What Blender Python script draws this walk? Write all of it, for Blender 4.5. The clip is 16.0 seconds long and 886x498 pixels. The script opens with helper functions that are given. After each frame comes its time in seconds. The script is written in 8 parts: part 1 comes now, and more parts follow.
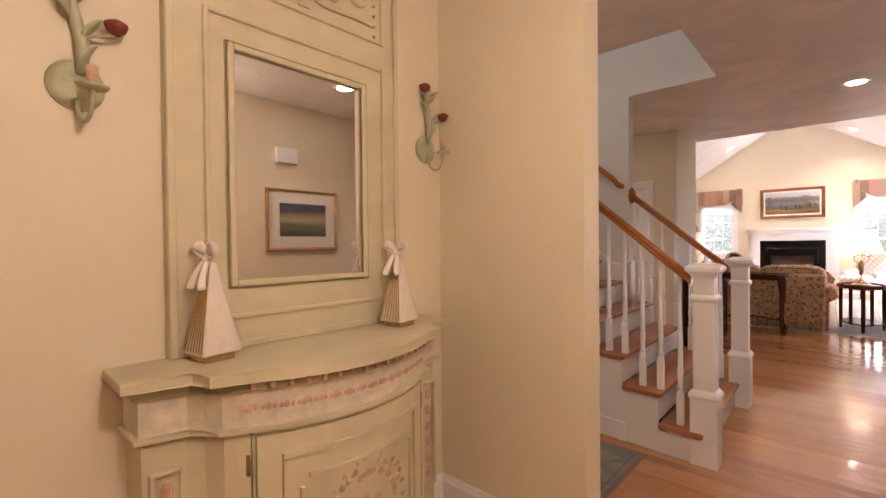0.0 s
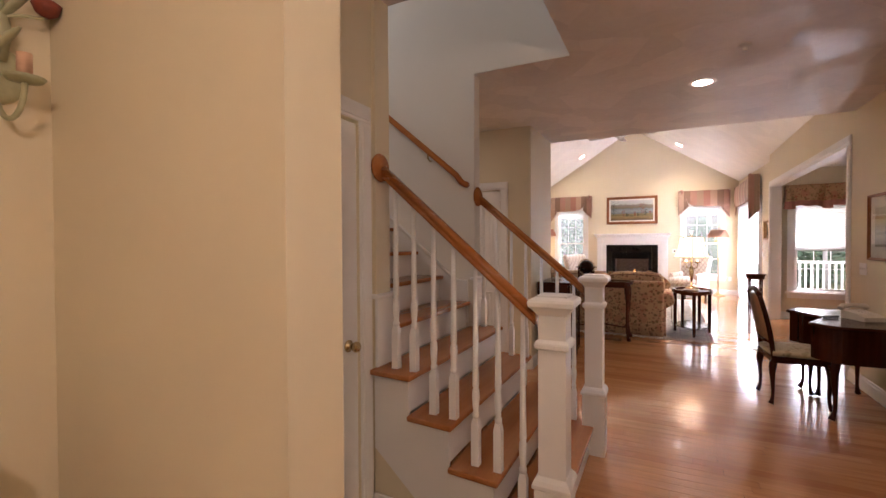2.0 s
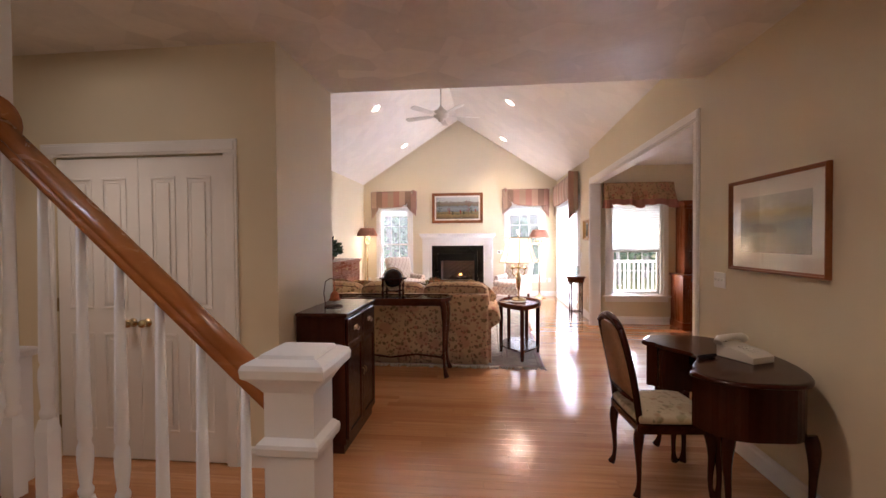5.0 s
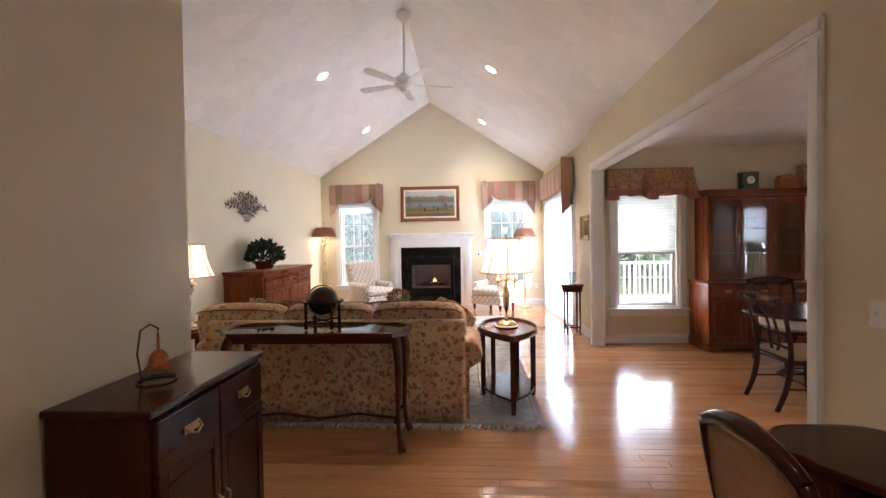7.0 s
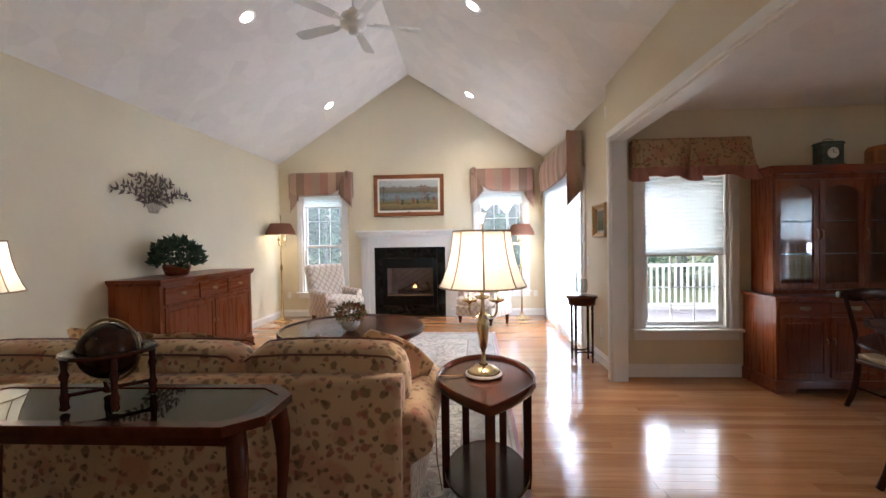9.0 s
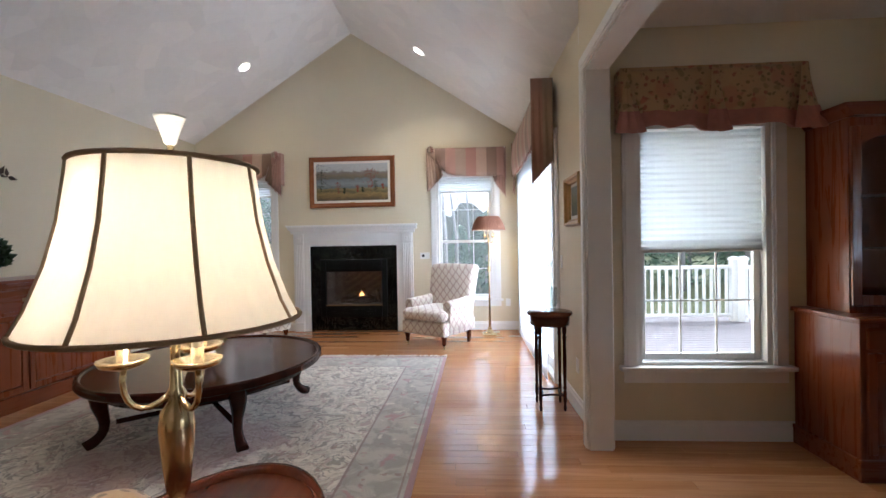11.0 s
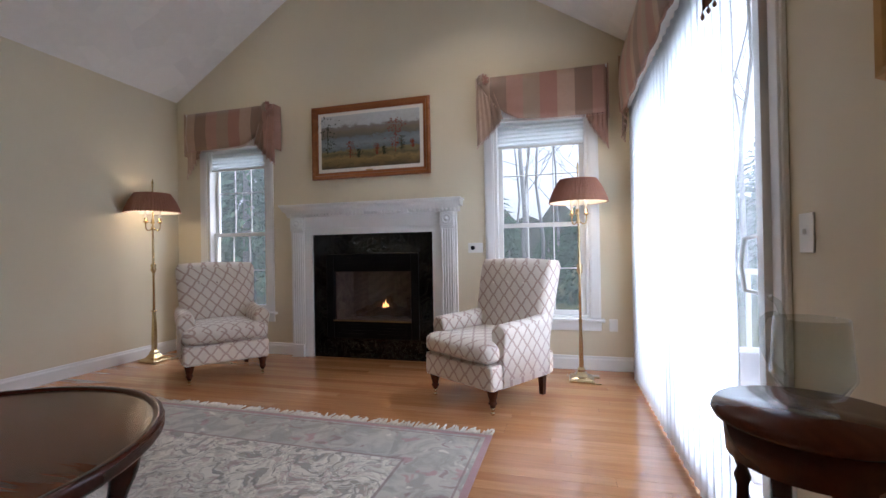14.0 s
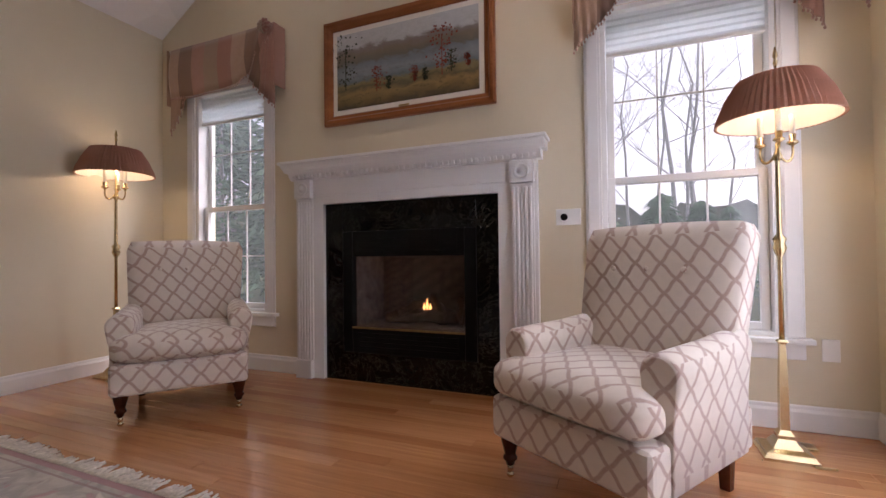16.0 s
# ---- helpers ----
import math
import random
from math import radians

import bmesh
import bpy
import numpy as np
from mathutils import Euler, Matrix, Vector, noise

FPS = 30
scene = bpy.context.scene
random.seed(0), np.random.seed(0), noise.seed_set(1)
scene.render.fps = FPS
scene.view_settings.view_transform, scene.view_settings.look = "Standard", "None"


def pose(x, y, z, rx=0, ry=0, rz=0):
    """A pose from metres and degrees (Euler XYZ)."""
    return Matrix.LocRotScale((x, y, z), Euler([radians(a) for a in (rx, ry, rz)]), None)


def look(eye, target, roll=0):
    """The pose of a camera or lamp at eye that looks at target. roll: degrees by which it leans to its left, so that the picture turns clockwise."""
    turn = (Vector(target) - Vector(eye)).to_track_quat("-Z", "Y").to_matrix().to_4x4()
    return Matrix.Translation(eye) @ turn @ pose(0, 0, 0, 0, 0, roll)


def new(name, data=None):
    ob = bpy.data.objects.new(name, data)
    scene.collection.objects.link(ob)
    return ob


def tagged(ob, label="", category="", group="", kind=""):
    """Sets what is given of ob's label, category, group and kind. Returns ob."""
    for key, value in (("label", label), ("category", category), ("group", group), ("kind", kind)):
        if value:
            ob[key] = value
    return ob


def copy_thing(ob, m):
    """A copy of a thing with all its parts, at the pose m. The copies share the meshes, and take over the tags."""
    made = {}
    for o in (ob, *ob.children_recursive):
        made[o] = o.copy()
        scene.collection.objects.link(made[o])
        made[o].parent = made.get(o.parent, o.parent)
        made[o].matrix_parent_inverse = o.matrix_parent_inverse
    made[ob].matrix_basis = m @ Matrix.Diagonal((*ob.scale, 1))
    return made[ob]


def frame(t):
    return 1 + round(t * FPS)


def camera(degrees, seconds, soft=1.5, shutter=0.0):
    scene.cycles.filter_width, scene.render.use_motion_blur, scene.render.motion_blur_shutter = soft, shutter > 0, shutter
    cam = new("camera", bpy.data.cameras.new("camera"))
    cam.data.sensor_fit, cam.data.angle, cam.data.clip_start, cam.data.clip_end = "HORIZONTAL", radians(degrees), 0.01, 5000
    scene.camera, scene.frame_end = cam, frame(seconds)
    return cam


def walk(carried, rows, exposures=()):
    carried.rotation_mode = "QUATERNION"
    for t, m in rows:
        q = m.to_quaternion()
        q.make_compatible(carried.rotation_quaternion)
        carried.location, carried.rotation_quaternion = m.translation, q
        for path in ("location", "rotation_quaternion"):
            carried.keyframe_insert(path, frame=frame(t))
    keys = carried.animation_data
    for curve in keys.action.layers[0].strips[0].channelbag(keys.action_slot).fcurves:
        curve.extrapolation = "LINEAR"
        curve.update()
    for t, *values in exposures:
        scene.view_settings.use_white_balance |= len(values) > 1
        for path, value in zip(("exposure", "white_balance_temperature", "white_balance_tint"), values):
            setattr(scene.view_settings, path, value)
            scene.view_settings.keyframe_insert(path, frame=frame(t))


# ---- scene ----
cam = camera(91.0, 16.0)
PATH = [
    (0, (0.626, -0.987, 1.351), (-0.723, 0.489, 1.326), -0.6),
    (0.5, (0.562, -0.702, 1.379), (-0.678, 0.867, 1.35), -0.6),
    (1, (0.526, -0.419, 1.401), (-0.616, 1.223, 1.374), -0.6),
    (1.5, (0.467, -0.13, 1.419), (-0.569, 1.581, 1.39), -0.5),
    (2, (0.425, 0.168, 1.438), (-0.471, 1.955, 1.407), -0.3),
    (2.5, (0.436, 0.519, 1.448), (-0.33, 2.366, 1.412), -0.3),
    (3, (0.457, 0.855, 1.441), (-0.197, 2.744, 1.405), -0.3),
    (3.5, (0.466, 1.19, 1.445), (-0.065, 3.118, 1.41), -0.2),
    (4, (0.487, 1.555, 1.442), (0.093, 3.515, 1.407), -0.1),
    (4.5, (0.457, 1.934, 1.452), (0.174, 3.914, 1.417), -0.2),
    (7, (0.486, 3.894, 1.49), (0.377, 5.89, 1.45), -0.9),
    (7.5, (0.543, 4.321, 1.501), (0.424, 6.317, 1.46), -1.0),
    (8, (0.524, 4.726, 1.487), (0.413, 6.723, 1.448), -0.9),
    (8.5, (0.633, 5.139, 1.46), (0.522, 7.135, 1.421), -0.9),
    (9, (0.764, 5.521, 1.444), (0.654, 7.518, 1.407), -0.9),
    (9.5, (0.901, 5.911, 1.441), (0.789, 7.908, 1.406), -0.9),
    (10, (1.073, 6.311, 1.416), (0.964, 8.308, 1.384), -1.0),
    (12.5, (1.799, 8.451, 1.23), (1.574, 10.438, 1.231), -1.2),
    (13, (1.802, 8.862, 1.224), (1.485, 10.837, 1.229), -1.2),
    (13.5, (1.714, 9.251, 1.194), (1.279, 11.203, 1.198), -1.1),
    (14, (1.603, 9.63, 1.123), (1.081, 11.56, 1.137), -1.0),
    (14.5, (1.489, 10.037, 1.044), (0.921, 11.954, 1.07), -0.8),
    (15, (1.346, 10.405, 0.988), (0.712, 12.302, 1.021), -0.9),
    (15.5, (1.19, 10.743, 0.961), (0.492, 12.617, 1.0), -0.6),
    (16, (1.069, 11.117, 0.927), (0.319, 12.971, 0.959), -0.7),
]
EXPOSURES = [(0, 2.5, 6350, 28), (2.5, 2.12, 6400, 28), (4.5, 2.12, 6250, 27), (7, 2.0, 5750, 16), (8, 1.7, 5670, 14), (9.5, 1.5, 5550, 11), (10.2, 1.36, 5500, 11), (12.5, 0.82, 5350, 13), (13, 0.82, 5400, 14), (14.5, 0.15, 5500, 15), (15.5, 0.06, 5900, 23), (16, 0.25, 6150, 27)]
walk(cam, [(t, look(eye, target, roll)) for t, eye, target, roll in PATH], EXPOSURES)

# ---- world, sun, large lights ----
world = bpy.data.worlds.new("overcast_sky")
scene.world = world
world.use_nodes = True
wn = world.node_tree
sky = wn.nodes.new("ShaderNodeTexSky")
sky.sky_type = "NISHITA"
sky.sun_disc = False
sky.sun_elevation = radians(38)
sky.sun_rotation = radians(60)
sky.air_density, sky.dust_density, sky.ozone_density = 1.0, 4.0, 1.0
wn.nodes["Background"].inputs[1].default_value = 0.15
cloud = wn.nodes.new("ShaderNodeHueSaturation")
cloud.inputs["Saturation"].default_value = 0.22
cloud.inputs["Value"].default_value = 1.6
wn.links.new(sky.outputs[0], cloud.inputs["Color"])
wn.links.new(cloud.outputs[0], wn.nodes["Background"].inputs[0])
sun_data = bpy.data.lights.new("sun", "SUN")
sun_data.energy, sun_data.angle, sun_data.color = 1.1, radians(30), (1.0, 0.96, 0.9)
sun = new("sun", sun_data)
sun.matrix_world = look((14, 20, 16), (2.3, 12, 0.5))


def area_lamp(name, at, to, w, h, watts, col):
    d = bpy.data.lights.new(name, "AREA")
    d.shape, d.size, d.size_y, d.energy, d.color = "RECTANGLE", w, h, watts, col
    o = new(name, d)
    o.matrix_world = look(at, to)
    return o


def spot_lamp(name, at, to, watts, col, deg=110, blend=0.6, r=0.05):
    d = bpy.data.lights.new(name, "SPOT")
    d.energy, d.color, d.spot_size, d.spot_blend, d.shadow_soft_size = watts, col, radians(deg), blend, r
    o = new(name, d)
    o.matrix_world = look(at, to)
    return o


def point_lamp(name, at, watts, col, r=0.04):
    d = bpy.data.lights.new(name, "POINT")
    d.energy, d.color, d.shadow_soft_size = watts, col, r
    o = new(name, d)
    o.location = at
    return o


WARM = (1.0, 0.86, 0.68)
SOFT = (1.0, 0.80, 0.58)
DAY = (0.86, 0.94, 1.0)
YF_LIGHT = 15.5
# daylight behind the sheer blinds of the glass door, and sky light outside the other windows
area_lamp("glass_door_daylight", (3.2, 12.3, 1.15), (2.0, 12.3, 0.7), 2.3, 2.0, 140, DAY)
for wx, wy, wz, watts in ((-2.05, YF_LIGHT, 3.5, 45), (1.42, YF_LIGHT, 3.5, 45)):
    area_lamp("window_daylight", (wx, wy, wz), (wx, wy - 3.2, 0.2), 1.1, 0.9, watts, DAY)
area_lamp("dining_side_daylight", (7.05, 6.0, 1.75), (4.0, 6.6, 0.9), 0.85, 1.4, 75, DAY)
# area lamp added inside the upper stairwell, standing in for daylight upstairs
area_lamp("upper_hall_daylight", (-4.0, 2.7, 4.9), (-1.0, 2.7, 3.0), 0.9, 1.1, 10, (0.78, 0.88, 1.0))

# ---- materials ----
def nodes_of(name):
    m = bpy.data.materials.new(name)
    m.use_nodes = True
    nt = m.node_tree
    return m, nt, nt.nodes["Principled BSDF"]


def add(nt, kind, **values):
    n = nt.nodes.new(kind)
    for k, v in values.items():
        n.inputs[k.replace("_", " ")].default_value = v
    return n


def math_node(nt, op, a, b=None, c=None):
    n = nt.nodes.new("ShaderNodeMath")
    n.operation = op
    for i, v in enumerate((a, b, c)):
        if v is None:
            continue
        if isinstance(v, (int, float)):
            n.inputs[i].default_value = v
        else:
            nt.links.new(v, n.inputs[i])
    return n.outputs[0]


def ramp(nt, fac, stops, ease="LINEAR"):
    n = nt.nodes.new("ShaderNodeValToRGB")
    n.color_ramp.interpolation = ease
    els = n.color_ramp.elements
    while len(els) < len(stops):
        els.new(0.5)
    for e, (p, c) in zip(els, stops):
        e.position, e.color = p, (*c, 1)
    nt.links.new(fac, n.inputs[0])
    return n.outputs[0]


def mix(nt, fac, a, b):
    n = nt.nodes.new("ShaderNodeMix")
    n.data_type = "RGBA"
    for sock, v in ((n.inputs[0], fac), (n.inputs[6], a), (n.inputs[7], b)):
        if isinstance(v, (int, float)):
            sock.default_value = v
        elif isinstance(v, tuple):
            sock.default_value = (*v, 1)
        else:
            nt.links.new(v, sock)
    return n.outputs[2]


def coords(nt, which="Object", scale=(1, 1, 1)):
    if which == "Position":
        src = nt.nodes.new("ShaderNodeNewGeometry").outputs["Position"]
    else:
        src = nt.nodes.new("ShaderNodeTexCoord").outputs[which]
    mp = nt.nodes.new("ShaderNodeMapping")
    mp.inputs["Scale"].default_value = scale
    nt.links.new(src, mp.inputs[0])
    return mp.outputs[0]


def noise_of(nt, vec, scale, detail=4, dist=0.0, rough=0.55):
    n = add(nt, "ShaderNodeTexNoise", Scale=scale, Detail=detail, Distortion=dist, Roughness=rough)
    nt.links.new(vec, n.inputs["Vector"])
    return n.outputs["Fac"]


def bump_to(nt, b, height, strength, dist=0.01):
    n = add(nt, "ShaderNodeBump", Strength=strength, Distance=dist)
    nt.links.new(height, n.inputs["Height"])
    nt.links.new(n.outputs[0], b.inputs["Normal"])


def shade(c, k):
    return tuple(min(1, v * k) for v in c)


def plain(name, col, rough=0.5, metal=0.0, var=0.06, scale=5, bump=0.05, bscale=80, coat=0.0, where="Object"):
    m, nt, b = nodes_of(name)
    v = coords(nt, where)
    n1, n2 = noise_of(nt, v, scale), noise_of(nt, v, bscale, 3)
    nt.links.new(ramp(nt, n1, [(0.3, shade(col, 1 - var)), (0.7, shade(col, 1 + var))]), b.inputs["Base Color"])
    nt.links.new(math_node(nt, "MULTIPLY_ADD", n1, 0.12, rough - 0.06), b.inputs["Roughness"])
    b.inputs["Metallic"].default_value = metal
    b.inputs["Coat Weight"].default_value = coat * 0.45
    b.inputs["Specular IOR Level"].default_value = 0.32
    b.inputs["Coat Roughness"].default_value = 0.15
    if bump:
        bump_to(nt, b, n2, bump, 0.004)
    return m


def wood(name, dark, light, axis=0, rough=0.35, coat=0.3, grain=1.0):
    m, nt, b = nodes_of(name)
    sc = [28 * grain] * 3
    sc[axis] = 1.6 * grain
    v = coords(nt, "Object", tuple(sc))
    rnd = nt.nodes.new("ShaderNodeObjectInfo").outputs["Random"]
    off = nt.nodes.new("ShaderNodeVectorMath")
    off.operation = "ADD"
    nt.links.new(v, off.inputs[0])
    comb = nt.nodes.new("ShaderNodeCombineXYZ")
    for i in range(3):
        nt.links.new(math_node(nt, "MULTIPLY", rnd, 37.0 + 11 * i), comb.inputs[i])
    nt.links.new(comb.outputs[0], off.inputs[1])
    n1 = noise_of(nt, off.outputs[0], 1.0, 6, 0.8, 0.6)
    n2 = noise_of(nt, off.outputs[0], 0.22, 2, 0.3)
    f = math_node(nt, "ADD", math_node(nt, "MULTIPLY", n1, 0.4), math_node(nt, "MULTIPLY", n2, 0.6))
    nt.links.new(ramp(nt, f, [(0.25, dark), (0.75, light)]), b.inputs["Base Color"])
    nt.links.new(math_node(nt, "MULTIPLY_ADD", n1, 0.12, rough - 0.06), b.inputs["Roughness"])
    b.inputs["Coat Weight"].default_value = coat * 0.3
    b.inputs["Specular IOR Level"].default_value = 0.18
    b.inputs["Coat Roughness"].default_value = 0.08
    bump_to(nt, b, n1, 0.06, 0.002)
    return m


def oak_floor(name, island):
    m, nt, b = nodes_of(name)
    v = coords(nt, "Position", (1.3, 26, 26))
    if island:
        rnd = nt.nodes.new("ShaderNodeNewGeometry").outputs["Random Per Island"]
    else:
        rnd = nt.nodes.new("ShaderNodeObjectInfo").outputs["Random"]
    comb = nt.nodes.new("ShaderNodeCombineXYZ")
    nt.links.new(math_node(nt, "MULTIPLY", rnd, 90.0), comb.inputs[0])
    nt.links.new(math_node(nt, "MULTIPLY", rnd, 57.0), comb.inputs[2])
    off = nt.nodes.new("ShaderNodeVectorMath")
    off.operation = "ADD"
    nt.links.new(v, off.inputs[0])
    nt.links.new(comb.outputs[0], off.inputs[1])
    n1 = noise_of(nt, off.outputs[0], 1.0, 6, 1.2, 0.6)
    tone = ramp(nt, rnd, [(0.0, (0.43, 0.185, 0.070)), (0.3, (0.52, 0.243, 0.097)), (0.6, (0.58, 0.287, 0.121)), (0.85, (0.49, 0.22, 0.086)), (1.0, (0.63, 0.33, 0.147))])
    dark = mix(nt, math_node(nt, "MULTIPLY", ramp(nt, n1, [(0.35, (1, 1, 1)), (0.6, (0, 0, 0))]), 0.38), tone, (0.26, 0.10, 0.035))
    nt.links.new(dark, b.inputs["Base Color"])
    wear = noise_of(nt, coords(nt, "Position"), 1.4, 4)
    nt.links.new(math_node(nt, "MULTIPLY_ADD", wear, 0.12, 0.11), b.inputs["Roughness"])
    b.inputs["Coat Weight"].default_value = 0.42
    b.inputs["Coat Roughness"].default_value = 0.05
    ripple = noise_of(nt, coords(nt, "Position", (2, 14, 1)), 1.0, 2)
    bump_to(nt, b, math_node(nt, "ADD", math_node(nt, "MULTIPLY", n1, 0.25), ripple), 0.045, 0.006)
    return m


def swirl_ceiling(name, col, deep):
    """Hand-trowelled plaster: overlapping fan strokes in low relief."""
    m, nt, b = nodes_of(name)
    v = coords(nt, "Position")
    vor = add(nt, "ShaderNodeTexVoronoi", Scale=3.4, Randomness=1.0)
    nt.links.new(v, vor.inputs["Vector"])
    n = noise_of(nt, v, 7.0, 5, 1.6)
    h = math_node(nt, "ADD", math_node(nt, "MULTIPLY", math_node(nt, "SINE", math_node(nt, "MULTIPLY", vor.outputs["Distance"], 14.0)), 0.05), n)
    cell = nt.nodes.new("ShaderNodeSeparateColor")
    nt.links.new(vor.outputs["Color"], cell.inputs[0])
    tone = math_node(nt, "ADD", math_node(nt, "MULTIPLY", cell.outputs[0], 0.6), math_node(nt, "MULTIPLY", n, 0.6))
    nt.links.new(ramp(nt, tone, [(0.25, shade(col, 1 - 0.13 * deep)), (0.9, shade(col, 1 + 0.06 * deep))]), b.inputs["Base Color"])
    nt.links.new(math_node(nt, "MULTIPLY_ADD", cell.outputs[0], 0.25, 0.4), b.inputs["Roughness"])
    bump_to(nt, b, h, 0.14 + 0.16 * deep, 0.012)
    return m


def mix_rgb(a, b, f):
    return tuple(p * (1 - f) + q * f for p, q in zip(a, b))


def floral(name, base, rose, leaf):
    m, nt, b = nodes_of(name)
    v = coords(nt, "Object")
    warp = add(nt, "ShaderNodeTexNoise", Scale=18.0, Detail=2.0)
    nt.links.new(v, warp.inputs["Vector"])
    ad = nt.nodes.new("ShaderNodeVectorMath")
    ad.operation = "MULTIPLY_ADD"
    nt.links.new(warp.outputs["Color"], ad.inputs[0])
    ad.inputs[1].default_value = (0.05, 0.05, 0.05)
    nt.links.new(v, ad.inputs[2])
    out = mix(nt, math_node(nt, "MULTIPLY", noise_of(nt, v, 6, 3), 0.5), base, shade(base, 0.8))
    for scale, limit, col in ((5.0, 0.34, mix_rgb(base, rose, 0.55)), (13.0, 0.24, leaf), (17.0, 0.2, shade(rose, 0.7)), (21.0, 0.2, shade(leaf, 0.65)), (9.0, 0.12, rose)):
        vor = add(nt, "ShaderNodeTexVoronoi", Scale=scale, Randomness=0.85)
        nt.links.new(ad.outputs[0], vor.inputs["Vector"])
        mask = ramp(nt, vor.outputs["Distance"], [(limit, (1, 1, 1)), (limit + 0.09, (0, 0, 0))])
        out = mix(nt, math_node(nt, "MULTIPLY", mask, 0.8), out, col)
    nt.links.new(out, b.inputs["Base Color"])
    b.inputs["Roughness"].default_value = 0.85
    b.inputs["Sheen Weight"].default_value = 0.2
    bump_to(nt, b, noise_of(nt, v, 420, 2), 0.12, 0.002)
    return m


def trellis(name, ground, line):
    m, nt, b = nodes_of(name)
    sep = nt.nodes.new("ShaderNodeSeparateXYZ")
    v = coords(nt, "Object")
    nt.links.new(v, sep.inputs[0])
    x, y, z = sep.outputs
    nsep = nt.nodes.new("ShaderNodeSeparateXYZ")
    nt.links.new(nt.nodes.new("ShaderNodeTexCoord").outputs["Normal"], nsep.inputs[0])
    flat = math_node(nt, "GREATER_THAN", math_node(nt, "ABSOLUTE", nsep.outputs[2]), 0.62)
    wall_ = math_node(nt, "SUBTRACT", 1.0, flat)
    u = math_node(nt, "ADD", x, math_node(nt, "MULTIPLY", y, wall_))
    w = math_node(nt, "ADD", math_node(nt, "MULTIPLY", z, wall_), math_node(nt, "MULTIPLY", y, flat))
    p = math_node(nt, "MULTIPLY", math_node(nt, "ADD", u, math_node(nt, "MULTIPLY", w, 0.92)), 8.6)
    q = math_node(nt, "MULTIPLY", math_node(nt, "SUBTRACT", u, math_node(nt, "MULTIPLY", w, 0.92)), 8.6)

    def band(a, o):
        wav = math_node(nt, "ADD", a, math_node(nt, "MULTIPLY", math_node(nt, "SINE", math_node(nt, "MULTIPLY", o, 6.283)), 0.028))
        d = math_node(nt, "ABSOLUTE", math_node(nt, "SUBTRACT", math_node(nt, "FRACT", wav), 0.5))
        return ramp(nt, d, [(0.055, (1, 1, 1)), (0.115, (0, 0, 0))])

    mask = math_node(nt, "MAXIMUM", band(p, q), band(q, p))
    blot = noise_of(nt, v, 90, 3)
    nt.links.new(mix(nt, math_node(nt, "MULTIPLY", mask, math_node(nt, "MULTIPLY_ADD", blot, 0.5, 0.55)), mix(nt, noise_of(nt, v, 30, 3), ground, shade(ground, 0.86)), line), b.inputs["Base Color"])
    b.inputs["Roughness"].default_value = 0.9
    b.inputs["Sheen Weight"].default_value = 0.25
    bump_to(nt, b, noise_of(nt, v, 350, 2), 0.15, 0.002)
    return m


def striped(name, cols, period, axis=0):
    """Silk stripes of several colours along one axis of the cloth."""
    m, nt, b = nodes_of(name)
    sep = nt.nodes.new("ShaderNodeSeparateXYZ")
    v = coords(nt, "Object")
    nt.links.new(v, sep.inputs[0])
    f = math_node(nt, "FRACT", math_node(nt, "DIVIDE", sep.outputs[axis], period))
    k = len(cols)
    col = ramp(nt, f, [(i / k, c) for i, c in enumerate(cols)], "CONSTANT")
    nt.links.new(mix(nt, math_node(nt, "MULTIPLY", noise_of(nt, v, 25, 3), 0.35), col, shade(cols[0], 0.7)), b.inputs["Base Color"])
    b.inputs["Roughness"].default_value = 0.42
    b.inputs["Sheen Weight"].default_value = 0.15
    bump_to(nt, b, noise_of(nt, v, 300, 2), 0.08, 0.002)
    return m


def glass(name, tint=(1, 1, 1), rough=0.0):
    m = bpy.data.materials.new(name)
    m.use_nodes = True
    nt = m.node_tree
    nt.nodes.remove(nt.nodes["Principled BSDF"])
    tr = nt.nodes.new("ShaderNodeBsdfTransparent")
    tr.inputs[0].default_value = (*tint, 1)
    gl = nt.nodes.new("ShaderNodeBsdfGlossy")
    gl.inputs["Roughness"].default_value = rough
    lw = nt.nodes.new("ShaderNodeLayerWeight")
    lw.inputs[0].default_value = 0.5
    mx = nt.nodes.new("ShaderNodeMixShader")
    nt.links.new(math_node(nt, "MULTIPLY_ADD", math_node(nt, "POWER", lw.outputs["Facing"], 4.0), 0.7, 0.03), mx.inputs[0])
    nt.links.new(tr.outputs[0], mx.inputs[1])
    nt.links.new(gl.outputs[0], mx.inputs[2])
    nt.links.new(mx.outputs[0], nt.nodes["Material Output"].inputs[0])
    return m


def haze_screen(name):
    """Thin translucent veil, added to haze the view: mostly clear, catching the daylight."""
    m = bpy.data.materials.new(name)
    m.use_nodes = True
    nt = m.node_tree
    nt.nodes.remove(nt.nodes["Principled BSDF"])
    tr = nt.nodes.new("ShaderNodeBsdfTransparent")
    tl = nt.nodes.new("ShaderNodeBsdfTranslucent")
    tl.inputs[0].default_value = (0.62, 0.66, 0.66, 1)
    mx = nt.nodes.new("ShaderNodeMixShader")
    mx.inputs[0].default_value = 0.07
    nt.links.new(tr.outputs[0], mx.inputs[1])
    nt.links.new(tl.outputs[0], mx.inputs[2])
    nt.links.new(mx.outputs[0], nt.nodes["Material Output"].inputs[0])
    return m


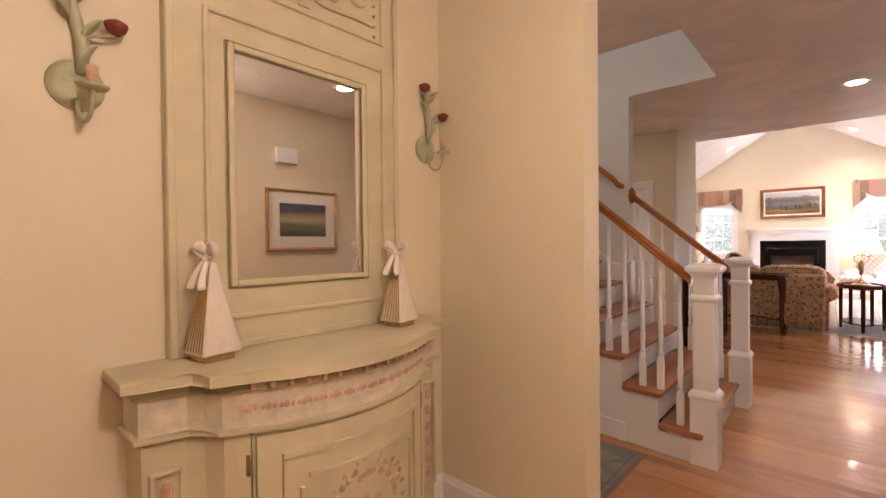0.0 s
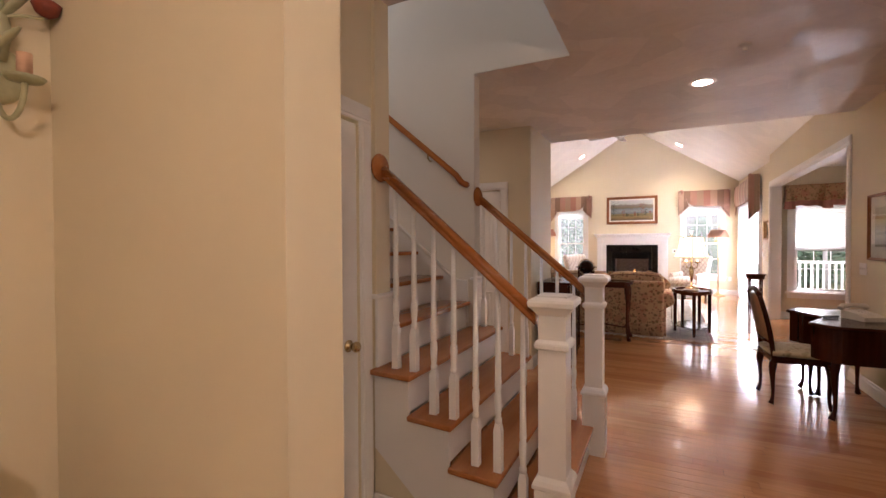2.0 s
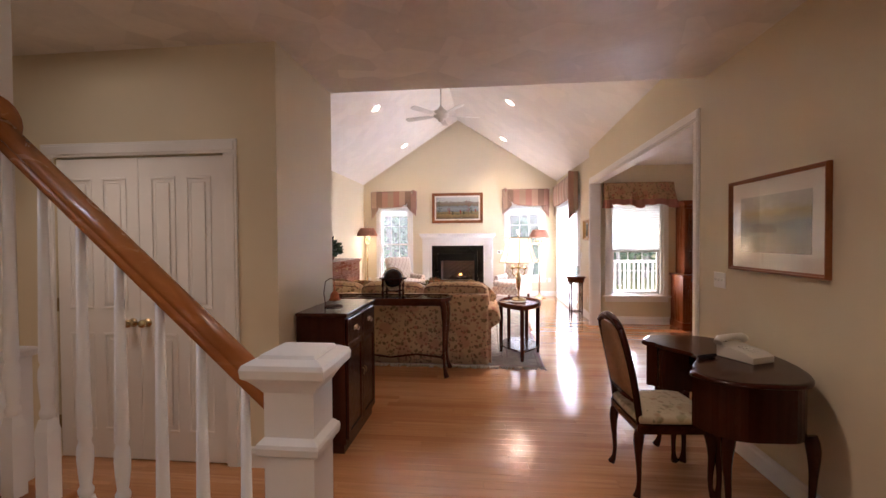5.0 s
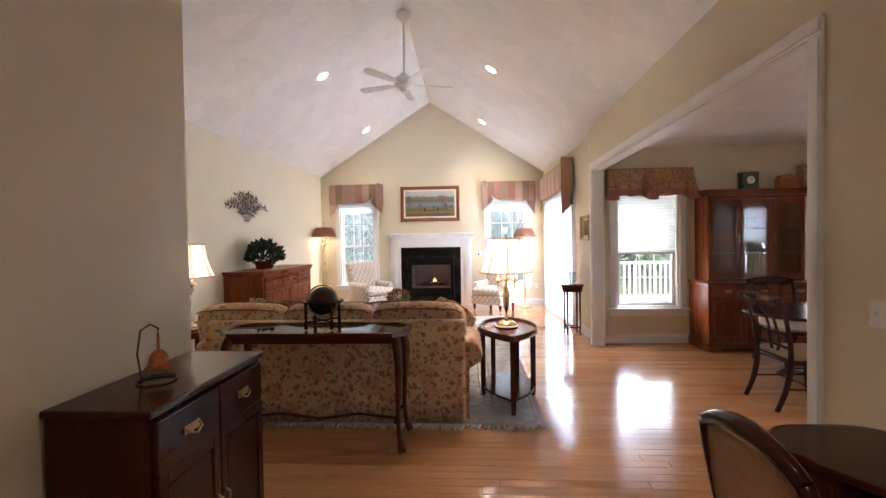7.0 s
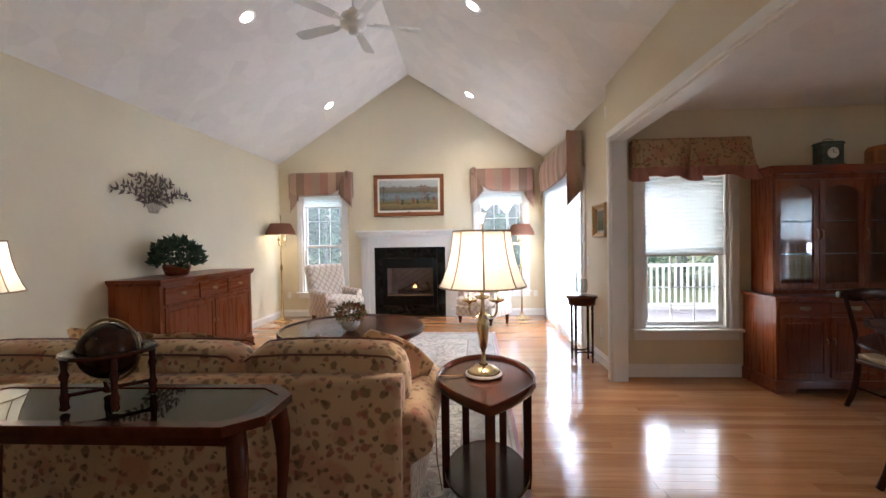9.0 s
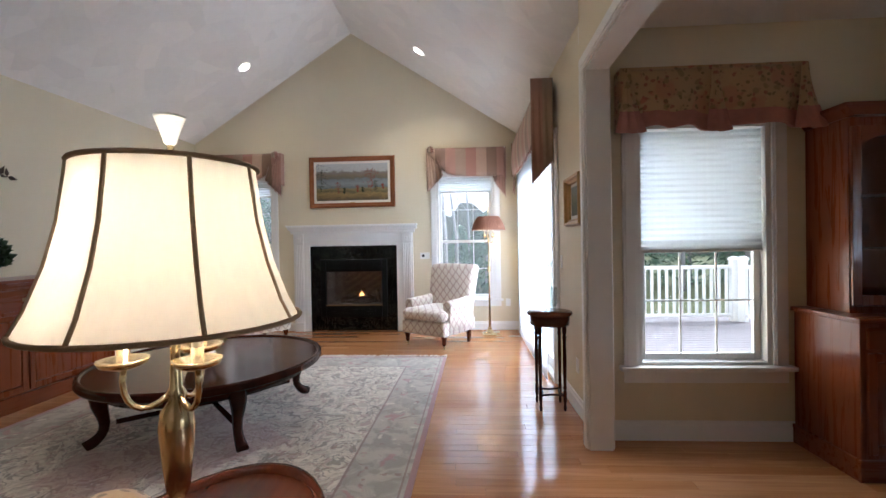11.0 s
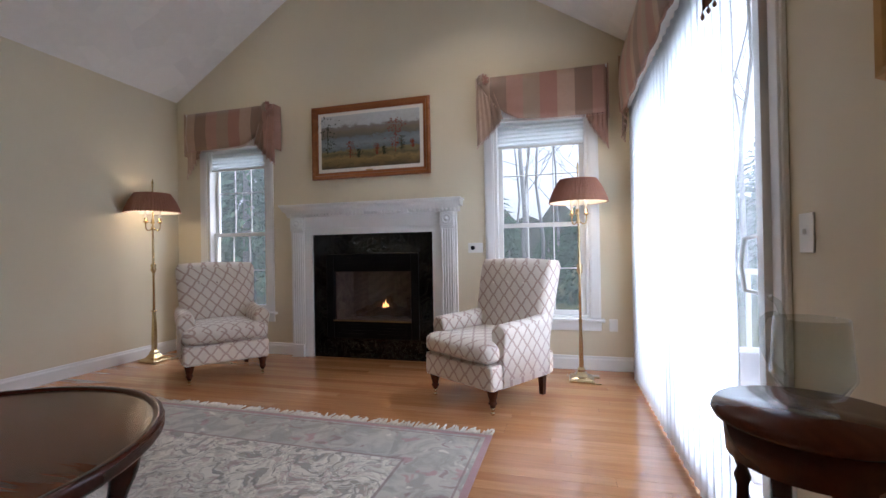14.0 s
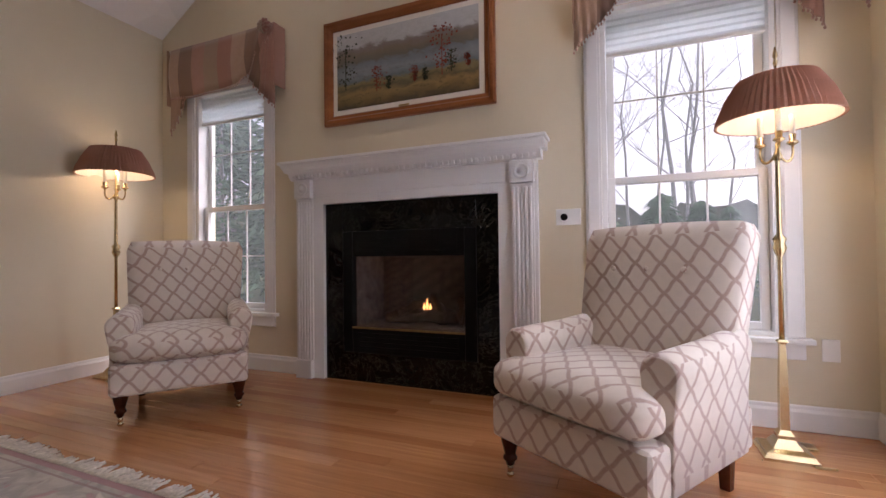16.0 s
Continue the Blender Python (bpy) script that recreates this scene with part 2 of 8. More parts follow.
def sheer(name, col, trans=0.6):
    m = bpy.data.materials.new(name)
    m.use_nodes = True
    nt = m.node_tree
    b = nt.nodes["Principled BSDF"]
    b.inputs["Base Color"].default_value = (*col, 1)
    b.inputs["Roughness"].default_value = 0.9
    tl = nt.nodes.new("ShaderNodeBsdfTranslucent")
    n = noise_of(nt, coords(nt, "Object", (60, 60, 1)), 1.0, 3)
    nt.links.new(ramp(nt, n, [(0.3, shade(col, 0.93)), (0.7, col)]), tl.inputs[0])
    mx = nt.nodes.new("ShaderNodeMixShader")
    mx.inputs[0].default_value = trans
    nt.links.new(b.outputs[0], mx.inputs[1])
    nt.links.new(tl.outputs[0], mx.inputs[2])
    nt.links.new(mx.outputs[0], nt.nodes["Material Output"].inputs[0])
    return m


def glow(name, col, strength):
    m, nt, b = nodes_of(name)
    b.inputs["Base Color"].default_value = (*col, 1)
    b.inputs["Emission Color"].default_value = (*col, 1)
    b.inputs["Emission Strength"].default_value = strength
    return m


def marble(name):
    m, nt, b = nodes_of(name)
    v = coords(nt, "Object")
    n = noise_of(nt, v, 9, 8, 2.5, 0.65)
    n2 = noise_of(nt, v, 3.5, 6, 3.0, 0.7)
    vein = math_node(nt, "ABSOLUTE", math_node(nt, "SUBTRACT", n2, 0.5))
    c = mix(nt, ramp(nt, vein, [(0.0, (1, 1, 1)), (0.018, (0, 0, 0))]), ramp(nt, n, [(0.4, (0.003, 0.0035, 0.0035)), (0.66, (0.009, 0.011, 0.010)), (0.85, (0.04, 0.037, 0.03))]), (0.055, 0.05, 0.04))
    nt.links.new(c, b.inputs["Base Color"])
    b.inputs["Roughness"].default_value = 0.1
    b.inputs["Specular IOR Level"].default_value = 0.3
    return m


def rug_mat(name, w, l, cream, rose, blue):
    """Oriental carpet: bands along the edges, a field of scrolling flowers."""
    m, nt, b = nodes_of(name)
    v = coords(nt, "Object")
    sep = nt.nodes.new("ShaderNodeSeparateXYZ")
    nt.links.new(v, sep.inputs[0])
    ex = math_node(nt, "SUBTRACT", w / 2, math_node(nt, "ABSOLUTE", sep.outputs[0]))
    ey = math_node(nt, "SUBTRACT", l / 2, math_node(nt, "ABSOLUTE", sep.outputs[1]))
    edge = math_node(nt, "MINIMUM", ex, ey)
    warp = add(nt, "ShaderNodeTexNoise", Scale=4.0, Detail=3.0)
    nt.links.new(v, warp.inputs["Vector"])
    ad = nt.nodes.new("ShaderNodeVectorMath")
    ad.operation = "MULTIPLY_ADD"
    nt.links.new(warp.outputs["Color"], ad.inputs[0])
    ad.inputs[1].default_value = (0.30, 0.30, 0.0)
    nt.links.new(v, ad.inputs[2])
    # irregular rose grounds towards the middle
    centre = math_node(nt, "SQRT", math_node(nt, "ADD", math_node(nt, "POWER", math_node(nt, "DIVIDE", sep.outputs[0], w * 0.5), 2.0), math_node(nt, "POWER", math_node(nt, "DIVIDE", sep.outputs[1], l * 0.5), 2.0)))
    wob = math_node(nt, "ADD", centre, math_node(nt, "MULTIPLY", noise_of(nt, v, 1.5, 5), 1.3))
    patch = ramp(nt, wob, [(0.92, (1, 1, 1)), (1.05, (0, 0, 0))])
    leaf = ramp(nt, noise_of(nt, ad.outputs[0], 5.5, 4, 2.2), [(0.32, (0, 0, 0)), (0.52, (1, 1, 1))])
    out = mix(nt, leaf, shade(blue, 1.15), cream)
    # scrolling stems and leaves
    for scale, off, wide, col, amt in ((5.0, 0.50, 0.020, shade(blue, 0.6), 0.8), (8.0, 0.44, 0.018, shade(blue, 0.5), 0.7), (9.0, 0.57, 0.035, shade(cream, 1.2), 0.5), (12.0, 0.40, 0.03, shade(rose, 0.9), 0.5), (14.0, 0.50, 0.035, (0.36, 0.30, 0.20), 0.35)):
        nz = noise_of(nt, ad.outputs[0], scale, 2, 0.6)
        d = math_node(nt, "ABSOLUTE", math_node(nt, "SUBTRACT", nz, off))
        out = mix(nt, math_node(nt, "MULTIPLY", math_node(nt, "LESS_THAN", d, wide), amt), out, col)
    out = mix(nt, math_node(nt, "MULTIPLY", patch, 0.55), out, rose)
    # mottled border between guard lines, rose edge
    mott = mix(nt, ramp(nt, noise_of(nt, ad.outputs[0], 7, 4, 1.0), [(0.42, (0, 0, 0)), (0.60, (1, 1, 1))]), shade(blue, 1.0), mix_rgb(blue, cream, 0.45))
    for scale, lo, col, amt in ((8.0, 0.62, rose, 0.75), (13.0, 0.63, shade(rose, 0.55), 0.7), (10.0, 0.66, shade(cream, 1.1), 0.7)):
        fl = ramp(nt, noise_of(nt, ad.outputs[0], scale, 2), [(lo, (0, 0, 0)), (lo + 0.05, (1, 1, 1))])
        mott = mix(nt, math_node(nt, "MULTIPLY", fl, amt), mott, col)
    zone = ramp(nt, edge, [(0.0, (1, 1, 1)), (0.42, (0, 0, 0))], "CONSTANT")
    out = mix(nt, zone, out, mott)
    line = ramp(nt, edge, [(0.0, (0, 0, 0)), (0.055, (1, 1, 1)), (0.07, (0, 0, 0)), (0.405, (1, 1, 1)), (0.42, (0, 0, 0))], "CONSTANT")
    out = mix(nt, math_node(nt, "MULTIPLY", line, 0.7), out, shade(rose, 0.5))
    rim = ramp(nt, edge, [(0.0, (1, 1, 1)), (0.035, (0, 0, 0))], "CONSTANT")
    out = mix(nt, rim, out, shade(rose, 0.9))
    nt.links.new(mix(nt, math_node(nt, "MULTIPLY", noise_of(nt, v, 40, 3), 0.25), out, shade(cream, 0.7)), b.inputs["Base Color"])
    b.inputs["Roughness"].default_value = 0.95
    b.inputs["Sheen Weight"].default_value = 0.3
    bump_to(nt, b, noise_of(nt, v, 200, 2), 0.3, 0.004)
    return m


WALL = plain("cream_wall_paint", (0.70, 0.62, 0.45), 0.55, var=0.025, scale=1.2, bump=0.05, bscale=160, where="Position")
CEIL = swirl_ceiling("swirled_plaster", (0.80, 0.77, 0.73), 0.55)
CEIL_HALL = swirl_ceiling("swirled_hall_plaster", (0.80, 0.77, 0.73), 1.0)
WHITE = plain("white_satin_paint", (0.80, 0.79, 0.76), 0.35, var=0.02, scale=3, bump=0.03, bscale=60)
TRIM = plain("white_trim_paint", (0.80, 0.79, 0.76), 0.35, var=0.02, scale=3, bump=0.02, bscale=60, where="Position")
UPPER = plain("pale_upper_wall_paint", (0.70, 0.66, 0.58), 0.6, var=0.02, scale=2, bump=0.03, bscale=150, where="Position")
OAK_RAIL = wood("honey_oak", (0.31, 0.10, 0.025), (0.48, 0.185, 0.052), 0, 0.26, 0.5)
OAK_TREAD = wood("oak_tread", (0.29, 0.10, 0.03), (0.46, 0.19, 0.066), 1, 0.23, 0.6)
CHERRY = wood("dark_cherry", (0.020, 0.004, 0.002), (0.060, 0.013, 0.006), 0, 0.22, 0.6)
CHERRY_V = wood("dark_cherry_upright", (0.020, 0.004, 0.002), (0.056, 0.012, 0.005), 2, 0.24, 0.5)
MAHOG = wood("mahogany", (0.042, 0.009, 0.004), (0.12, 0.029, 0.011), 1, 0.2, 0.5)
PINE = wood("maple_brown", (0.125, 0.027, 0.008), (0.225, 0.054, 0.014), 2, 0.28, 0.4)
PINE_H = wood("maple_brown_across", (0.125, 0.027, 0.008), (0.225, 0.054, 0.014), 0, 0.28, 0.4)
FRAME_WOOD = wood("picture_frame_wood", (0.16, 0.05, 0.015), (0.34, 0.13, 0.045), 0, 0.3, 0.3)
BRASS = plain("polished_brass", (0.60, 0.46, 0.25), 0.24, 1.0, 0.1, 20, 0.02, 80)
OLD_BRASS = plain("aged_brass", (0.35, 0.24, 0.11), 0.35, 1.0, 0.2, 20, 0.03, 80)
BLACK = plain("black_metal", (0.006, 0.006, 0.006), 0.4, 0.0, 0.2, 15, 0.03)
BLACK.node_tree.nodes["Principled BSDF"].inputs["Specular IOR Level"].default_value = 0.14
MARBLE = marble("black_marble")
GLASS = glass("window_glass")
SHELF_GLASS = glass("table_glass", (0.28, 0.32, 0.30))
PLASTIC = plain("ivory_plastic", (0.80, 0.78, 0.73), 0.35, var=0.02, bump=0.0)


# ---- mesh helpers ----
def box(bm, a, b, bev=0.0, seg=1):
    lo = [min(p, q) for p, q in zip(a, b)]
    hi = [max(p, q) for p, q in zip(a, b)]
    m = Matrix.LocRotScale([(p + q) / 2 for p, q in zip(lo, hi)], None, [max(q - p, 1e-4) for p, q in zip(lo, hi)])
    vs = bmesh.ops.create_cube(bm, size=1.0, matrix=m)["verts"]
    if bev:
        es = list({e for v in vs for e in v.link_edges})
        bmesh.ops.bevel(bm, geom=es, offset=bev, segments=seg, affect="EDGES", profile=0.6)
    return bm


def cube(a, b, bev=0.0, seg=1):
    return box(bmesh.new(), a, b, bev, seg)


def loft(bm, rings, close_ends=True, loop=True):
    """Skin between rings of equal length."""
    vs = [[bm.verts.new(p) for p in r] for r in rings]
    n = len(rings[0])
    for r0, r1 in zip(vs, vs[1:]):
        for i in range(n if loop else n - 1):
            j = (i + 1) % n
            f = bm.faces.new((r0[i], r0[j], r1[j], r1[i]))
            f.smooth = True
    if close_ends and loop:
        bm.faces.new(vs[0][::-1])
        bm.faces.new(vs[-1])
    return bm


def lathe(profile, n=16, bm=None, at=(0, 0, 0), sx=1.0, sy=1.0):
    """Turned shape round z; profile of (radius, height)."""
    bm = bm or bmesh.new()
    rings = [[(at[0] + sx * r * math.cos(2 * math.pi * i / n), at[1] + sy * r * math.sin(2 * math.pi * i / n), at[2] + z) for i in range(n)] for r, z in profile]
    return loft(bm, rings)


def square_turn(profile, bm=None, at=(0, 0, 0)):
    """Square section of varying half-width along z."""
    bm = bm or bmesh.new()
    rings = [[(at[0] + r * sx, at[1] + r * sy, at[2] + z) for sx, sy in ((-1, -1), (1, -1), (1, 1), (-1, 1))] for r, z in profile]
    loft(bm, rings)
    for f in bm.faces:
        f.smooth = False
    return bm


def tube(points, radius, n=8, bm=None, flat=1.0):
    """Round bar along a line of points; radius may be a list."""
    bm = bm or bmesh.new()
    pts = [Vector(p) for p in points]
    rad = radius if isinstance(radius, (list, tuple)) else [radius] * len(pts)
    rings = []
    side = None
    for i, p in enumerate(pts):
        d = (pts[min(i + 1, len(pts) - 1)] - pts[max(i - 1, 0)]).normalized()
        if side is None:
            side = d.orthogonal().normalized()
        side = (side - d * side.dot(d)).normalized()
        up = d.cross(side)
        rings.append([p + (side * math.cos(2 * math.pi * k / n) + up * math.sin(2 * math.pi * k / n) * flat) * rad[i] for k in range(n)])
    return loft(bm, rings)


def prism(poly, z0, z1, bm=None, axis="z", bev=0.0):
    """Polygon pushed along an axis: poly of (a, b) in the other two axes' order."""
    bm = bm or bmesh.new()

    def at(p, q):
        return {"z": (p[0], p[1], q), "y": (p[0], q, p[1]), "x": (q, p[0], p[1])}[axis]

    lo = [bm.verts.new(at(p, z0)) for p in poly]
    hi = [bm.verts.new(at(p, z1)) for p in poly]
    n = len(poly)
    faces = [bm.faces.new(lo), bm.faces.new(hi)] + [bm.faces.new((lo[i], lo[(i + 1) % n], hi[(i + 1) % n], hi[i])) for i in range(n)]
    if bev:
        es = [e for f in faces[:2] for e in f.edges]
        bmesh.ops.bevel(bm, geom=es, offset=bev, segments=2, affect="EDGES", profile=0.6)
    bmesh.ops.recalc_face_normals(bm, faces=bm.faces)
    return bm


def bez(p0, p1, p2, p3, n=8):
    p0, p1, p2, p3 = map(Vector, (p0, p1, p2, p3))
    return [p0 * (1 - t) ** 3 + p1 * 3 * t * (1 - t) ** 2 + p2 * 3 * t * t * (1 - t) + p3 * t ** 3 for t in (i / n for i in range(n + 1))]


def cushion(a, b, puff=0.03, n=6, bm=None):
    """Padded block: a box whose faces swell and whose edges round off."""
    bm = bm or bmesh.new()
    c = [(p + q) / 2 for p, q in zip(a, b)]
    h = [abs(q - p) / 2 for p, q in zip(a, b)]
    t = bmesh.new()
    bmesh.ops.create_cube(t, size=2.0)
    bmesh.ops.subdivide_edges(t, edges=t.edges[:], cuts=n, use_grid_fill=True)
    rr = min(h) * 0.75
    verts = {}
    for v in t.verts:
        p = Vector((v.co.x * h[0], v.co.y * h[1], v.co.z * h[2]))
        core = Vector([max(-(h[i] - rr), min(h[i] - rr, p[i])) for i in range(3)])
        d = p - core
        if d.length > 1e-6:
            m = max(abs(d[0]), abs(d[1]), abs(d[2]))
            d = d.normalized() * m
        q = core + d
        for i in range(3):
            j, k = (i + 1) % 3, (i + 2) % 3
            s = (1 - v.co[j] ** 2) * (1 - v.co[k] ** 2)
            if abs(v.co[i]) > 0.99:
                q[i] += math.copysign(puff * s, v.co[i])
        verts[v] = bm.verts.new((q[0] + c[0], q[1] + c[1], q[2] + c[2]))
    for f in t.faces:
        g = bm.faces.new([verts[v] for v in f.verts])
        g.smooth = True
    t.free()
    return bm


def turn(bm, m):
    bmesh.ops.transform(bm, matrix=m, verts=bm.verts)
    return bm


def part(name, bm, material, parent=None, label=""):
    me = bpy.data.meshes.new(name)
    bm.normal_update()
    bm.to_mesh(me)
    bm.free()
    me.materials.append(material)
    ob = new(name, me)
    if parent is not None:
        ob.parent = parent
    return tagged(ob, label)


def thing(name, m, label, category, group="", kind=""):
    ob = new(name)
    ob.empty_display_size = 0.1
    ob.matrix_world = m if isinstance(m, Matrix) else Matrix.Translation(m)
    return tagged(ob, label, category, group, kind)


def setting(name, bm, material, label, category="", kind="structure"):
    return tagged(part(name, bm, material), label, category or "structure", "", kind)


def wall_cells(bm, axis, p0, p1, a0, a1, z0, z1, holes=()):
    """Wall of thickness p0..p1 along the other axis from a0 to a1, with openings (a0, a1, z0, z1)."""
    cuts = sorted({a0, a1, *[h for o in holes for h in o[:2]]})
    for s, e in zip(cuts, cuts[1:]):
        spans = [(z0, z1)]
        for o in holes:
            if o[0] <= s + 1e-6 and o[1] >= e - 1e-6:
                spans = [q for lo, hi in spans for q in ((lo, min(hi, o[2])), (max(lo, o[3]), hi)) if q[1] - q[0] > 1e-4]
        for lo, hi in spans:
            box(bm, (p0, s, lo) if axis == "x" else (s, p0, lo), (p1, e, hi) if axis == "x" else (e, p1, hi))
    return bm


def wall(name, axis, p0, p1, a0, a1, z0, z1, holes=(), material=None, label="cream painted plaster wall"):
    return setting(name, wall_cells(bmesh.new(), axis, p0, p1, a0, a1, z0, z1, holes), material or WALL, label, "wall")


# ---- the plan ----
YF = 13.92          # fireplace wall
XL, XR = -2.90, 2.25  # living room's side walls
XW = 2.165          # wall by the desk and the wide opening
YD = 10.13          # dining room's far wall
RX, RZ, EZ = -0.325, 4.66, 3.0  # ridge and eaves
CZ = 2.74           # flat ceilings
YV = 5.97           # where the vault begins
LWIN = (-2.46, -1.64, 0.48, 2.42)
RWIN = (0.98, 1.86, 0.48, 2.42)
DWIN = (2.58, 3.44, 0.50, 2.1)
DWIN2 = (5.12, 5.98, 0.50, 2.1)
SLID = (11.3, 13.55, 0.0, 2.3)
FPX = (-0.86, 0.17, 0.10, 1.02)

bm = wall_cells(bmesh.new(), "y", YF, YF + 0.2, XL - 0.15, XR + 0.15, -0.1, EZ, [LWIN, RWIN, (-0.86, 0.17, 0.10, 0.98)])
k = (RZ - EZ) / (RX - XL)
prism([(XL - 0.15, EZ), (XR + 0.15, EZ), (RX, RZ + 0.1)], YF, YF + 0.2, bm, "y")
setting("wall_fireplace", bm, WALL, "cream gable wall behind the fireplace", "wall")
wall("wall_west", "x", XL - 0.15, XL, YV - 0.2, YF, -0.1, EZ + 0.02)


def splay(ob):
    """The glass door's wall stands a little wider at its dining room end."""
    for v in ob.data.vertices:
        v.co.x += 0.06 * max(0.0, min(1.0, (YF - v.co.y) / (YF - YD)))
    return ob


splay(wall("wall_glass_door", "x", XR, XR + 0.18, YD, YF, -0.1, EZ + 0.05, [SLID]))


def lean(ob):
    """The long opening drifts a little outwards towards its far jamb."""
    for v in ob.data.vertices:
        v.co.x += max(0.0, v.co.y - 6.2) * 0.0135
    return ob


lean(wall("wall_desk", "x", XW, XW + 0.14, 4.02, YD, -0.1, EZ + 0.1, [(6.12, 9.98, -0.1, 2.43)]))
wall("wall_desk_return", "y", 4.02, 4.16, XW + 0.14, 6.6, -0.1, CZ)
wall("wall_dining_far", "y", YD, YD + 0.2, XW + 0.14, 6.6, -0.1, CZ, [DWIN, DWIN2])
wall("wall_dining_east", "x", 6.6, 6.75, 4.02, YD + 0.2, -0.1, CZ, [(5.57, 6.43, 0.56, 2.1)])
wall("wall_closet_front", "y", 4.985, 5.1, -3.6, -0.885, -0.1, CZ, [(-2.46, -1.24, -0.1, 2.04)])
wall("wall_closet_side", "x", -1.0, -0.885, 5.1, YV, -0.1, CZ)
wall("wall_closet_back", "y", YV - 0.12, YV, XL, -1.0, -0.1, CZ)
bm = prism([(XL - 0.15, CZ + 0.1), (XW + 0.14, CZ + 0.1), (XW + 0.14, EZ), (RX, RZ + 0.1), (XL - 0.15, EZ)], YV - 0.13, YV - 0.005, None, "y")
setting("wall_vault_end", bm, WALL, "cream gable wall above the flat ceiling", "wall")
# stair hall
wall("wall_stair_far", "y", 3.31, 3.42, -4.6, -0.875, -0.1, 5.3, material=UPPER)
wall("wall_stair_near", "y", 2.07, 2.2, -4.6, -0.925, -0.1, 5.3)
wall("wall_stair_end", "x", -4.75, -4.6, 2.07, 5.1, -0.1, 5.3, [(2.3, 3.2, 3.9, 5.1)])
wall("wall_hall_end", "x", -3.75, -3.6, 3.42, 4.985, -0.1, CZ)
wall("wall_coat_closet", "x", -1.06, -0.945, 0.855, 2.07, -0.1, CZ, [(1.3, 1.95, -0.1, 2.05)])
wall("wall_niche", "y", 0.71, 0.855, -1.06, -0.145, -0.1, CZ, label="cream wall end between the entry niche and closet")
wall("wall_mirror", "x", -1.06, -0.945, -2.6, 0.71, -0.1, CZ)
wall("wall_entry", "y", -2.75, -2.6, -1.06, 6.75, -0.1, CZ)
wall("wall_opposite_mirror", "x", 1.56, 1.7, -2.6, 2.0, -0.1, CZ)
wall("wall_side_room", "x", 6.6, 6.75, -2.6, 4.02, -0.1, CZ)
# upper stairwell
WX, WY0, WY1 = -0.145, 2.2, 3.31
wall("wall_upper_east", "x", WX - 0.004, WX + 0.12, 2.07, 3.42, CZ + 0.001, 5.3, material=UPPER, label="pale wall of the upper stair hall")
wall("wall_upper_far", "y", 3.31, 3.42, -0.875, WX - 0.004, CZ + 0.001, 5.3, material=UPPER, label="pale wall of the upper stair hall")
wall("wall_upper_near", "y", 2.07, 2.2, -0.925, WX - 0.004, CZ + 0.001, 5.3, material=UPPER, label="pale wall of the upper stair hall")
setting("ceiling_upper_hall", cube((-4.75, 2.0, 5.3), (0.0, 3.5, 5.4)), CEIL, "white upper hall ceiling", "ceiling")
# ceilings
bm = bmesh.new()
for a, b in (((-4.75, -2.75), (6.75, WY0 - 0.01)), ((-4.75, WY1 + 0.01), (6.75, YV)), ((WX, WY0 - 0.01), (6.75, WY1 + 0.01))):
    box(bm, (*a, CZ), (*b, CZ + 0.12))
setting("ceiling_foyer", bm, CEIL_HALL, "swirled plaster flat ceiling over the entry hall", "ceiling")
setting("ceiling_dining", cube((XW + 0.1, YV, CZ), (6.75, YD + 0.2, CZ + 0.12)), CEIL, "swirled plaster dining room ceiling", "ceiling")
t = 0.12
for nm, xa, xb in (("ceiling_vault_west", XL - 0.15, RX), ("ceiling_vault_east", XR + 0.2, RX)):
    ze = EZ - abs(abs(xa - RX) - (RX - XL)) * k
    bm = prism([(xa, ze), (xb, RZ), (xb, RZ + t), (xa, ze + t)], YV - 0.1, YF + 0.2, None, "y")
    setting(nm, bm, CEIL, "swirled plaster sloping vaulted ceiling", "ceiling")

# floor slab below the boards
SLAB = plain("subfloor", (0.16, 0.09, 0.05), 0.8)
bm = cube((-4.75, -2.75, -0.14), (6.75, YD + 0.19, -0.012))
box(bm, (-4.75, YD + 0.19, -0.14), (XR + 0.17, YF + 0.19, -0.012))
setting("floor_slab", bm, SLAB, "dark subfloor under the oak boards", "floor")


# ---- trim ----
def baseboard(name, pts, h=0.13, d=0.018):
    """Moulded skirting along a run of floor points; the room lies to the left of the run."""
    bm = bmesh.new()
    for (x0, y0), (x1, y1) in zip(pts, pts[1:]):
        v = Vector((x1 - x0, y1 - y0))
        n = Vector((-v.y, v.x)).normalized()
        prof = [(0.0, 0.0), (d, 0.0), (d, h - 0.035), (d * 0.6, h - 0.02), (d * 0.55, h - 0.006), (d * 0.3, h), (0.0, h)]
        loft(bm, [[(x + n.x * (o + 0.0015), y + n.y * (o + 0.0015), z + 0.001) for o, z in prof] for x, y in ((x0, y0), (x1, y1))])
    for f in bm.faces:
        f.smooth = False
    bmesh.ops.recalc_face_normals(bm, faces=bm.faces)
    return setting(name, bm, TRIM, "white moulded wooden baseboard", "baseboard")


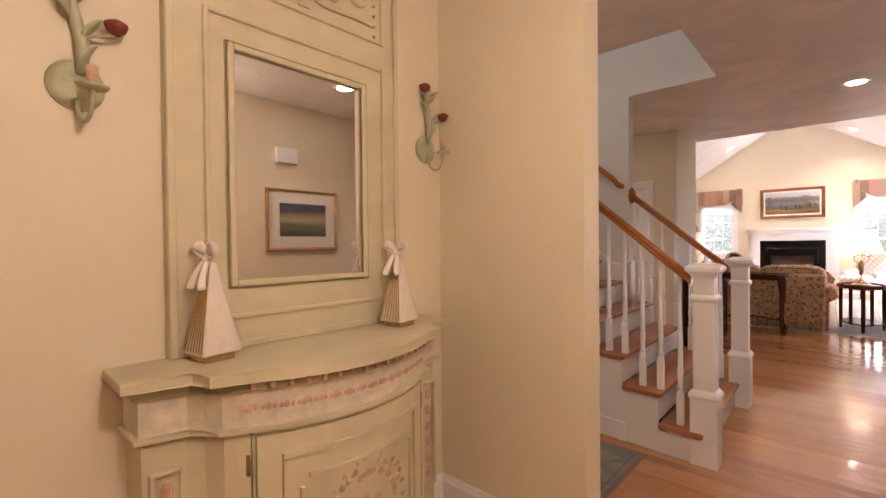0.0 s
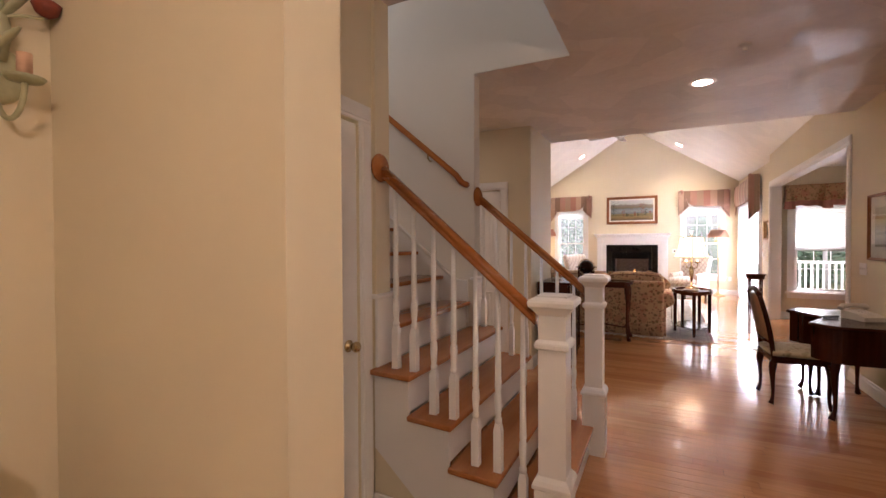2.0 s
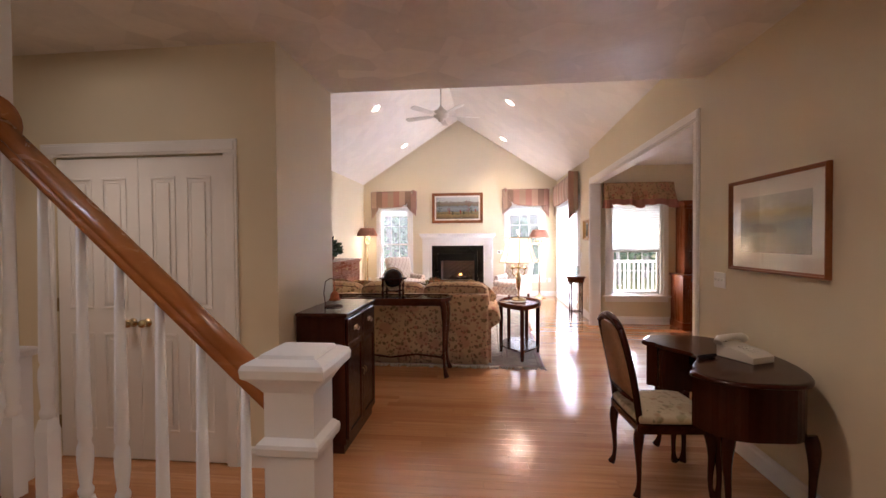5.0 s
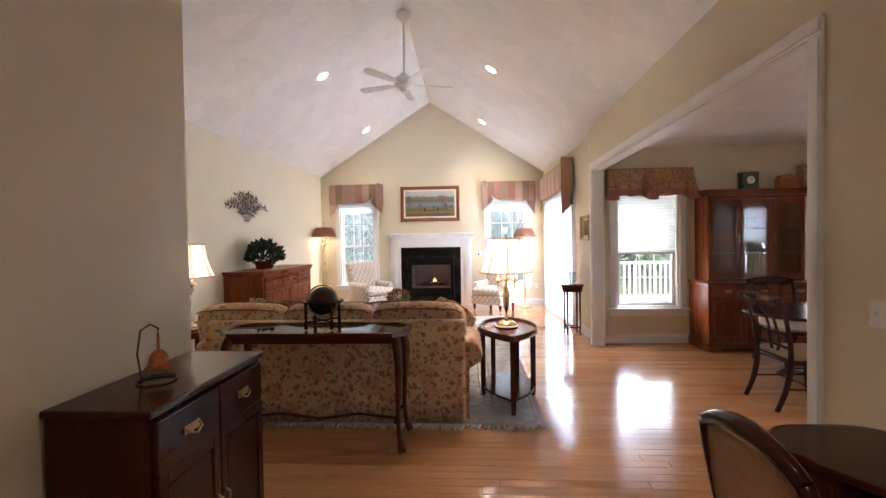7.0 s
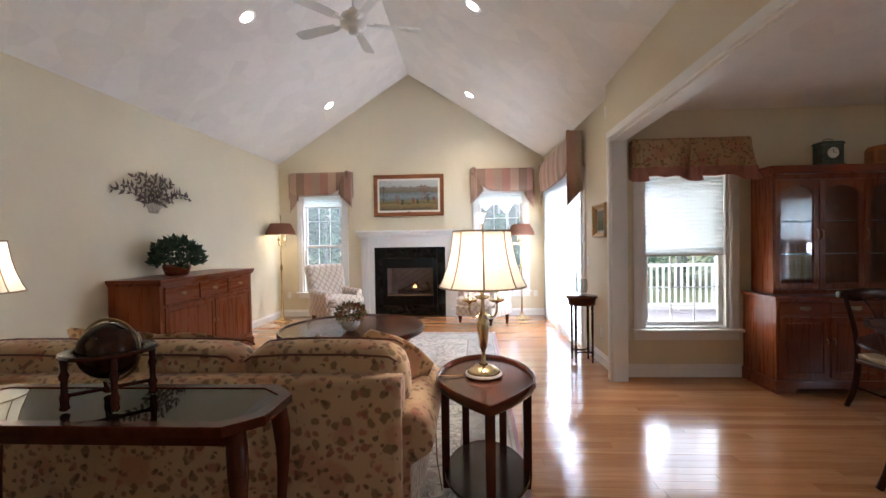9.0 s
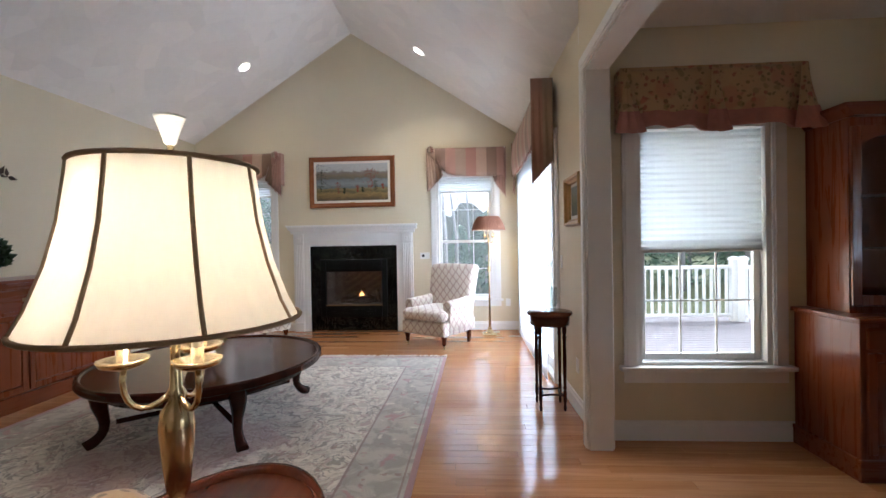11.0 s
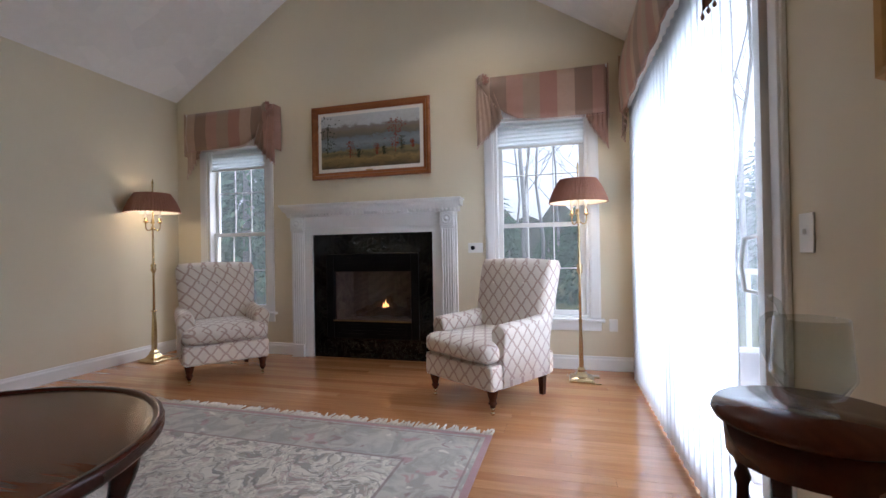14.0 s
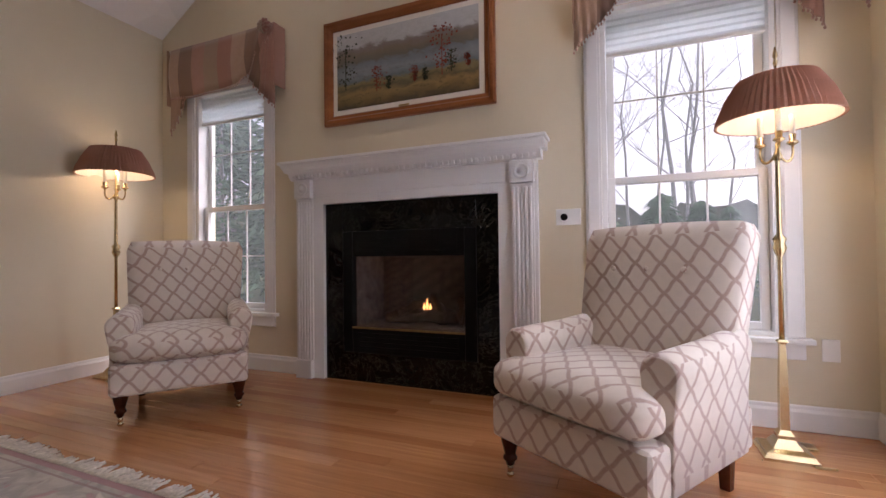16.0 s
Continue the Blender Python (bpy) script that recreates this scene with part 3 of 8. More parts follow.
baseboard("baseboard_west", [(XL, YF), (XL, YV)])
baseboard("baseboard_fireplace_left", [(-1.24, YF), (XL, YF)])
baseboard("baseboard_fireplace_right", [(XR, YF), (0.56, YF)])
splay(baseboard("baseboard_glass_door", [(XR, 10.14), (XR, 11.2)]))
baseboard("baseboard_glass_door_far", [(XR, 13.6), (XR, YF)])
baseboard("baseboard_desk", [(XW, 4.02), (XW, 6.02)])
baseboard("baseboard_desk_return", [(6.6, 4.02), (XW, 4.02)])
baseboard("baseboard_dining", [(6.6, YD), (XW + 0.16, YD)])
baseboard("baseboard_closet_side", [(-0.885, YV), (-0.885, 4.985), (-1.14, 4.985)])
baseboard("baseboard_closet_back", [(-1.0, YV), (-0.885, YV)])
baseboard("baseboard_closet_left", [(-2.56, 4.985), (-3.6, 4.985)])
baseboard("baseboard_niche", [(-0.945, -2.6), (-0.945, 0.71)][::-1])
baseboard("baseboard_niche_end", [(-0.145, 0.855), (-0.145, 0.71), (-0.945, 0.71)])
baseboard("baseboard_coat", [(-0.945, 1.2), (-0.945, 0.855), (-0.145, 0.855)])
baseboard("baseboard_opposite", [(1.56, -2.6), (1.56, 2.0), (1.7, 2.0)])


def casing(name, axis, p, out, a0, a1, z1, w=0.09, d=0.022, z0=0.0, label="white moulded door casing"):
    """Three-sided moulded casing round an opening on the face at p of a wall; out is the way it stands proud."""
    bm = bmesh.new()
    q = p + out * 0.001

    def bar(s, e, lo, hi):
        for i, (dd, ins) in enumerate(((d * 0.7, 0.0), (d, 0.015))):
            A = (q, s + ins, lo + (ins if hi - lo < 0.2 else 0)) if axis == "x" else (s + ins, q, lo + (ins if hi - lo < 0.2 else 0))
            B = (q + out * dd, e - ins, hi - ins) if axis == "x" else (e - ins, q + out * dd, hi - ins)
            box(bm, A, B, 0.003)

    bar(a0 - w, a0, z0, z1)
    bar(a1, a1 + w, z0, z1)
    bar(a0 - w, a1 + w, z1, z1 + w)
    return setting(name, bm, TRIM, label, "trim")


lean(casing("trim_wide_opening", "x", XW, -1, 6.12, 9.98, 2.43, label="white casing of the wide dining room opening"))
lean(casing("trim_wide_opening_dining_side", "x", XW + 0.14, 1, 6.12, 9.98, 2.43, label="white casing of the wide dining room opening"))
bm = bmesh.new()
box(bm, (XW - 0.001, 6.121, 0), (XW + 0.141, 6.135, 2.43))
box(bm, (XW - 0.001, 9.965, 0), (XW + 0.141, 9.979, 2.43))
box(bm, (XW - 0.001, 6.135, 2.415), (XW + 0.141, 9.965, 2.429))
lean(setting("trim_wide_opening_jamb", bm, TRIM, "white jamb lining of the wide opening", "trim"))


# ---- doors ----
def panel_door(parent, w, h, side=1, knob_at=0.06, t=0.035):
    """Moulded four-panel leaf standing from (0, 0, 0) along +x, its face towards -y."""
    leaf = bmesh.new()
    box(leaf, (0, 0, 0.008), (w, t, h), 0.002)
    leaf = part("leaf", leaf, WHITE, parent)
    st = 0.105 if w > 0.62 else 0.085
    mid = w / 2
    for x0, x1 in ((st, mid - 0.035), (mid + 0.035, w - st)):
        for z0, z1 in ((0.2, 0.86), (1.02, h - 0.13)):
            bm = bmesh.new()
            for (a, b) in (((x0, z0), (x1, z0 + 0.018)), ((x0, z1 - 0.018), (x1, z1)), ((x0, z0 + 0.018), (x0 + 0.018, z1 - 0.018)), ((x1 - 0.018, z0 + 0.018), (x1, z1 - 0.018))):
                box(bm, (a[0], -0.007, a[1]), (b[0], -0.0005, b[1]), 0.003)
            box(bm, (x0 + 0.04, -0.008, z0 + 0.04), (x1 - 0.04, -0.0005, z1 - 0.04), 0.006)
            part("raised_panel", bm, WHITE, leaf)
    kx = knob_at if side < 0 else w - knob_at
    bm = lathe([(0.030, 0), (0.030, 0.006), (0.012, 0.010), (0.011, 0.030), (0.022, 0.036), (0.027, 0.048), (0.024, 0.060), (0.010, 0.066)], 16)
    turn(bm, pose(kx, -0.0005, 0.93, 90))
    part("door_knob", bm, BRASS, leaf, "polished brass door knob")
    hx = w + 0.003 if side < 0 else -0.012
    for z in (0.2, 1.0, h - 0.22):
        part("hinge", cube((hx, -0.006, z), (hx + 0.009, 0.004, z + 0.09), 0.001), OLD_BRASS, leaf)
    return leaf


d = thing("door_coat_closet", pose(-0.95, 1.31, 0, 0, 0, 90), "white four-panel closet door with brass knob, shut", "door", kind="structure")
panel_door(d, 0.63, 2.035, 1, 0.075)
casing("trim_coat_closet", "x", -0.945, 1, 1.3, 1.95, 2.05)
for nm, x0, s in (("door_hall_closet_west", -2.452, 1), ("door_hall_closet_east", -1.85, -1)):
    d = thing(nm, pose(x0, 4.99, 0), "white panelled closet door leaf with small brass knob, shut", "door", "pair of closet doors", "structure")
    panel_door(d, 0.6, 2.03, s, 0.05)
casing("trim_hall_closet", "y", 4.985, -1, -2.46, -1.24, 2.04)

# ---- staircase ----
RISE, RUN, NOSE = 0.195, 0.232, 0.022


def askew(ob):
    """The open flight stands slightly out of square with the hall."""
    for v in ob.data.vertices:
        far = max(0.0, min(1.0, (v.co.y - 2.0) / 1.36))
        v.co.y += -0.018 - 0.04 * far + 0.083 * max(0.0, min(0.9, -v.co.x))
    return ob


stair = thing("staircase", (0, 0, 0), "white painted staircase with oak treads", "staircase", kind="structure")
for i in range(1, 15):
    nx, z = NOSE - RUN * (i - 1), RISE * i
    open_part = i <= 4
    y0 = 1.945 if open_part else 2.205
    y1 = 3.40 if open_part else 3.305
    bm = bmesh.new()
    box(bm, (nx - RUN - 0.02, y0, z - 0.028), (nx, y1, z), 0.011, 3)
    tread = part("tread", bm, OAK_TREAD, stair, "honey oak tread with rounded nosing" if i == 1 else "")
    riser = part("riser", cube((nx - 0.05, max(y0 + 0.03, 1.99), z - RISE + 0.0005), (nx - 0.03, min(y1 - 0.03, 3.37), z - 0.029)), WHITE, stair)
    if open_part:
        askew(tread)
        askew(riser)
for nm, y0, y1 in (("near_stringer", 1.985, 2.0), ("far_stringer", 3.345, 3.36)):
    poly = [(NOSE - 0.031, 0.001)]
    for i in range(1, 5):
        nx = NOSE - RUN * (i - 1) - 0.031
        poly += [(nx, RISE * i - 0.029), (nx - RUN + 0.002, RISE * i - 0.029)]
    poly += [(-0.921, RISE * 4 - 0.029), (-0.921, 0.36), (-0.46, 0.001)]
    askew(part("stringer", prism(poly, y0, y1, None, "y"), WHITE, stair, "white painted stepped stringer"))
    askew(part("spandrel", prism([(-0.921, 0.0), (-0.44, 0.0), (-0.921, 0.38)], y0 + (0.004 if y0 < 2.5 else 0), y1 - (0.004 if y0 > 2.5 else 0), None, "y"), WALL, stair, "cream plaster panel under the steps"))
bm = bmesh.new()
box(bm, (-0.92, 1.967, 0.002), (-0.45, 1.984, 0.13), 0.004)
askew(part("skirting", bm, TRIM, stair))
# sloping skirt boards on both stair walls, with their flat ends
for y0, y1 in ((3.29, 3.309), (2.2015, 2.22)):
    sl = RISE / RUN
    poly = [(-0.93, 0.81), (-0.93, 1.14), (-1.0, 1.14)]
    for x in (-1.08, -2.9):
        poly.append((x, 1.165 + (-1.08 - x) * sl))
    poly += [(-2.9, 0.98 + 1.8 * sl), (-0.95, 0.80)]
    part("skirt_board", prism(poly, y0, y1, None, "y"), WHITE, stair)
    bm = bmesh.new()
    yy = (y0 - 0.012, y1 - 0.002) if y0 > 3 else (y0 + 0.002, y1 + 0.012)
    loft(bm, [[(-1.05, yy[0], 1.14), (-1.05, yy[1], 1.14), (-1.05, yy[1], 1.165), (-1.05, yy[0], 1.165)], [(-2.9, yy[0], 1.14 + 1.85 * sl), (-2.9, yy[1], 1.14 + 1.85 * sl), (-2.9, yy[1], 1.165 + 1.85 * sl), (-2.9, yy[0], 1.165 + 1.85 * sl)]])
    part("skirt_cap", bm, WHITE, stair)
for y0, y1, x1 in ((3.31, 3.42, -0.874), (2.07, 2.2, -0.924)):
    bm = bmesh.new()
    box(bm, (x1 + 0.001, y0 - 0.018, RISE * 4 + 0.001), (x1 + 0.02, y1 + 0.018, 1.14), 0.002)
    box(bm, (x1 - 0.03, y0 - 0.03, 1.14), (x1 + 0.032, y1 + 0.03, 1.165), 0.006)
    part("wall_end_panel", bm, WHITE, stair)


def newel(at, label):
    n = thing("newel_post", at, label, "newel post", "newel posts of the stair")
    part("plinth", square_turn([(0.072, 0.0), (0.072, 0.395), (0.070, 0.40)]), WHITE, n)
    part("plinth_moulding", square_turn([(0.071, 0.40), (0.080, 0.408), (0.080, 0.422), (0.072, 0.44), (0.060, 0.455)]), WHITE, n)
    part("shaft", square_turn([(0.057, 0.445), (0.057, 1.16)]), WHITE, n)
    part("collar", square_turn([(0.057, 0.985), (0.070, 0.995), (0.072, 1.010), (0.070, 1.018), (0.058, 1.03)]), WHITE, n)
    part("cap", square_turn([(0.058, 1.13), (0.066, 1.142), (0.080, 1.160), (0.092, 1.170), (0.094, 1.188), (0.090, 1.198), (0.070, 1.208), (0.066, 1.206), (0.062, 1.214), (0.0, 1.217)]), WHITE, n, "moulded square cap with pillowed top")
    return n


newel((0.022, 2.025, 0), "white square newel post with moulded cap at the stair foot")
newel((0.02, 3.28, 0), "white square newel post with moulded cap at the stair foot")


def baluster_mesh(h):
    hb = 0.22
    bm = square_turn([(0.0185, 0.0), (0.0185, hb - 0.03), (0.013, hb)])
    lathe([(0.012, hb - 0.004), (0.0175, hb + 0.012), (0.0175, hb + 0.02), (0.0125, hb + 0.03), (0.0165, hb + 0.07), (0.0185, hb + 0.10), (0.0175, hb + 0.13), (0.0125, hb + 0.145), (0.016, hb + 0.155), (0.016, hb + 0.165), (0.0155, hb + 0.2), (0.0095, h)], 10, bm)
    return bm


def rail_z(x):
    return 1.055 + (0.01 - x) * (RISE / RUN)


for yc, yw_ in ((2.025, 2.10), (3.28, 3.358)):
    x_top = -0.905 if yc < 3 else -0.855
    rail = thing("handrail", (0, 0, 0), "polished honey oak handrail between newel and wall", "handrail", "stair handrails")
    prof = [(-0.03, -0.03), (0.03, -0.03), (0.03, -0.012), (0.024, -0.006), (0.033, 0.006), (0.031, 0.022), (0.018, 0.033), (0.0, 0.036), (-0.018, 0.033), (-0.031, 0.022), (-0.033, 0.006), (-0.024, -0.006), (-0.03, -0.012)]
    bm = bmesh.new()
    ends = ((-0.055, rail_z(-0.055)), (x_top + 0.02, rail_z(x_top + 0.02)))
    loft(bm, [[(x, yc - (yw_ - yc) * x / 0.9 + a, z + b) for a, b in prof] for x, z in ends])
    part("rail", bm, OAK_RAIL, rail)
    bm = lathe([(0.0, 0.0), (0.072, 0.0), (0.076, 0.008), (0.072, 0.016), (0.055, 0.022), (0.05, 0.028), (0.0, 0.03)], 24)
    turn(bm, pose(x_top - 0.018, yw_, rail_z(x_top) + 0.012, 0, 90))
    part("rosette", bm, OAK_RAIL, rail, "round oak wall rosette")
    for i in range(1, 5):
        nx = NOSE - RUN * (i - 1)
        for k_, dx in ((0, 0.028), (1, 0.142)):
            x = nx - dx
            if i == 1 and k_ == 0:
                continue
            h = rail_z(x) - 0.03 - RISE * i
            b_ = tagged(part("baluster", baluster_mesh(h), WHITE), "white turned wooden stair baluster", "baluster", "stair balusters")
            b_.location = (x, yc - (yw_ - yc) * x / 0.9, RISE * i)
# wall rail above the steps
wr = thing("wall_handrail", (0, 0, 0), "honey oak handrail on brackets along the stair wall", "handrail")
wall_rail_z = lambda x: 1.90 + (-0.93 - x) * 0.84
bm = tube([(-0.93, 3.292, 1.885), (-0.93, 3.25, 1.885), (-0.955, 3.245, 1.90), (-1.0, 3.245, wall_rail_z(-1.0)), (-2.0, 3.245, wall_rail_z(-2.0)), (-3.1, 3.245, wall_rail_z(-3.1))], 0.024, 10)
part("rail", bm, OAK_RAIL, wr)
for x in (-1.25, -2.0, -2.8):
    z = wall_rail_z(x)
    bm = tube([(x, 3.309, z - 0.07), (x, 3.28, z - 0.075), (x, 3.25, z - 0.06), (x, 3.245, z - 0.02)], 0.007, 8)
    part("bracket", bm, OLD_BRASS, wr, "brass rail bracket")


# ---- windows ----
SCREEN = haze_screen("window_haze_veil")
SHADE_CLOTH = sheer("white_pleated_shade", (0.86, 0.88, 0.88), 0.54)
SILK = ((0.36, 0.17, 0.12), (0.46, 0.32, 0.22), (0.22, 0.14, 0.09), (0.40, 0.22, 0.16), (0.34, 0.25, 0.17))
STRIPE = striped("striped_silk", SILK, 0.78, 0)
FLORAL_VAL = floral("floral_valance_cloth", (0.48, 0.31, 0.16), (0.42, 0.13, 0.08), (0.26, 0.18, 0.07))
DUSTY = plain("dusty_rose_cloth", (0.42, 0.18, 0.14), 0.8, var=0.12, scale=12, bump=0.2, bscale=250)
BEAD = plain("beaded_fringe", (0.45, 0.28, 0.22), 0.5, var=0.2)


def window(name, x0, x1, z0, z1, yw, shade_to, label, cols=3, screened=False):
    """Double-hung window in a wall whose room face is at yw; the room lies towards -y."""
    w = thing(name, (0, 0, 0), label, "window", kind="structure")
    bm = bmesh.new()
    cw = 0.095
    for a, b in (((x0 - cw, z0), (x0, z1 + cw)), ((x1, z0), (x1 + cw, z1 + cw)), ((x0, z1), (x1, z1 + cw))):
        box(bm, (a[0], yw - 0.018, a[1]), (b[0], yw - 0.001, b[1]), 0.003)
        e = 0.014
        if b[1] - a[1] > 0.3:
            box(bm, (a[0] + e, yw - 0.025, a[1]), (b[0] - e, yw - 0.0185, b[1] - e), 0.003)
    part("casing", bm, TRIM, w)
    part("sill", cube((x0 - cw - 0.03, yw - 0.06, z0 - 0.03), (x1 + cw + 0.03, yw + 0.08, z0 - 0.001), 0.006, 2), TRIM, w)
    part("apron", cube((x0 - cw, yw - 0.018, z0 - 0.115), (x1 + cw, yw - 0.001, z0 - 0.031), 0.003), TRIM, w)
    bm = bmesh.new()
    for a, b in (((x0, z0), (x0 + 0.03, z1)), ((x1 - 0.03, z0), (x1, z1)), ((x0 + 0.03, z1 - 0.03), (x1 - 0.03, z1)), ((x0 + 0.03, z0), (x1 - 0.03, z0 + 0.02))):
        box(bm, (a[0] + 0.001, yw + 0.001, a[1] + 0.001), (b[0] - 0.001, yw + 0.16, b[1] - 0.001))
    part("window_frame", bm, WHITE, w)
    zm = z0 + (z1 - z0) * 0.46 if z1 > 2.2 else z0 + (z1 - z0) * 0.5
    xa, xb = x0 + 0.032, x1 - 0.032
    for nm, lo, hi, yy in (("lower_sash", z0 + 0.022, zm + 0.02, yw + 0.06), ("upper_sash", zm - 0.02, z1 - 0.032, yw + 0.10)):
        bm = bmesh.new()
        f = 0.042
        for a, b in (((xa, lo), (xa + f, hi)), ((xb - f, lo), (xb, hi)), ((xa + f, lo), (xb - f, lo + f)), ((xa + f, hi - f), (xb - f, hi))):
            box(bm, (a[0], yy, a[1]), (b[0], yy + 0.032, b[1]), 0.003)
        sash = part(nm, bm, WHITE, w)
        gx0, gx1, gz0, gz1 = xa + f, xb - f, lo + f, hi - f
        for i in range(1, cols):
            x = gx0 + (gx1 - gx0) * i / cols
            part("muntin", cube((x - 0.0055, yy + 0.008, gz0), (x + 0.0055, yy + 0.022, gz1), 0.002), WHITE, sash)
        zc = (gz0 + gz1) / 2
        part("muntin", cube((gx0, yy + 0.009, zc - 0.0055), (gx1, yy + 0.021, zc + 0.0055), 0.002), WHITE, sash)
        p = part("pane", cube((gx0, yy + 0.0145, gz0), (gx1, yy + 0.0165, gz1)), GLASS, sash)
        p.visible_shadow = False
    # added sheet, only there to haze the view through the panes
    if screened:
        sc_ = part("haze_screen", cube((x0 + 0.031, yw + 0.150, z0 + 0.021), (x1 - 0.031, yw + 0.152, z1 - 0.031)), SCREEN, w, "thin grey screen added to haze the view outside")
        sc_.visible_shadow = False
    # pleated cellular shade
    bm = bmesh.new()
    n = max(4, int((z1 - shade_to) / 0.042))
    rings = []
    for i in range(n * 2 + 1):
        z = z1 - 0.04 - (z1 - 0.04 - shade_to) * i / (n * 2)
        yy = yw + 0.03 + (0.009 if i % 2 else 0.0)
        rings.append([(x0 + 0.035, yy, z), (x1 - 0.035, yy, z), (x1 - 0.035, yy + 0.006, z), (x0 + 0.035, yy + 0.006, z)])
    loft(bm, rings)
    for f_ in bm.faces:
        f_.smooth = False
    sh = part("pleated_shade", bm, SHADE_CLOTH, w, "white pleated cellular shade")
    part("shade_rail", cube((x0 + 0.034, yw + 0.024, shade_to - 0.022), (x1 - 0.034, yw + 0.052, shade_to), 0.004), WHITE, sh)
    return w


window("window_1", *LWIN, YF, 2.15, "white double-hung window beside the fireplace, shade raised", 3, True)
window("window_2", *RWIN, YF, 2.15, "white double-hung window beside the fireplace, shade raised", 3, True)
window("window_3", *DWIN, YD, 1.27, "white double-hung dining window, pleated shade half down")
window("window_4", *DWIN2, YD, 1.27, "white double-hung dining window, pleated shade half down")

side_window = window("window_5", -0.43, 0.43, 0.56, 2.1, 0, 1.36, "white double-hung dining side window, pleated shade half down")
side_window.matrix_world = pose(6.6, 6.0, 0, 0, 0, -90)


def ruffle(at, cloth, parent):
    """Gathered cloth rosette."""
    bm = lathe([(0.0, 0.0), (0.03, 0.002), (0.035, 0.02), (0.018, 0.034), (0.0, 0.036)], 10)
    for i in range(9):
        a = 2 * math.pi * i / 9
        c_, s_ = math.cos(a), math.sin(a)
        tube(bez((0.012 * c_, 0.012 * s_, 0.02), (0.03 * c_, 0.03 * s_, 0.045), (0.055 * c_, 0.055 * s_, 0.03), (0.058 * math.cos(a + 0.4), 0.058 * math.sin(a + 0.4), 0.006), 5), [0.006, 0.014, 0.017, 0.015, 0.012, 0.005], 6, bm, 0.6)
    o = part("rosette", bm, cloth, parent, "gathered silk rosette")
    o.matrix_basis = pose(*at, 90)
    return o


def swag_valance(m, w, label, cloth, horn_left, edge=0.43):
    """Silk valance on a board: flat front swept up into a rosette at one end, a folded cascade below each end, beaded hems. Local x along the wall, -y into the room, z = 0 at the top."""
    v = thing("window_valance", m, label, "valance")
    d = 0.11
    hs = -1 if horn_left else 1
    span = min(0.46, 0.36 / w + 0.06)

    def drop(u):
        h = (1 - u) if horn_left else u
        up = max(0.0, (h - 1 + span) / span)
        return edge + 0.012 * math.sin(h * 5.5) - (edge - 0.07) * up ** 1.9

    def front(u, s):
        h = (1 - u) if horn_left else u
        gather = max(0.0, h - 0.55) / 0.45
        fold = 0.006 * math.sin(u * 17 * w) + 0.016 * gather * math.sin(u * 46 * w + 6 * s)
        return -d - fold * s - 0.022 * math.sin(s * 3.1) - 0.012 * gather

    n = 56
    rings = []
    for i in range(n + 1):
        u = i / n
        x = -w / 2 + w * u
        ring = [(x, front(u, j / 8), -drop(u) * j / 8) for j in range(9)]
        ring += [(x, front(u, s) + 0.006, -drop(u) * s) for s in (1, 0.5, 0)]
        rings.append(ring)
    part("swag", loft(bmesh.new(), rings), cloth, v)
    bm = bmesh.new()
    beads = int(w / 0.022)
    for i in range(beads):
        u = (i + 0.5) / beads
        x, z, y = -w / 2 + w * u, -drop(u), front(u, 1)
        lathe([(0.0, -0.024), (0.006, -0.019), (0.007, -0.013), (0.003, -0.007), (0.002, 0.004)], 5, bm, (x, y, z))
    tagged(part("beaded_hem", bm, BEAD, v), kind="stuff")
    for side in (-1, 1):
        horn = side == hs
        cols = 16
        long, short = (0.66, 0.40) if horn else (0.74, 0.45)
        wide = 0.25 if horn else 0.19
        back = 0.012 if horn else -0.022

        def column(i, s):
            u = i / cols
            x_top = side * (w / 2 + 0.02 - (0.10 if horn else wide * 0.8) * (1 - u))
            x_low = side * (w / 2 + 0.02 - wide * (1 - u))
            zig = 0.016 * math.sin(i * 1.9)
            return (x_top + (x_low - x_top) * s ** 0.8, -d - back - zig * (0.35 + 0.65 * s) - 0.012 * s, -(short + (long - short) * u ** 0.8) * s)

        rings = []
        for i in range(cols + 1):
            ring = [column(i, j / 6) for j in range(7)]
            ring += [(x, y + 0.006, z) for x, y, z in (column(i, s) for s in (1, 0.5, 0))]
            rings.append(ring)
        bm = loft(bmesh.new(), rings)
        bmesh.ops.recalc_face_normals(bm, faces=bm.faces)
        tail = part("tail", bm, cloth, v, "folded silk cascade")
        bm = bmesh.new()
        for i in range(cols + 1):
            lathe([(0.0, -0.026), (0.006, -0.020), (0.007, -0.013), (0.003, -0.007), (0.002, 0.004)], 5, bm, column(i, 1))
        if horn:
            for j in range(2, 16):
                x, y, z = column(0, j / 16)
                lathe([(0.0, -0.016), (0.006, -0.011), (0.007, -0.005), (0.0, 0.002)], 5, bm, (x, y - 0.004, z))
        tagged(part("bead_fringe", bm, BEAD, tail), kind="stuff")
        part("return", cube((side * (w / 2 + 0.018), -d - 0.02, -0.5), (side * (w / 2 + 0.026), -0.004, 0), 0.002), cloth, v)
    ruffle((hs * (w / 2 - 0.05), -d - 0.03, -0.03), cloth, v)
    part("board", cube((-w / 2 - 0.015, -d, -0.02), (w / 2 + 0.015, -0.004, 0.0)), WHITE, v)
    return v


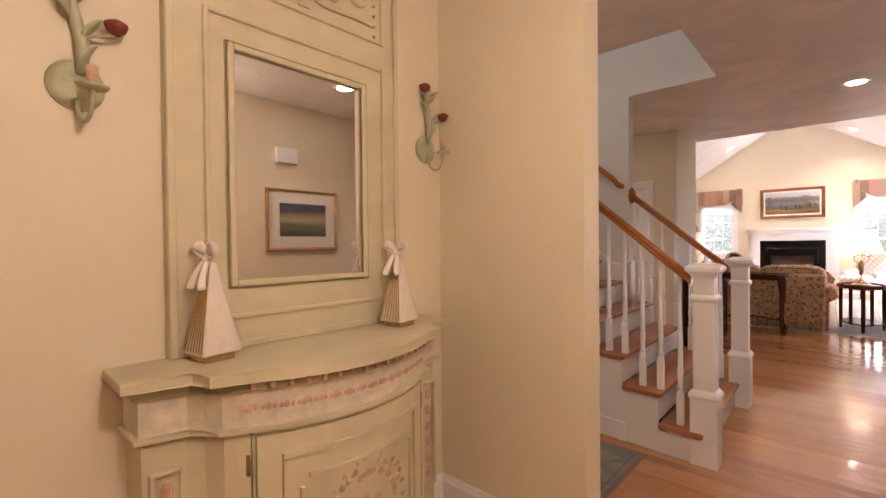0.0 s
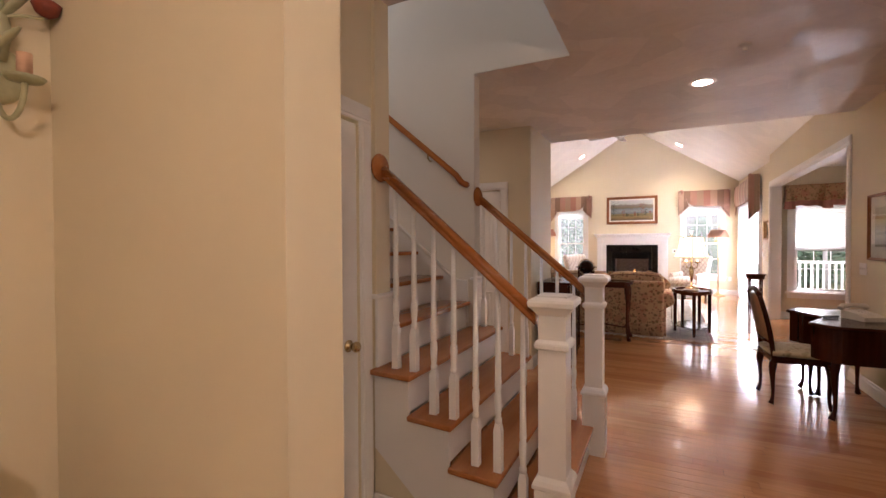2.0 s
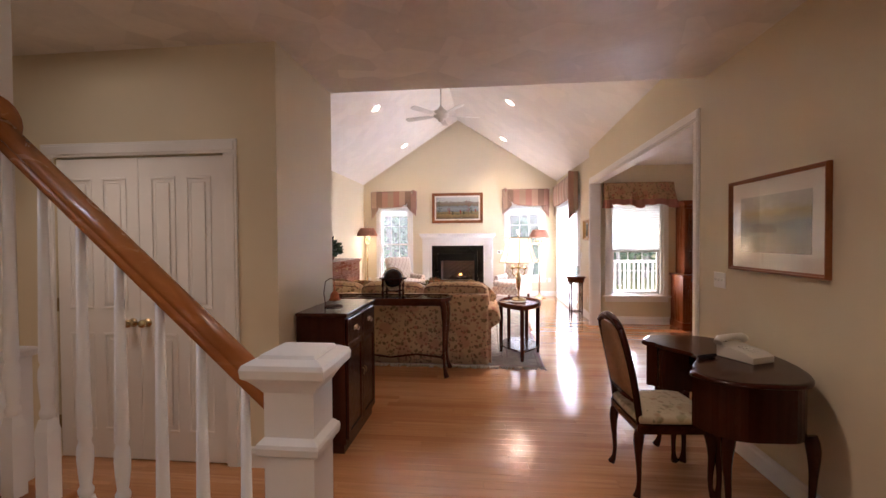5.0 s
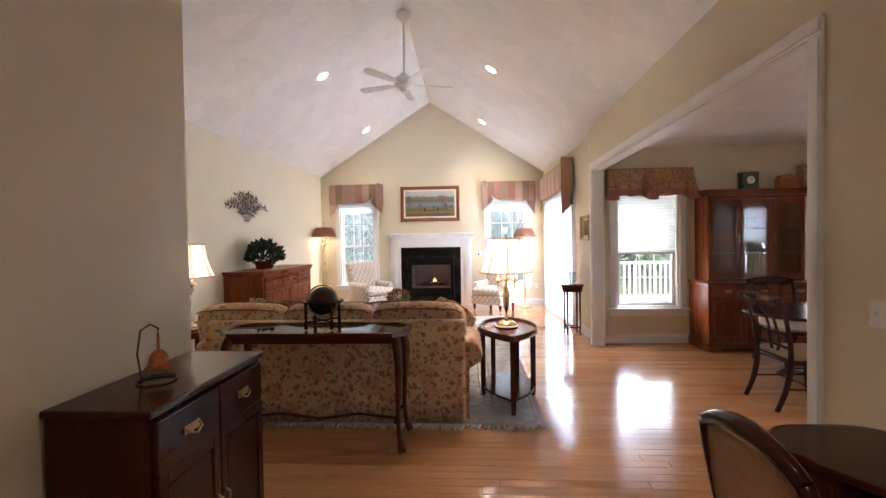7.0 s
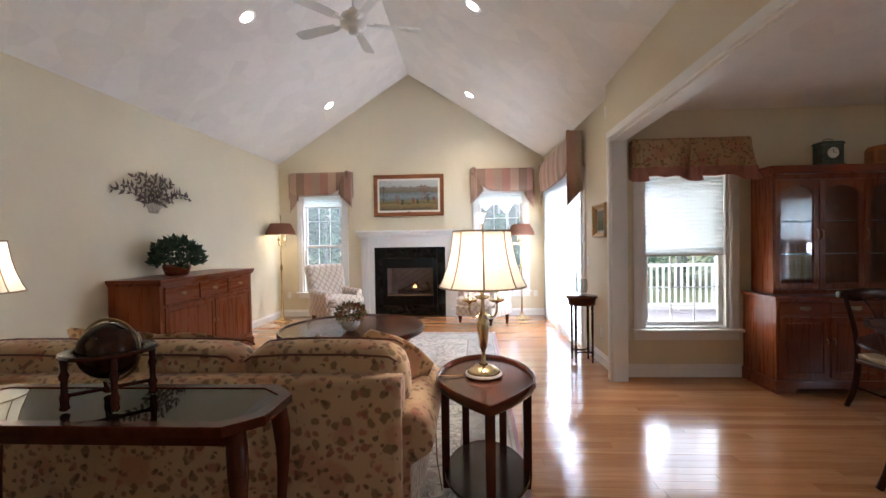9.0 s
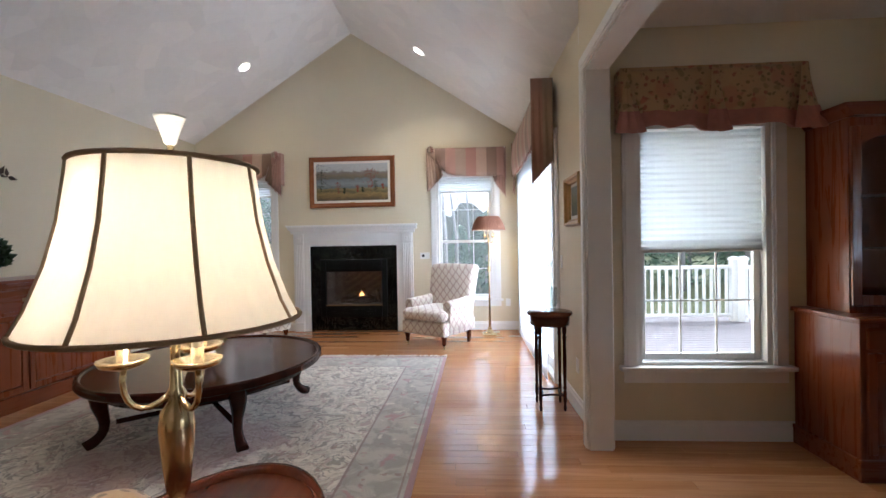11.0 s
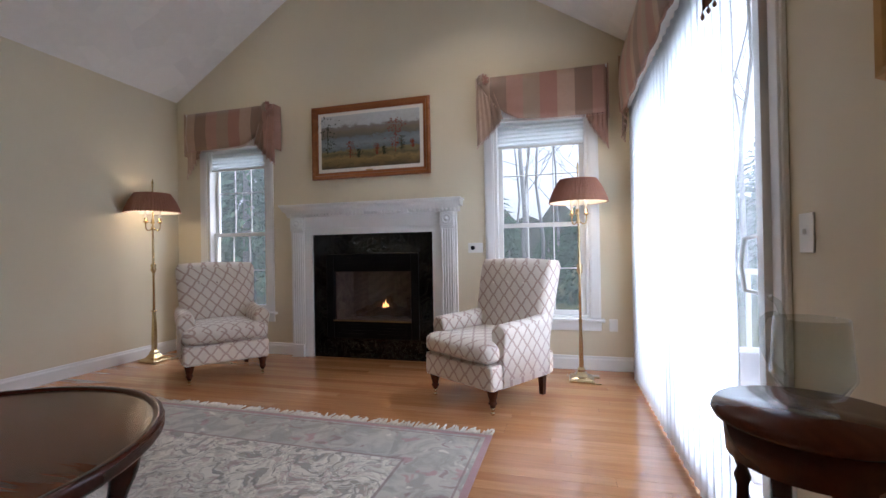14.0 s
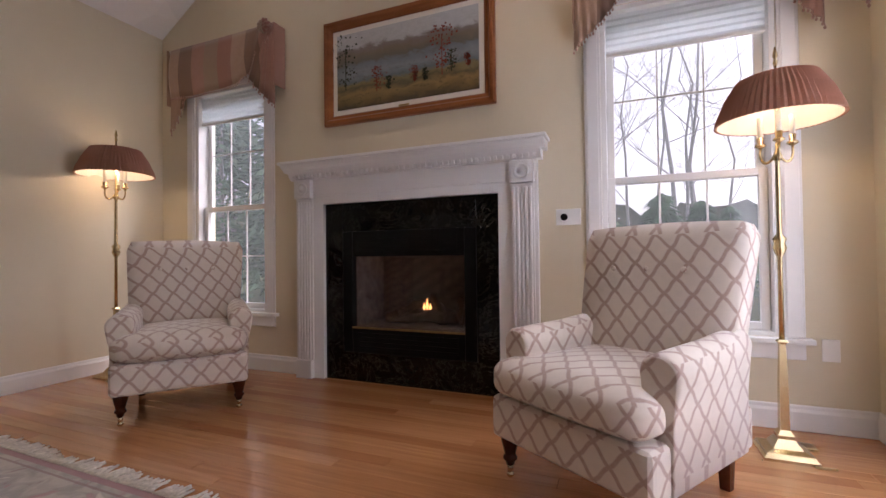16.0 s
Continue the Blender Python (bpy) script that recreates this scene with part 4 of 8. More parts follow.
swag_valance(pose(-2.05, YF, 2.80), 1.18, "striped rose and tan silk swag valance with beaded hem", STRIPE, False)
swag_valance(pose(1.44, YF, 2.80), 1.16, "striped rose and tan silk swag valance with beaded hem", STRIPE, True)
gv = swag_valance(pose(XR, 12.45, 2.82, 0, 0, -90), 2.5, "long striped silk swag valance over the glass door", STRIPE, False, 0.5)


def jabot_fold(i, s):
    u = i / 10
    return (1.285 + 0.010 * math.sin(i * 2.1) * (0.3 + 0.7 * s), -0.006 - 0.20 * u, -(0.74 + 0.22 * u) * s)


bm = loft(bmesh.new(), [[jabot_fold(i, s) for s in (0, 0.25, 0.5, 0.75, 1)] + [(x + 0.007, y, z) for x, y, z in (jabot_fold(i, s) for s in (1, 0.5, 0))] for i in range(11)])
bmesh.ops.recalc_face_normals(bm, faces=bm.faces)
jabot = part("end_jabot", bm, striped("striped_silk_end", SILK, 0.5, 1), gv, "pointed silk jabot with beaded edge")
bm = bmesh.new()
for i in range(11):
    lathe([(0.0, -0.028), (0.006, -0.021), (0.007, -0.013), (0.003, -0.007), (0.002, 0.004)], 5, bm, jabot_fold(i, 1))
tagged(part("bead_fringe", bm, BEAD, jabot), kind="stuff")


def box_valance(m, w, label):
    """Floral valance of two soft swags between trumpet pleats, with a rose band along the hem."""
    v = thing("window_valance", m, label, "valance", "dining room valances")
    d = 0.12

    def skin(u, q, off):
        s = abs(math.sin(u * math.pi * 2))
        dr = 0.385 - 0.03 * s + 0.008 * math.sin(u * 29)
        drape = 0.014 * s * math.sin(q * 13 + 5 * abs(u * 2 % 1 - 0.5))
        return (-w / 2 + w * u, -d - off - 0.035 * math.sin(q * math.pi) * s - 0.022 * q * q * math.sin(u * 38) - drape * q, -dr * q)

    n, steps = 64, 14
    for nm, za, zb, cloth, off in (("swag_cloth", 0.0, 1.0, FLORAL_VAL, 0.0), ("hem_band", 0.76, 1.02, DUSTY, 0.005)):
        rings = []
        for i in range(n + 1):
            u = i / n
            ring = [skin(u, za + (zb - za) * j / steps, off) for j in range(steps + 1)]
            ring += [(x, y + 0.008 + off, z) for x, y, z in (skin(u, zb, 0), skin(u, za, 0))]
            rings.append(ring)
        part(nm, loft(bmesh.new(), rings), cloth, v)
    for xc, flare in ((-w / 2 + 0.03, 0.085), (0.0, 0.07), (w / 2 - 0.03, 0.085)):
        rings = []
        for j in range(7):
            s = j / 6
            r = 0.018 + (flare - 0.018) * s ** 1.6
            rings.append([(xc + r * math.cos(a) * (1 + 0.12 * math.sin(5 * a)), -d - 0.03 - 0.5 * r * (1 + math.sin(a)) * (1 + 0.15 * math.sin(7 * a)), -0.005 - 0.405 * s - 0.02 * s * math.sin(a)) for a in [2 * math.pi * i / 24 for i in range(24)]])
        pl_ = part("trumpet_pleat", loft(bmesh.new(), rings, False), FLORAL_VAL, v)
        part("pleat_band", loft(bmesh.new(), [[(xc + (x - xc) * 1.04, y - 0.003, z) for x, y, z in rg_] for rg_ in rings[-3:]], False), DUSTY, pl_)
    for side in (-1, 1):
        part("return", cube((side * (w / 2 + 0.002), -d, -0.38), (side * (w / 2 + 0.01), -0.03, 0), 0.002), FLORAL_VAL, v)
    part("board", cube((-w / 2, -d, 0.0), (w / 2, -0.03, 0.015)), FLORAL_VAL, v)
    return v


box_valance(pose(3.01, YD, 2.42), 1.13, "gold and rose floral valance above the dining window")
box_valance(pose(5.55, YD, 2.42), 1.13, "gold and rose floral valance above the dining window")

# ---- sliding glass door with sheer vertical blinds ----
SHEER = sheer("sheer_blind_cloth", (0.93, 0.94, 0.95), 0.78)
sd = thing("door_glass_slider", (0, 0, 0), "white framed sliding glass door behind sheer vertical blinds", "glass door", kind="structure")
bm = bmesh.new()
y0, y1, zt = SLID[0], SLID[1], SLID[3]
for a, b in (((y0, 0.0), (y0 + 0.05, zt)), ((y1 - 0.05, 0.0), (y1, zt)), ((y0 + 0.05, zt - 0.05), (y1 - 0.05, zt)), ((y0 + 0.05, 0.0), (y1 - 0.05, 0.03))):
    box(bm, (XR + 0.002, a[0] + 0.001, a[1] + 0.001), (XR + 0.17, b[0] - 0.001, b[1] - 0.001))
part("door_frame", bm, WHITE, sd)
ym = (y0 + y1) / 2
for nm, a, b, xx in (("sliding_panel", y0 + 0.052, ym + 0.05, XR + 0.05), ("fixed_panel", ym - 0.05, y1 - 0.052, XR + 0.105)):
    bm = bmesh.new()
    for p, q in (((a, 0.032), (a + 0.09, zt - 0.052)), ((b - 0.09, 0.032), (b, zt - 0.052)), ((a + 0.09, 0.032), (b - 0.09, 0.15)), ((a + 0.09, zt - 0.15), (b - 0.09, zt - 0.052))):
        box(bm, (xx, p[0], p[1]), (xx + 0.045, q[0], q[1]), 0.004)
    pn = part(nm, bm, WHITE, sd)
    g = part("pane", cube((xx + 0.02, a + 0.09, 0.15), (xx + 0.024, b - 0.09, zt - 0.15)), GLASS, pn)
    g.visible_shadow = False
bm = tube([(XR + 0.05, y0 + 0.1, 0.95), (XR - 0.02, y0 + 0.1, 0.97), (XR - 0.03, y0 + 0.1, 1.06), (XR - 0.02, y0 + 0.1, 1.15), (XR + 0.05, y0 + 0.1, 1.17)], 0.009, 8)
part("door_handle", bm, WHITE, sd)
splay(casing("trim_glass_door", "x", XR, -1, SLID[0], SLID[1], SLID[3], label="white casing of the glass door"))
vb = thing("vertical_blinds", (0, 0, 0), "white sheer vertical blinds drawn across the glass door", "blinds")
part("head_rail", cube((XR - 0.10, 11.32, 2.33), (XR - 0.03, 13.64, 2.38), 0.004), WHITE, vb)
vane = bmesh.new()
rings = []
for i in range(7):
    u = i / 6 - 0.5
    rings.append([(0.010 * (1 - 4 * u * u), u * 0.098, 0.012), (0.010 * (1 - 4 * u * u), u * 0.098, 2.33), (0.010 * (1 - 4 * u * u) + 0.0012, u * 0.098, 2.33), (0.010 * (1 - 4 * u * u) + 0.0012, u * 0.098, 0.012)])
loft(vane, rings)
first = part("vane", vane, SHEER, vb)
n_v = 25
for i in range(n_v):
    o = first if i == 0 else new("vane", first.data)
    o.parent = vb
    o.matrix_basis = pose(XR - 0.062, 11.40 + i * 0.0905, 0, 0, 0, 4)

# ---- fireplace ----
fp = thing("fireplace_mantel", (0, 0, 0), "white painted mantel with fluted pilasters and dentils", "fireplace mantel")
XA, XB, MA, MB = -1.29, 0.60, -1.035, 0.345
for x0, x1 in ((XA, MA), (MB, XB)):
    bm = bmesh.new()
    box(bm, (x0, YF - 0.05, 0.0), (x1, YF - 0.001, 1.40))
    part("backing", bm, WHITE, fp)
    xs = x0 + 0.02 if x0 < -1 else x1 - 0.165
    part("plinth_block", cube((xs, YF - 0.095, 0.0), (xs + 0.145, YF - 0.051, 0.14), 0.004), WHITE, fp)
    bm = bmesh.new()
    for i in range(5):
        a = xs + 0.010 + i * 0.0265
        box(bm, (a, YF - 0.085, 0.141), (a + 0.018, YF - 0.068, 1.36), 0.004)
    box(bm, (xs, YF - 0.068, 0.141), (xs + 0.145, YF - 0.051, 1.38))
    part("fluted_pilaster", bm, WHITE, fp)
    bm = cube((xs - 0.004, YF - 0.098, 1.385), (xs + 0.149, YF - 0.051, 1.525), 0.003)
    bl = lathe([(0.05, 0), (0.05, 0.008), (0.038, 0.008), (0.034, 0.003), (0.022, 0.003), (0.018, 0.012), (0, 0.014)], 20)
    turn(bl, pose(xs + 0.0725, YF - 0.098, 1.455, 90))
    blk = part("corner_block", bm, WHITE, fp)
    part("bullseye", bl, WHITE, blk)
part("frieze", cube((XA, YF - 0.06, 1.401), (XB, YF - 0.001, 1.53)), WHITE, fp)
part("header", cube((MA, YF - 0.05, 1.335), (MB, YF - 0.001, 1.4)), WHITE, fp)
part("bed_mould", prism([(YF - 0.001, 1.531), (YF - 0.085, 1.531), (YF - 0.092, 1.545), (YF - 0.12, 1.585), (YF - 0.001, 1.585)], XA - 0.03, XB + 0.03, None, "x"), WHITE, fp)
den = cube((0, 0, 0), (0.02, 0.02, 0.026))
d0 = part("dentil", den, WHITE, fp)
nd = 46
for i in range(nd):
    o = d0 if i == 0 else new("dentil", d0.data)
    o.parent = fp
    o.location = (XA + 0.012 + i * (XB - XA - 0.03) / (nd - 1), YF - 0.112, 1.5365)
part("cornice", prism([(YF - 0.001, 1.586), (YF - 0.12, 1.586), (YF - 0.128, 1.598), (YF - 0.15, 1.612), (YF - 0.168, 1.632), (YF - 0.168, 1.638), (YF - 0.001, 1.638)], XA - 0.06, XB + 0.06, None, "x"), WHITE, fp)
part("mantel_shelf", cube((XA - 0.075, YF - 0.185, 1.639), (XB + 0.075, YF - 0.001, 1.662), 0.005, 2), WHITE, fp)

su = thing("fireplace_surround", (0, 0, 0), "polished black marble surround with pale veins", "fireplace surround")
for nm, a, b in (("left_slab", (MA + 0.001, 0.001), (-0.875, 1.334)), ("right_slab", (0.185, 0.001), (MB - 0.001, 1.334)), ("lintel_slab", (-0.874, 1.12), (0.184, 1.334)), ("hearth_slab", (-0.874, 0.001), (0.184, 0.215))):
    part(nm, cube((a[0], YF - 0.022, a[1]), (b[0], YF - 0.001, b[1]), 0.002), MARBLE, su)

FB = plain("firebrick", (0.19, 0.14, 0.12), 0.9, var=0.3, scale=14, bump=0.5, bscale=60)
LOG = plain("ceramic_log", (0.10, 0.065, 0.045), 0.9, var=0.45, scale=18, bump=0.8, bscale=40)
fb = thing("gas_fireplace", (0, 0, 0), "black gas fireplace insert with burning ceramic logs", "fireplace")
bm = bmesh.new()
for a, b in (((-0.873, 0.216), (-0.79, 1.119)), ((0.10, 0.216), (0.183, 1.119)), ((-0.789, 0.93), (0.099, 1.119)), ((-0.789, 0.216), (0.099, 0.40))):
    box(bm, (a[0], YF - 0.03, a[1]), (b[0], YF + 0.03, b[1]), 0.003)
part("face_frame", bm, BLACK, fb)
for i in range(4):
    part("louvre", cube((-0.74, YF - 0.036, 0.25 + i * 0.033), (0.05, YF - 0.031, 0.268 + i * 0.033), 0.001), BLACK, fb)
    part("louvre", cube((-0.74, YF - 0.036, 0.965 + i * 0.033), (0.05, YF - 0.031, 0.983 + i * 0.033), 0.001), BLACK, fb)
bm = bmesh.new()
for a, b in (((-0.80, YF + 0.031, 0.38), (-0.78, YF + 0.45, 0.95)), ((0.09, YF + 0.031, 0.38), (0.11, YF + 0.45, 0.95)), ((-0.78, YF + 0.43, 0.38), (0.09, YF + 0.45, 0.95)), ((-0.78, YF + 0.031, 0.93), (0.09, YF + 0.43, 0.95)), ((-0.78, YF + 0.031, 0.38), (0.09, YF + 0.43, 0.41))):
    box(bm, a, b)
part("firebox", bm, FB, fb)
brick = None
for r in range(9):
    for c in range(5):
        x = -0.77 + c * 0.18 - (0.09 if r % 2 else 0)
        if brick is None:
            brick = part("firebrick", cube((0, 0, 0), (0.168, 0.006, 0.048), 0.002), FB, fb)
            o = brick
        else:
            o = new("firebrick", brick.data)
            o.parent = fb
        o.location = (max(x, -0.777), YF + 0.4235, 0.415 + r * 0.056)
for i, (p, q, r) in enumerate((((-0.62, YF + 0.2, 0.45), (-0.05, YF + 0.17, 0.48), 0.05), ((-0.55, YF + 0.3, 0.47), (0.0, YF + 0.33, 0.46), 0.06), ((-0.5, YF + 0.15, 0.49), (-0.3, YF + 0.33, 0.60), 0.038), ((-0.1, YF + 0.14, 0.47), (-0.28, YF + 0.3, 0.61), 0.036), ((0.03, YF + 0.12, 0.44), (-0.04, YF + 0.28, 0.6), 0.032))):
    pts = [Vector(p).lerp(Vector(q), k_ / 6) + Vector((0, 0, 0.012 * math.sin(k_ * 2 + i))) for k_ in range(7)]
    part("log", tube(pts, [r * (0.85 + 0.2 * math.sin(k_ * 1.7 + i)) for k_ in range(7)], 9), LOG, fb)
FLAME = glow("gas_flame", (1.0, 0.45, 0.12), 2.2)
for x, h in ((-0.30, 0.055), (-0.275, 0.09), (-0.25, 0.05)):
    bm = lathe([(0.002, 0), (0.009, h * 0.2), (0.011, h * 0.42), (0.005, h * 0.75), (0.001, h)], 8, None, (x, YF + 0.19, 0.52))
    part("flame", bm, FLAME, fb, "small orange flame")
part("glass_front", cube((-0.788, YF + 0.004, 0.401), (0.098, YF + 0.008, 0.929)), GLASS, fb)
part("trim_bar", cube((-0.79, YF - 0.034, 0.395), (0.10, YF - 0.0305, 0.41)), OLD_BRASS, fb)


# ---- pictures ----
def landscape(name, lake, dark=1.0):
    """Painted landscape: sky, hills, water, meadow, in loose strokes over the local x and z of the canvas."""
    m, nt, b = nodes_of(name)
    v = coords(nt, "Generated")
    sep = nt.nodes.new("ShaderNodeSeparateXYZ")
    nt.links.new(v, sep.inputs[0])
    n = noise_of(nt, coords(nt, "Generated", (9, 1, 7)), 1.0, 6, 0.6)
    n2 = noise_of(nt, coords(nt, "Generated", (26, 1, 22)), 1.0, 5, 0.8)
    z = math_node(nt, "ADD", sep.outputs[2], math_node(nt, "MULTIPLY", math_node(nt, "SUBTRACT", n, 0.5), 0.22))
    col = ramp(nt, z, lake, "LINEAR")
    dots = ramp(nt, n2, [(0.56, (0, 0, 0)), (0.64, (1, 1, 1))])
    low = ramp(nt, sep.outputs[2], [(0.15, (1, 1, 1)), (0.55, (0, 0, 0))])
    dm = nt.nodes.new("ShaderNodeMix")
    dm.data_type = "RGBA"
    dm.blend_type = "MULTIPLY"
    dm.inputs[0].default_value = 1
    nt.links.new(dots, dm.inputs[6])
    nt.links.new(low, dm.inputs[7])
    nt.links.new(mix(nt, math_node(nt, "MULTIPLY", dm.outputs[2], dark), mix(nt, math_node(nt, "MULTIPLY", n2, 0.4), col, (0.12, 0.12, 0.09)), (0.10, 0.07, 0.02)), b.inputs["Base Color"])
    b.inputs["Roughness"].default_value = 0.45
    bump_to(nt, b, n2, 0.3, 0.004)
    return m


ART_LAKE = landscape("lake_painting", [(0.0, (0.05, 0.035, 0.012)), (0.10, (0.20, 0.12, 0.03)), (0.18, (0.30, 0.19, 0.05)), (0.25, (0.12, 0.09, 0.03)), (0.31, (0.24, 0.18, 0.06)), (0.36, (0.13, 0.17, 0.19)), (0.46, (0.24, 0.28, 0.30)), (0.56, (0.17, 0.21, 0.23)), (0.60, (0.14, 0.12, 0.09)), (0.68, (0.20, 0.15, 0.10)), (0.78, (0.22, 0.19, 0.17)), (0.82, (0.50, 0.52, 0.52)), (1.0, (0.55, 0.57, 0.58))], 0.7)
ART_WATER = landscape("watercolour_print", [(0.0, (0.30, 0.26, 0.2)), (0.3, (0.18, 0.22, 0.2)), (0.5, (0.1, 0.14, 0.15)), (0.7, (0.35, 0.28, 0.1)), (0.85, (0.45, 0.42, 0.35)), (1.0, (0.55, 0.55, 0.5))])
ART_DARK = landscape("dark_print", [(0.0, (0.08, 0.08, 0.07)), (0.35, (0.22, 0.2, 0.1)), (0.5, (0.5, 0.42, 0.3)), (0.65, (0.35, 0.25, 0.12)), (0.8, (0.05, 0.06, 0.1)), (1.0, (0.08, 0.09, 0.14))])
ART_GREEN = landscape("green_print", [(0.0, (0.05, 0.07, 0.03)), (0.4, (0.08, 0.11, 0.05)), (0.6, (0.16, 0.19, 0.12)), (1.0, (0.22, 0.26, 0.26))])
MATBOARD = plain("picture_mat", (0.74, 0.70, 0.62), 0.8, var=0.02, bump=0.05, bscale=200)
GOLD = plain("gilt_frame", (0.52, 0.32, 0.13), 0.35, 0.6, 0.15, 15, 0.1, 60)


def picture(m, w, h, fw, mat_w, art, frame_mat, label, depth=0.035, glazed=False):
    """Framed picture: local x across, z up, hung with its back at y = 0, facing -y."""
    p = thing("picture", m, label, "picture")
    steps = [(0.0, depth * 0.55), (fw * 0.15, depth), (fw * 0.45, depth * 0.95), (fw * 0.6, depth * 0.65), (fw * 0.9, depth * 0.55), (fw, depth * 0.35)]
    for nm, ang, L in (("frame_top", 0, w), ("frame_bottom", 180, w), ("frame_left", 90, h), ("frame_right", -90, h)):
        H = h if L == w else w
        bm = bmesh.new()
        prof = [(0.0, 0.0)] + steps + [(fw, 0.0)]
        loft(bm, [[(sx * (L / 2 - o), -dd, H / 2 - o) for o, dd in prof] for sx in (-1, 1)])
        for f_ in bm.faces:
            f_.smooth = False
        bmesh.ops.recalc_face_normals(bm, faces=bm.faces)
        turn(bm, pose(0, 0, 0, 0, -ang, 0))
        part(nm, bm, frame_mat, p)
    if mat_w:
        part("mat", cube((-w / 2 + fw * 0.9, -depth * 0.3, -h / 2 + fw * 0.9), (w / 2 - fw * 0.9, -0.002, h / 2 - fw * 0.9)), MATBOARD, p, "off-white picture mat")
    q = fw * 0.9 + mat_w
    part("canvas", cube((-w / 2 + q, -depth * 0.3 - 0.003, -h / 2 + q), (w / 2 - q, -0.003, h / 2 - q)), art, p)
    if glazed:
        g = part("glass", cube((-w / 2 + fw, -depth * 0.3 - 0.008, -h / 2 + fw), (w / 2 - fw, -depth * 0.3 - 0.006, h / 2 - fw)), GLASS, p)
        g.visible_shadow = False
    return p


lp = picture(pose(-0.347, YF - 0.002, 2.335), 1.36, 0.80, 0.075, 0.045, ART_LAKE, FRAME_WOOD, "lake landscape painting in a brown wooden frame over the mantel", 0.05)
TREE_RED = plain("painted_red_tree", (0.20, 0.04, 0.02), 0.6, var=0.3, scale=40)
TREE_DK = plain("painted_dark_tree", (0.03, 0.035, 0.015), 0.6, var=0.3, scale=40)
for x, z, hh, mt in ((-0.49, 0.06, 0.40, TREE_DK), (0.30, 0.02, 0.34, TREE_RED), (-0.22, -0.10, 0.17, TREE_RED), (-0.12, -0.14, 0.09, TREE_DK), (0.09, -0.11, 0.11, TREE_RED), (0.17, -0.13, 0.08, TREE_DK), (0.37, -0.07, 0.14, TREE_DK), (0.49, -0.08, 0.08, TREE_RED)):
    bm = bmesh.new()
    rnd = random.Random(int((x + 2) * 1000))
    for i in range(90):
        f = rnd.random()
        zz = z + hh * (f - 0.42)
        xx = x + rnd.gauss(0, 0.45) * hh * 0.34 * (1.0 - 0.6 * abs(f - 0.6))
        q_ = rnd.uniform(0.0025, 0.007) * (1 if hh > 0.2 else 0.75)
        box(bm, (xx - q_, -0.0205, zz - q_), (xx + q_ * rnd.uniform(0.4, 1.4), -0.0181, zz + q_ * rnd.uniform(0.5, 1.5)))
    box(bm, (x - 0.003, -0.0203, z - hh * 0.5), (x + 0.003, -0.0182, z + hh * 0.3))
    part("painted_tree", bm, mt, lp)
part("name_plate", cube((-0.04, -0.022, -0.328), (0.04, -0.015, -0.312)), BRASS, lp)
picture(pose(XW - 0.002, 5.11, 1.552, 0, 0, -90), 0.89, 0.60, 0.026, 0.10, ART_WATER, FRAME_WOOD, "watercolour in a thin brown frame under glass above the desk", 0.03, True)
picture(pose(XR + 0.051, 10.50, 1.645, 0, 0, -90), 0.46, 0.38, 0.055, 0.03, ART_GREEN, GOLD, "small dark landscape in a broad gold frame by the glass door", 0.07)
picture(pose(1.558, 1.31, 1.60, 0, 0, -90), 0.78, 0.60, 0.03, 0.11, ART_DARK, GOLD, "print with wide white mat in a thin gold frame", 0.03, True)


# ---- switches, outlets, small wall fixtures ----
def plate(m, w, h, toggles, label, category):
    p = thing("wall_plate", m, label, category)
    part("cover", cube((-w / 2, -0.006, -h / 2), (w / 2, -0.0005, h / 2), 0.002), PLASTIC, p)
    for i in range(toggles):
        x = (i - (toggles - 1) / 2) * 0.046
        part("toggle", cube((x - 0.005, -0.016, -0.004), (x + 0.005, -0.0062, 0.012), 0.001), PLASTIC, p)
    return p


plate(pose(XW, 5.72, 1.16, 0, 0, -90), 0.16, 0.115, 3, "ivory triple light switch plate on the wall", "light switch")
plate(pose(XR + 0.044, 11.12, 1.16, 0, 0, -90), 0.075, 0.115, 1, "ivory light switch plate beside the glass door", "light switch")
plate(pose(XR + 0.052, 10.62, 0.36, 0, 0, -90), 0.075, 0.115, 0, "ivory electrical outlet low on the wall", "outlet")
plate(pose(2.06, YF, 0.42), 0.075, 0.115, 0, "ivory electrical outlet low on the wall", "outlet")
plate(pose(-2.75, YF, 0.42), 0.075, 0.115, 0, "ivory electrical outlet low on the wall", "outlet")
plate(pose(1.56, 0.28, 1.16, 0, 0, -90), 0.12, 0.115, 2, "ivory double light switch plate", "light switch")
plate(pose(1.56, -0.05, 1.16, 0, 0, -90), 0.075, 0.115, 1, "ivory light switch plate", "light switch")
th = plate(pose(0.78, YF, 1.16), 0.15, 0.10, 0, "white fireplace wall control with round dial", "thermostat")
bm = lathe([(0.022, 0), (0.022, 0.01), (0.018, 0.014), (0, 0.014)], 16)
part("dial", turn(bm, pose(-0.025, -0.0065, 0, 90)), BLACK, th, "round black dial")
ch = thing("door_chime", pose(1.56, 1.13, 2.22, 0, 0, -90), "white door chime box high on the wall", "door chime")
part("cover", cube((-0.11, -0.05, -0.075), (0.11, -0.001, 0.075), 0.01, 2), WHITE, ch)

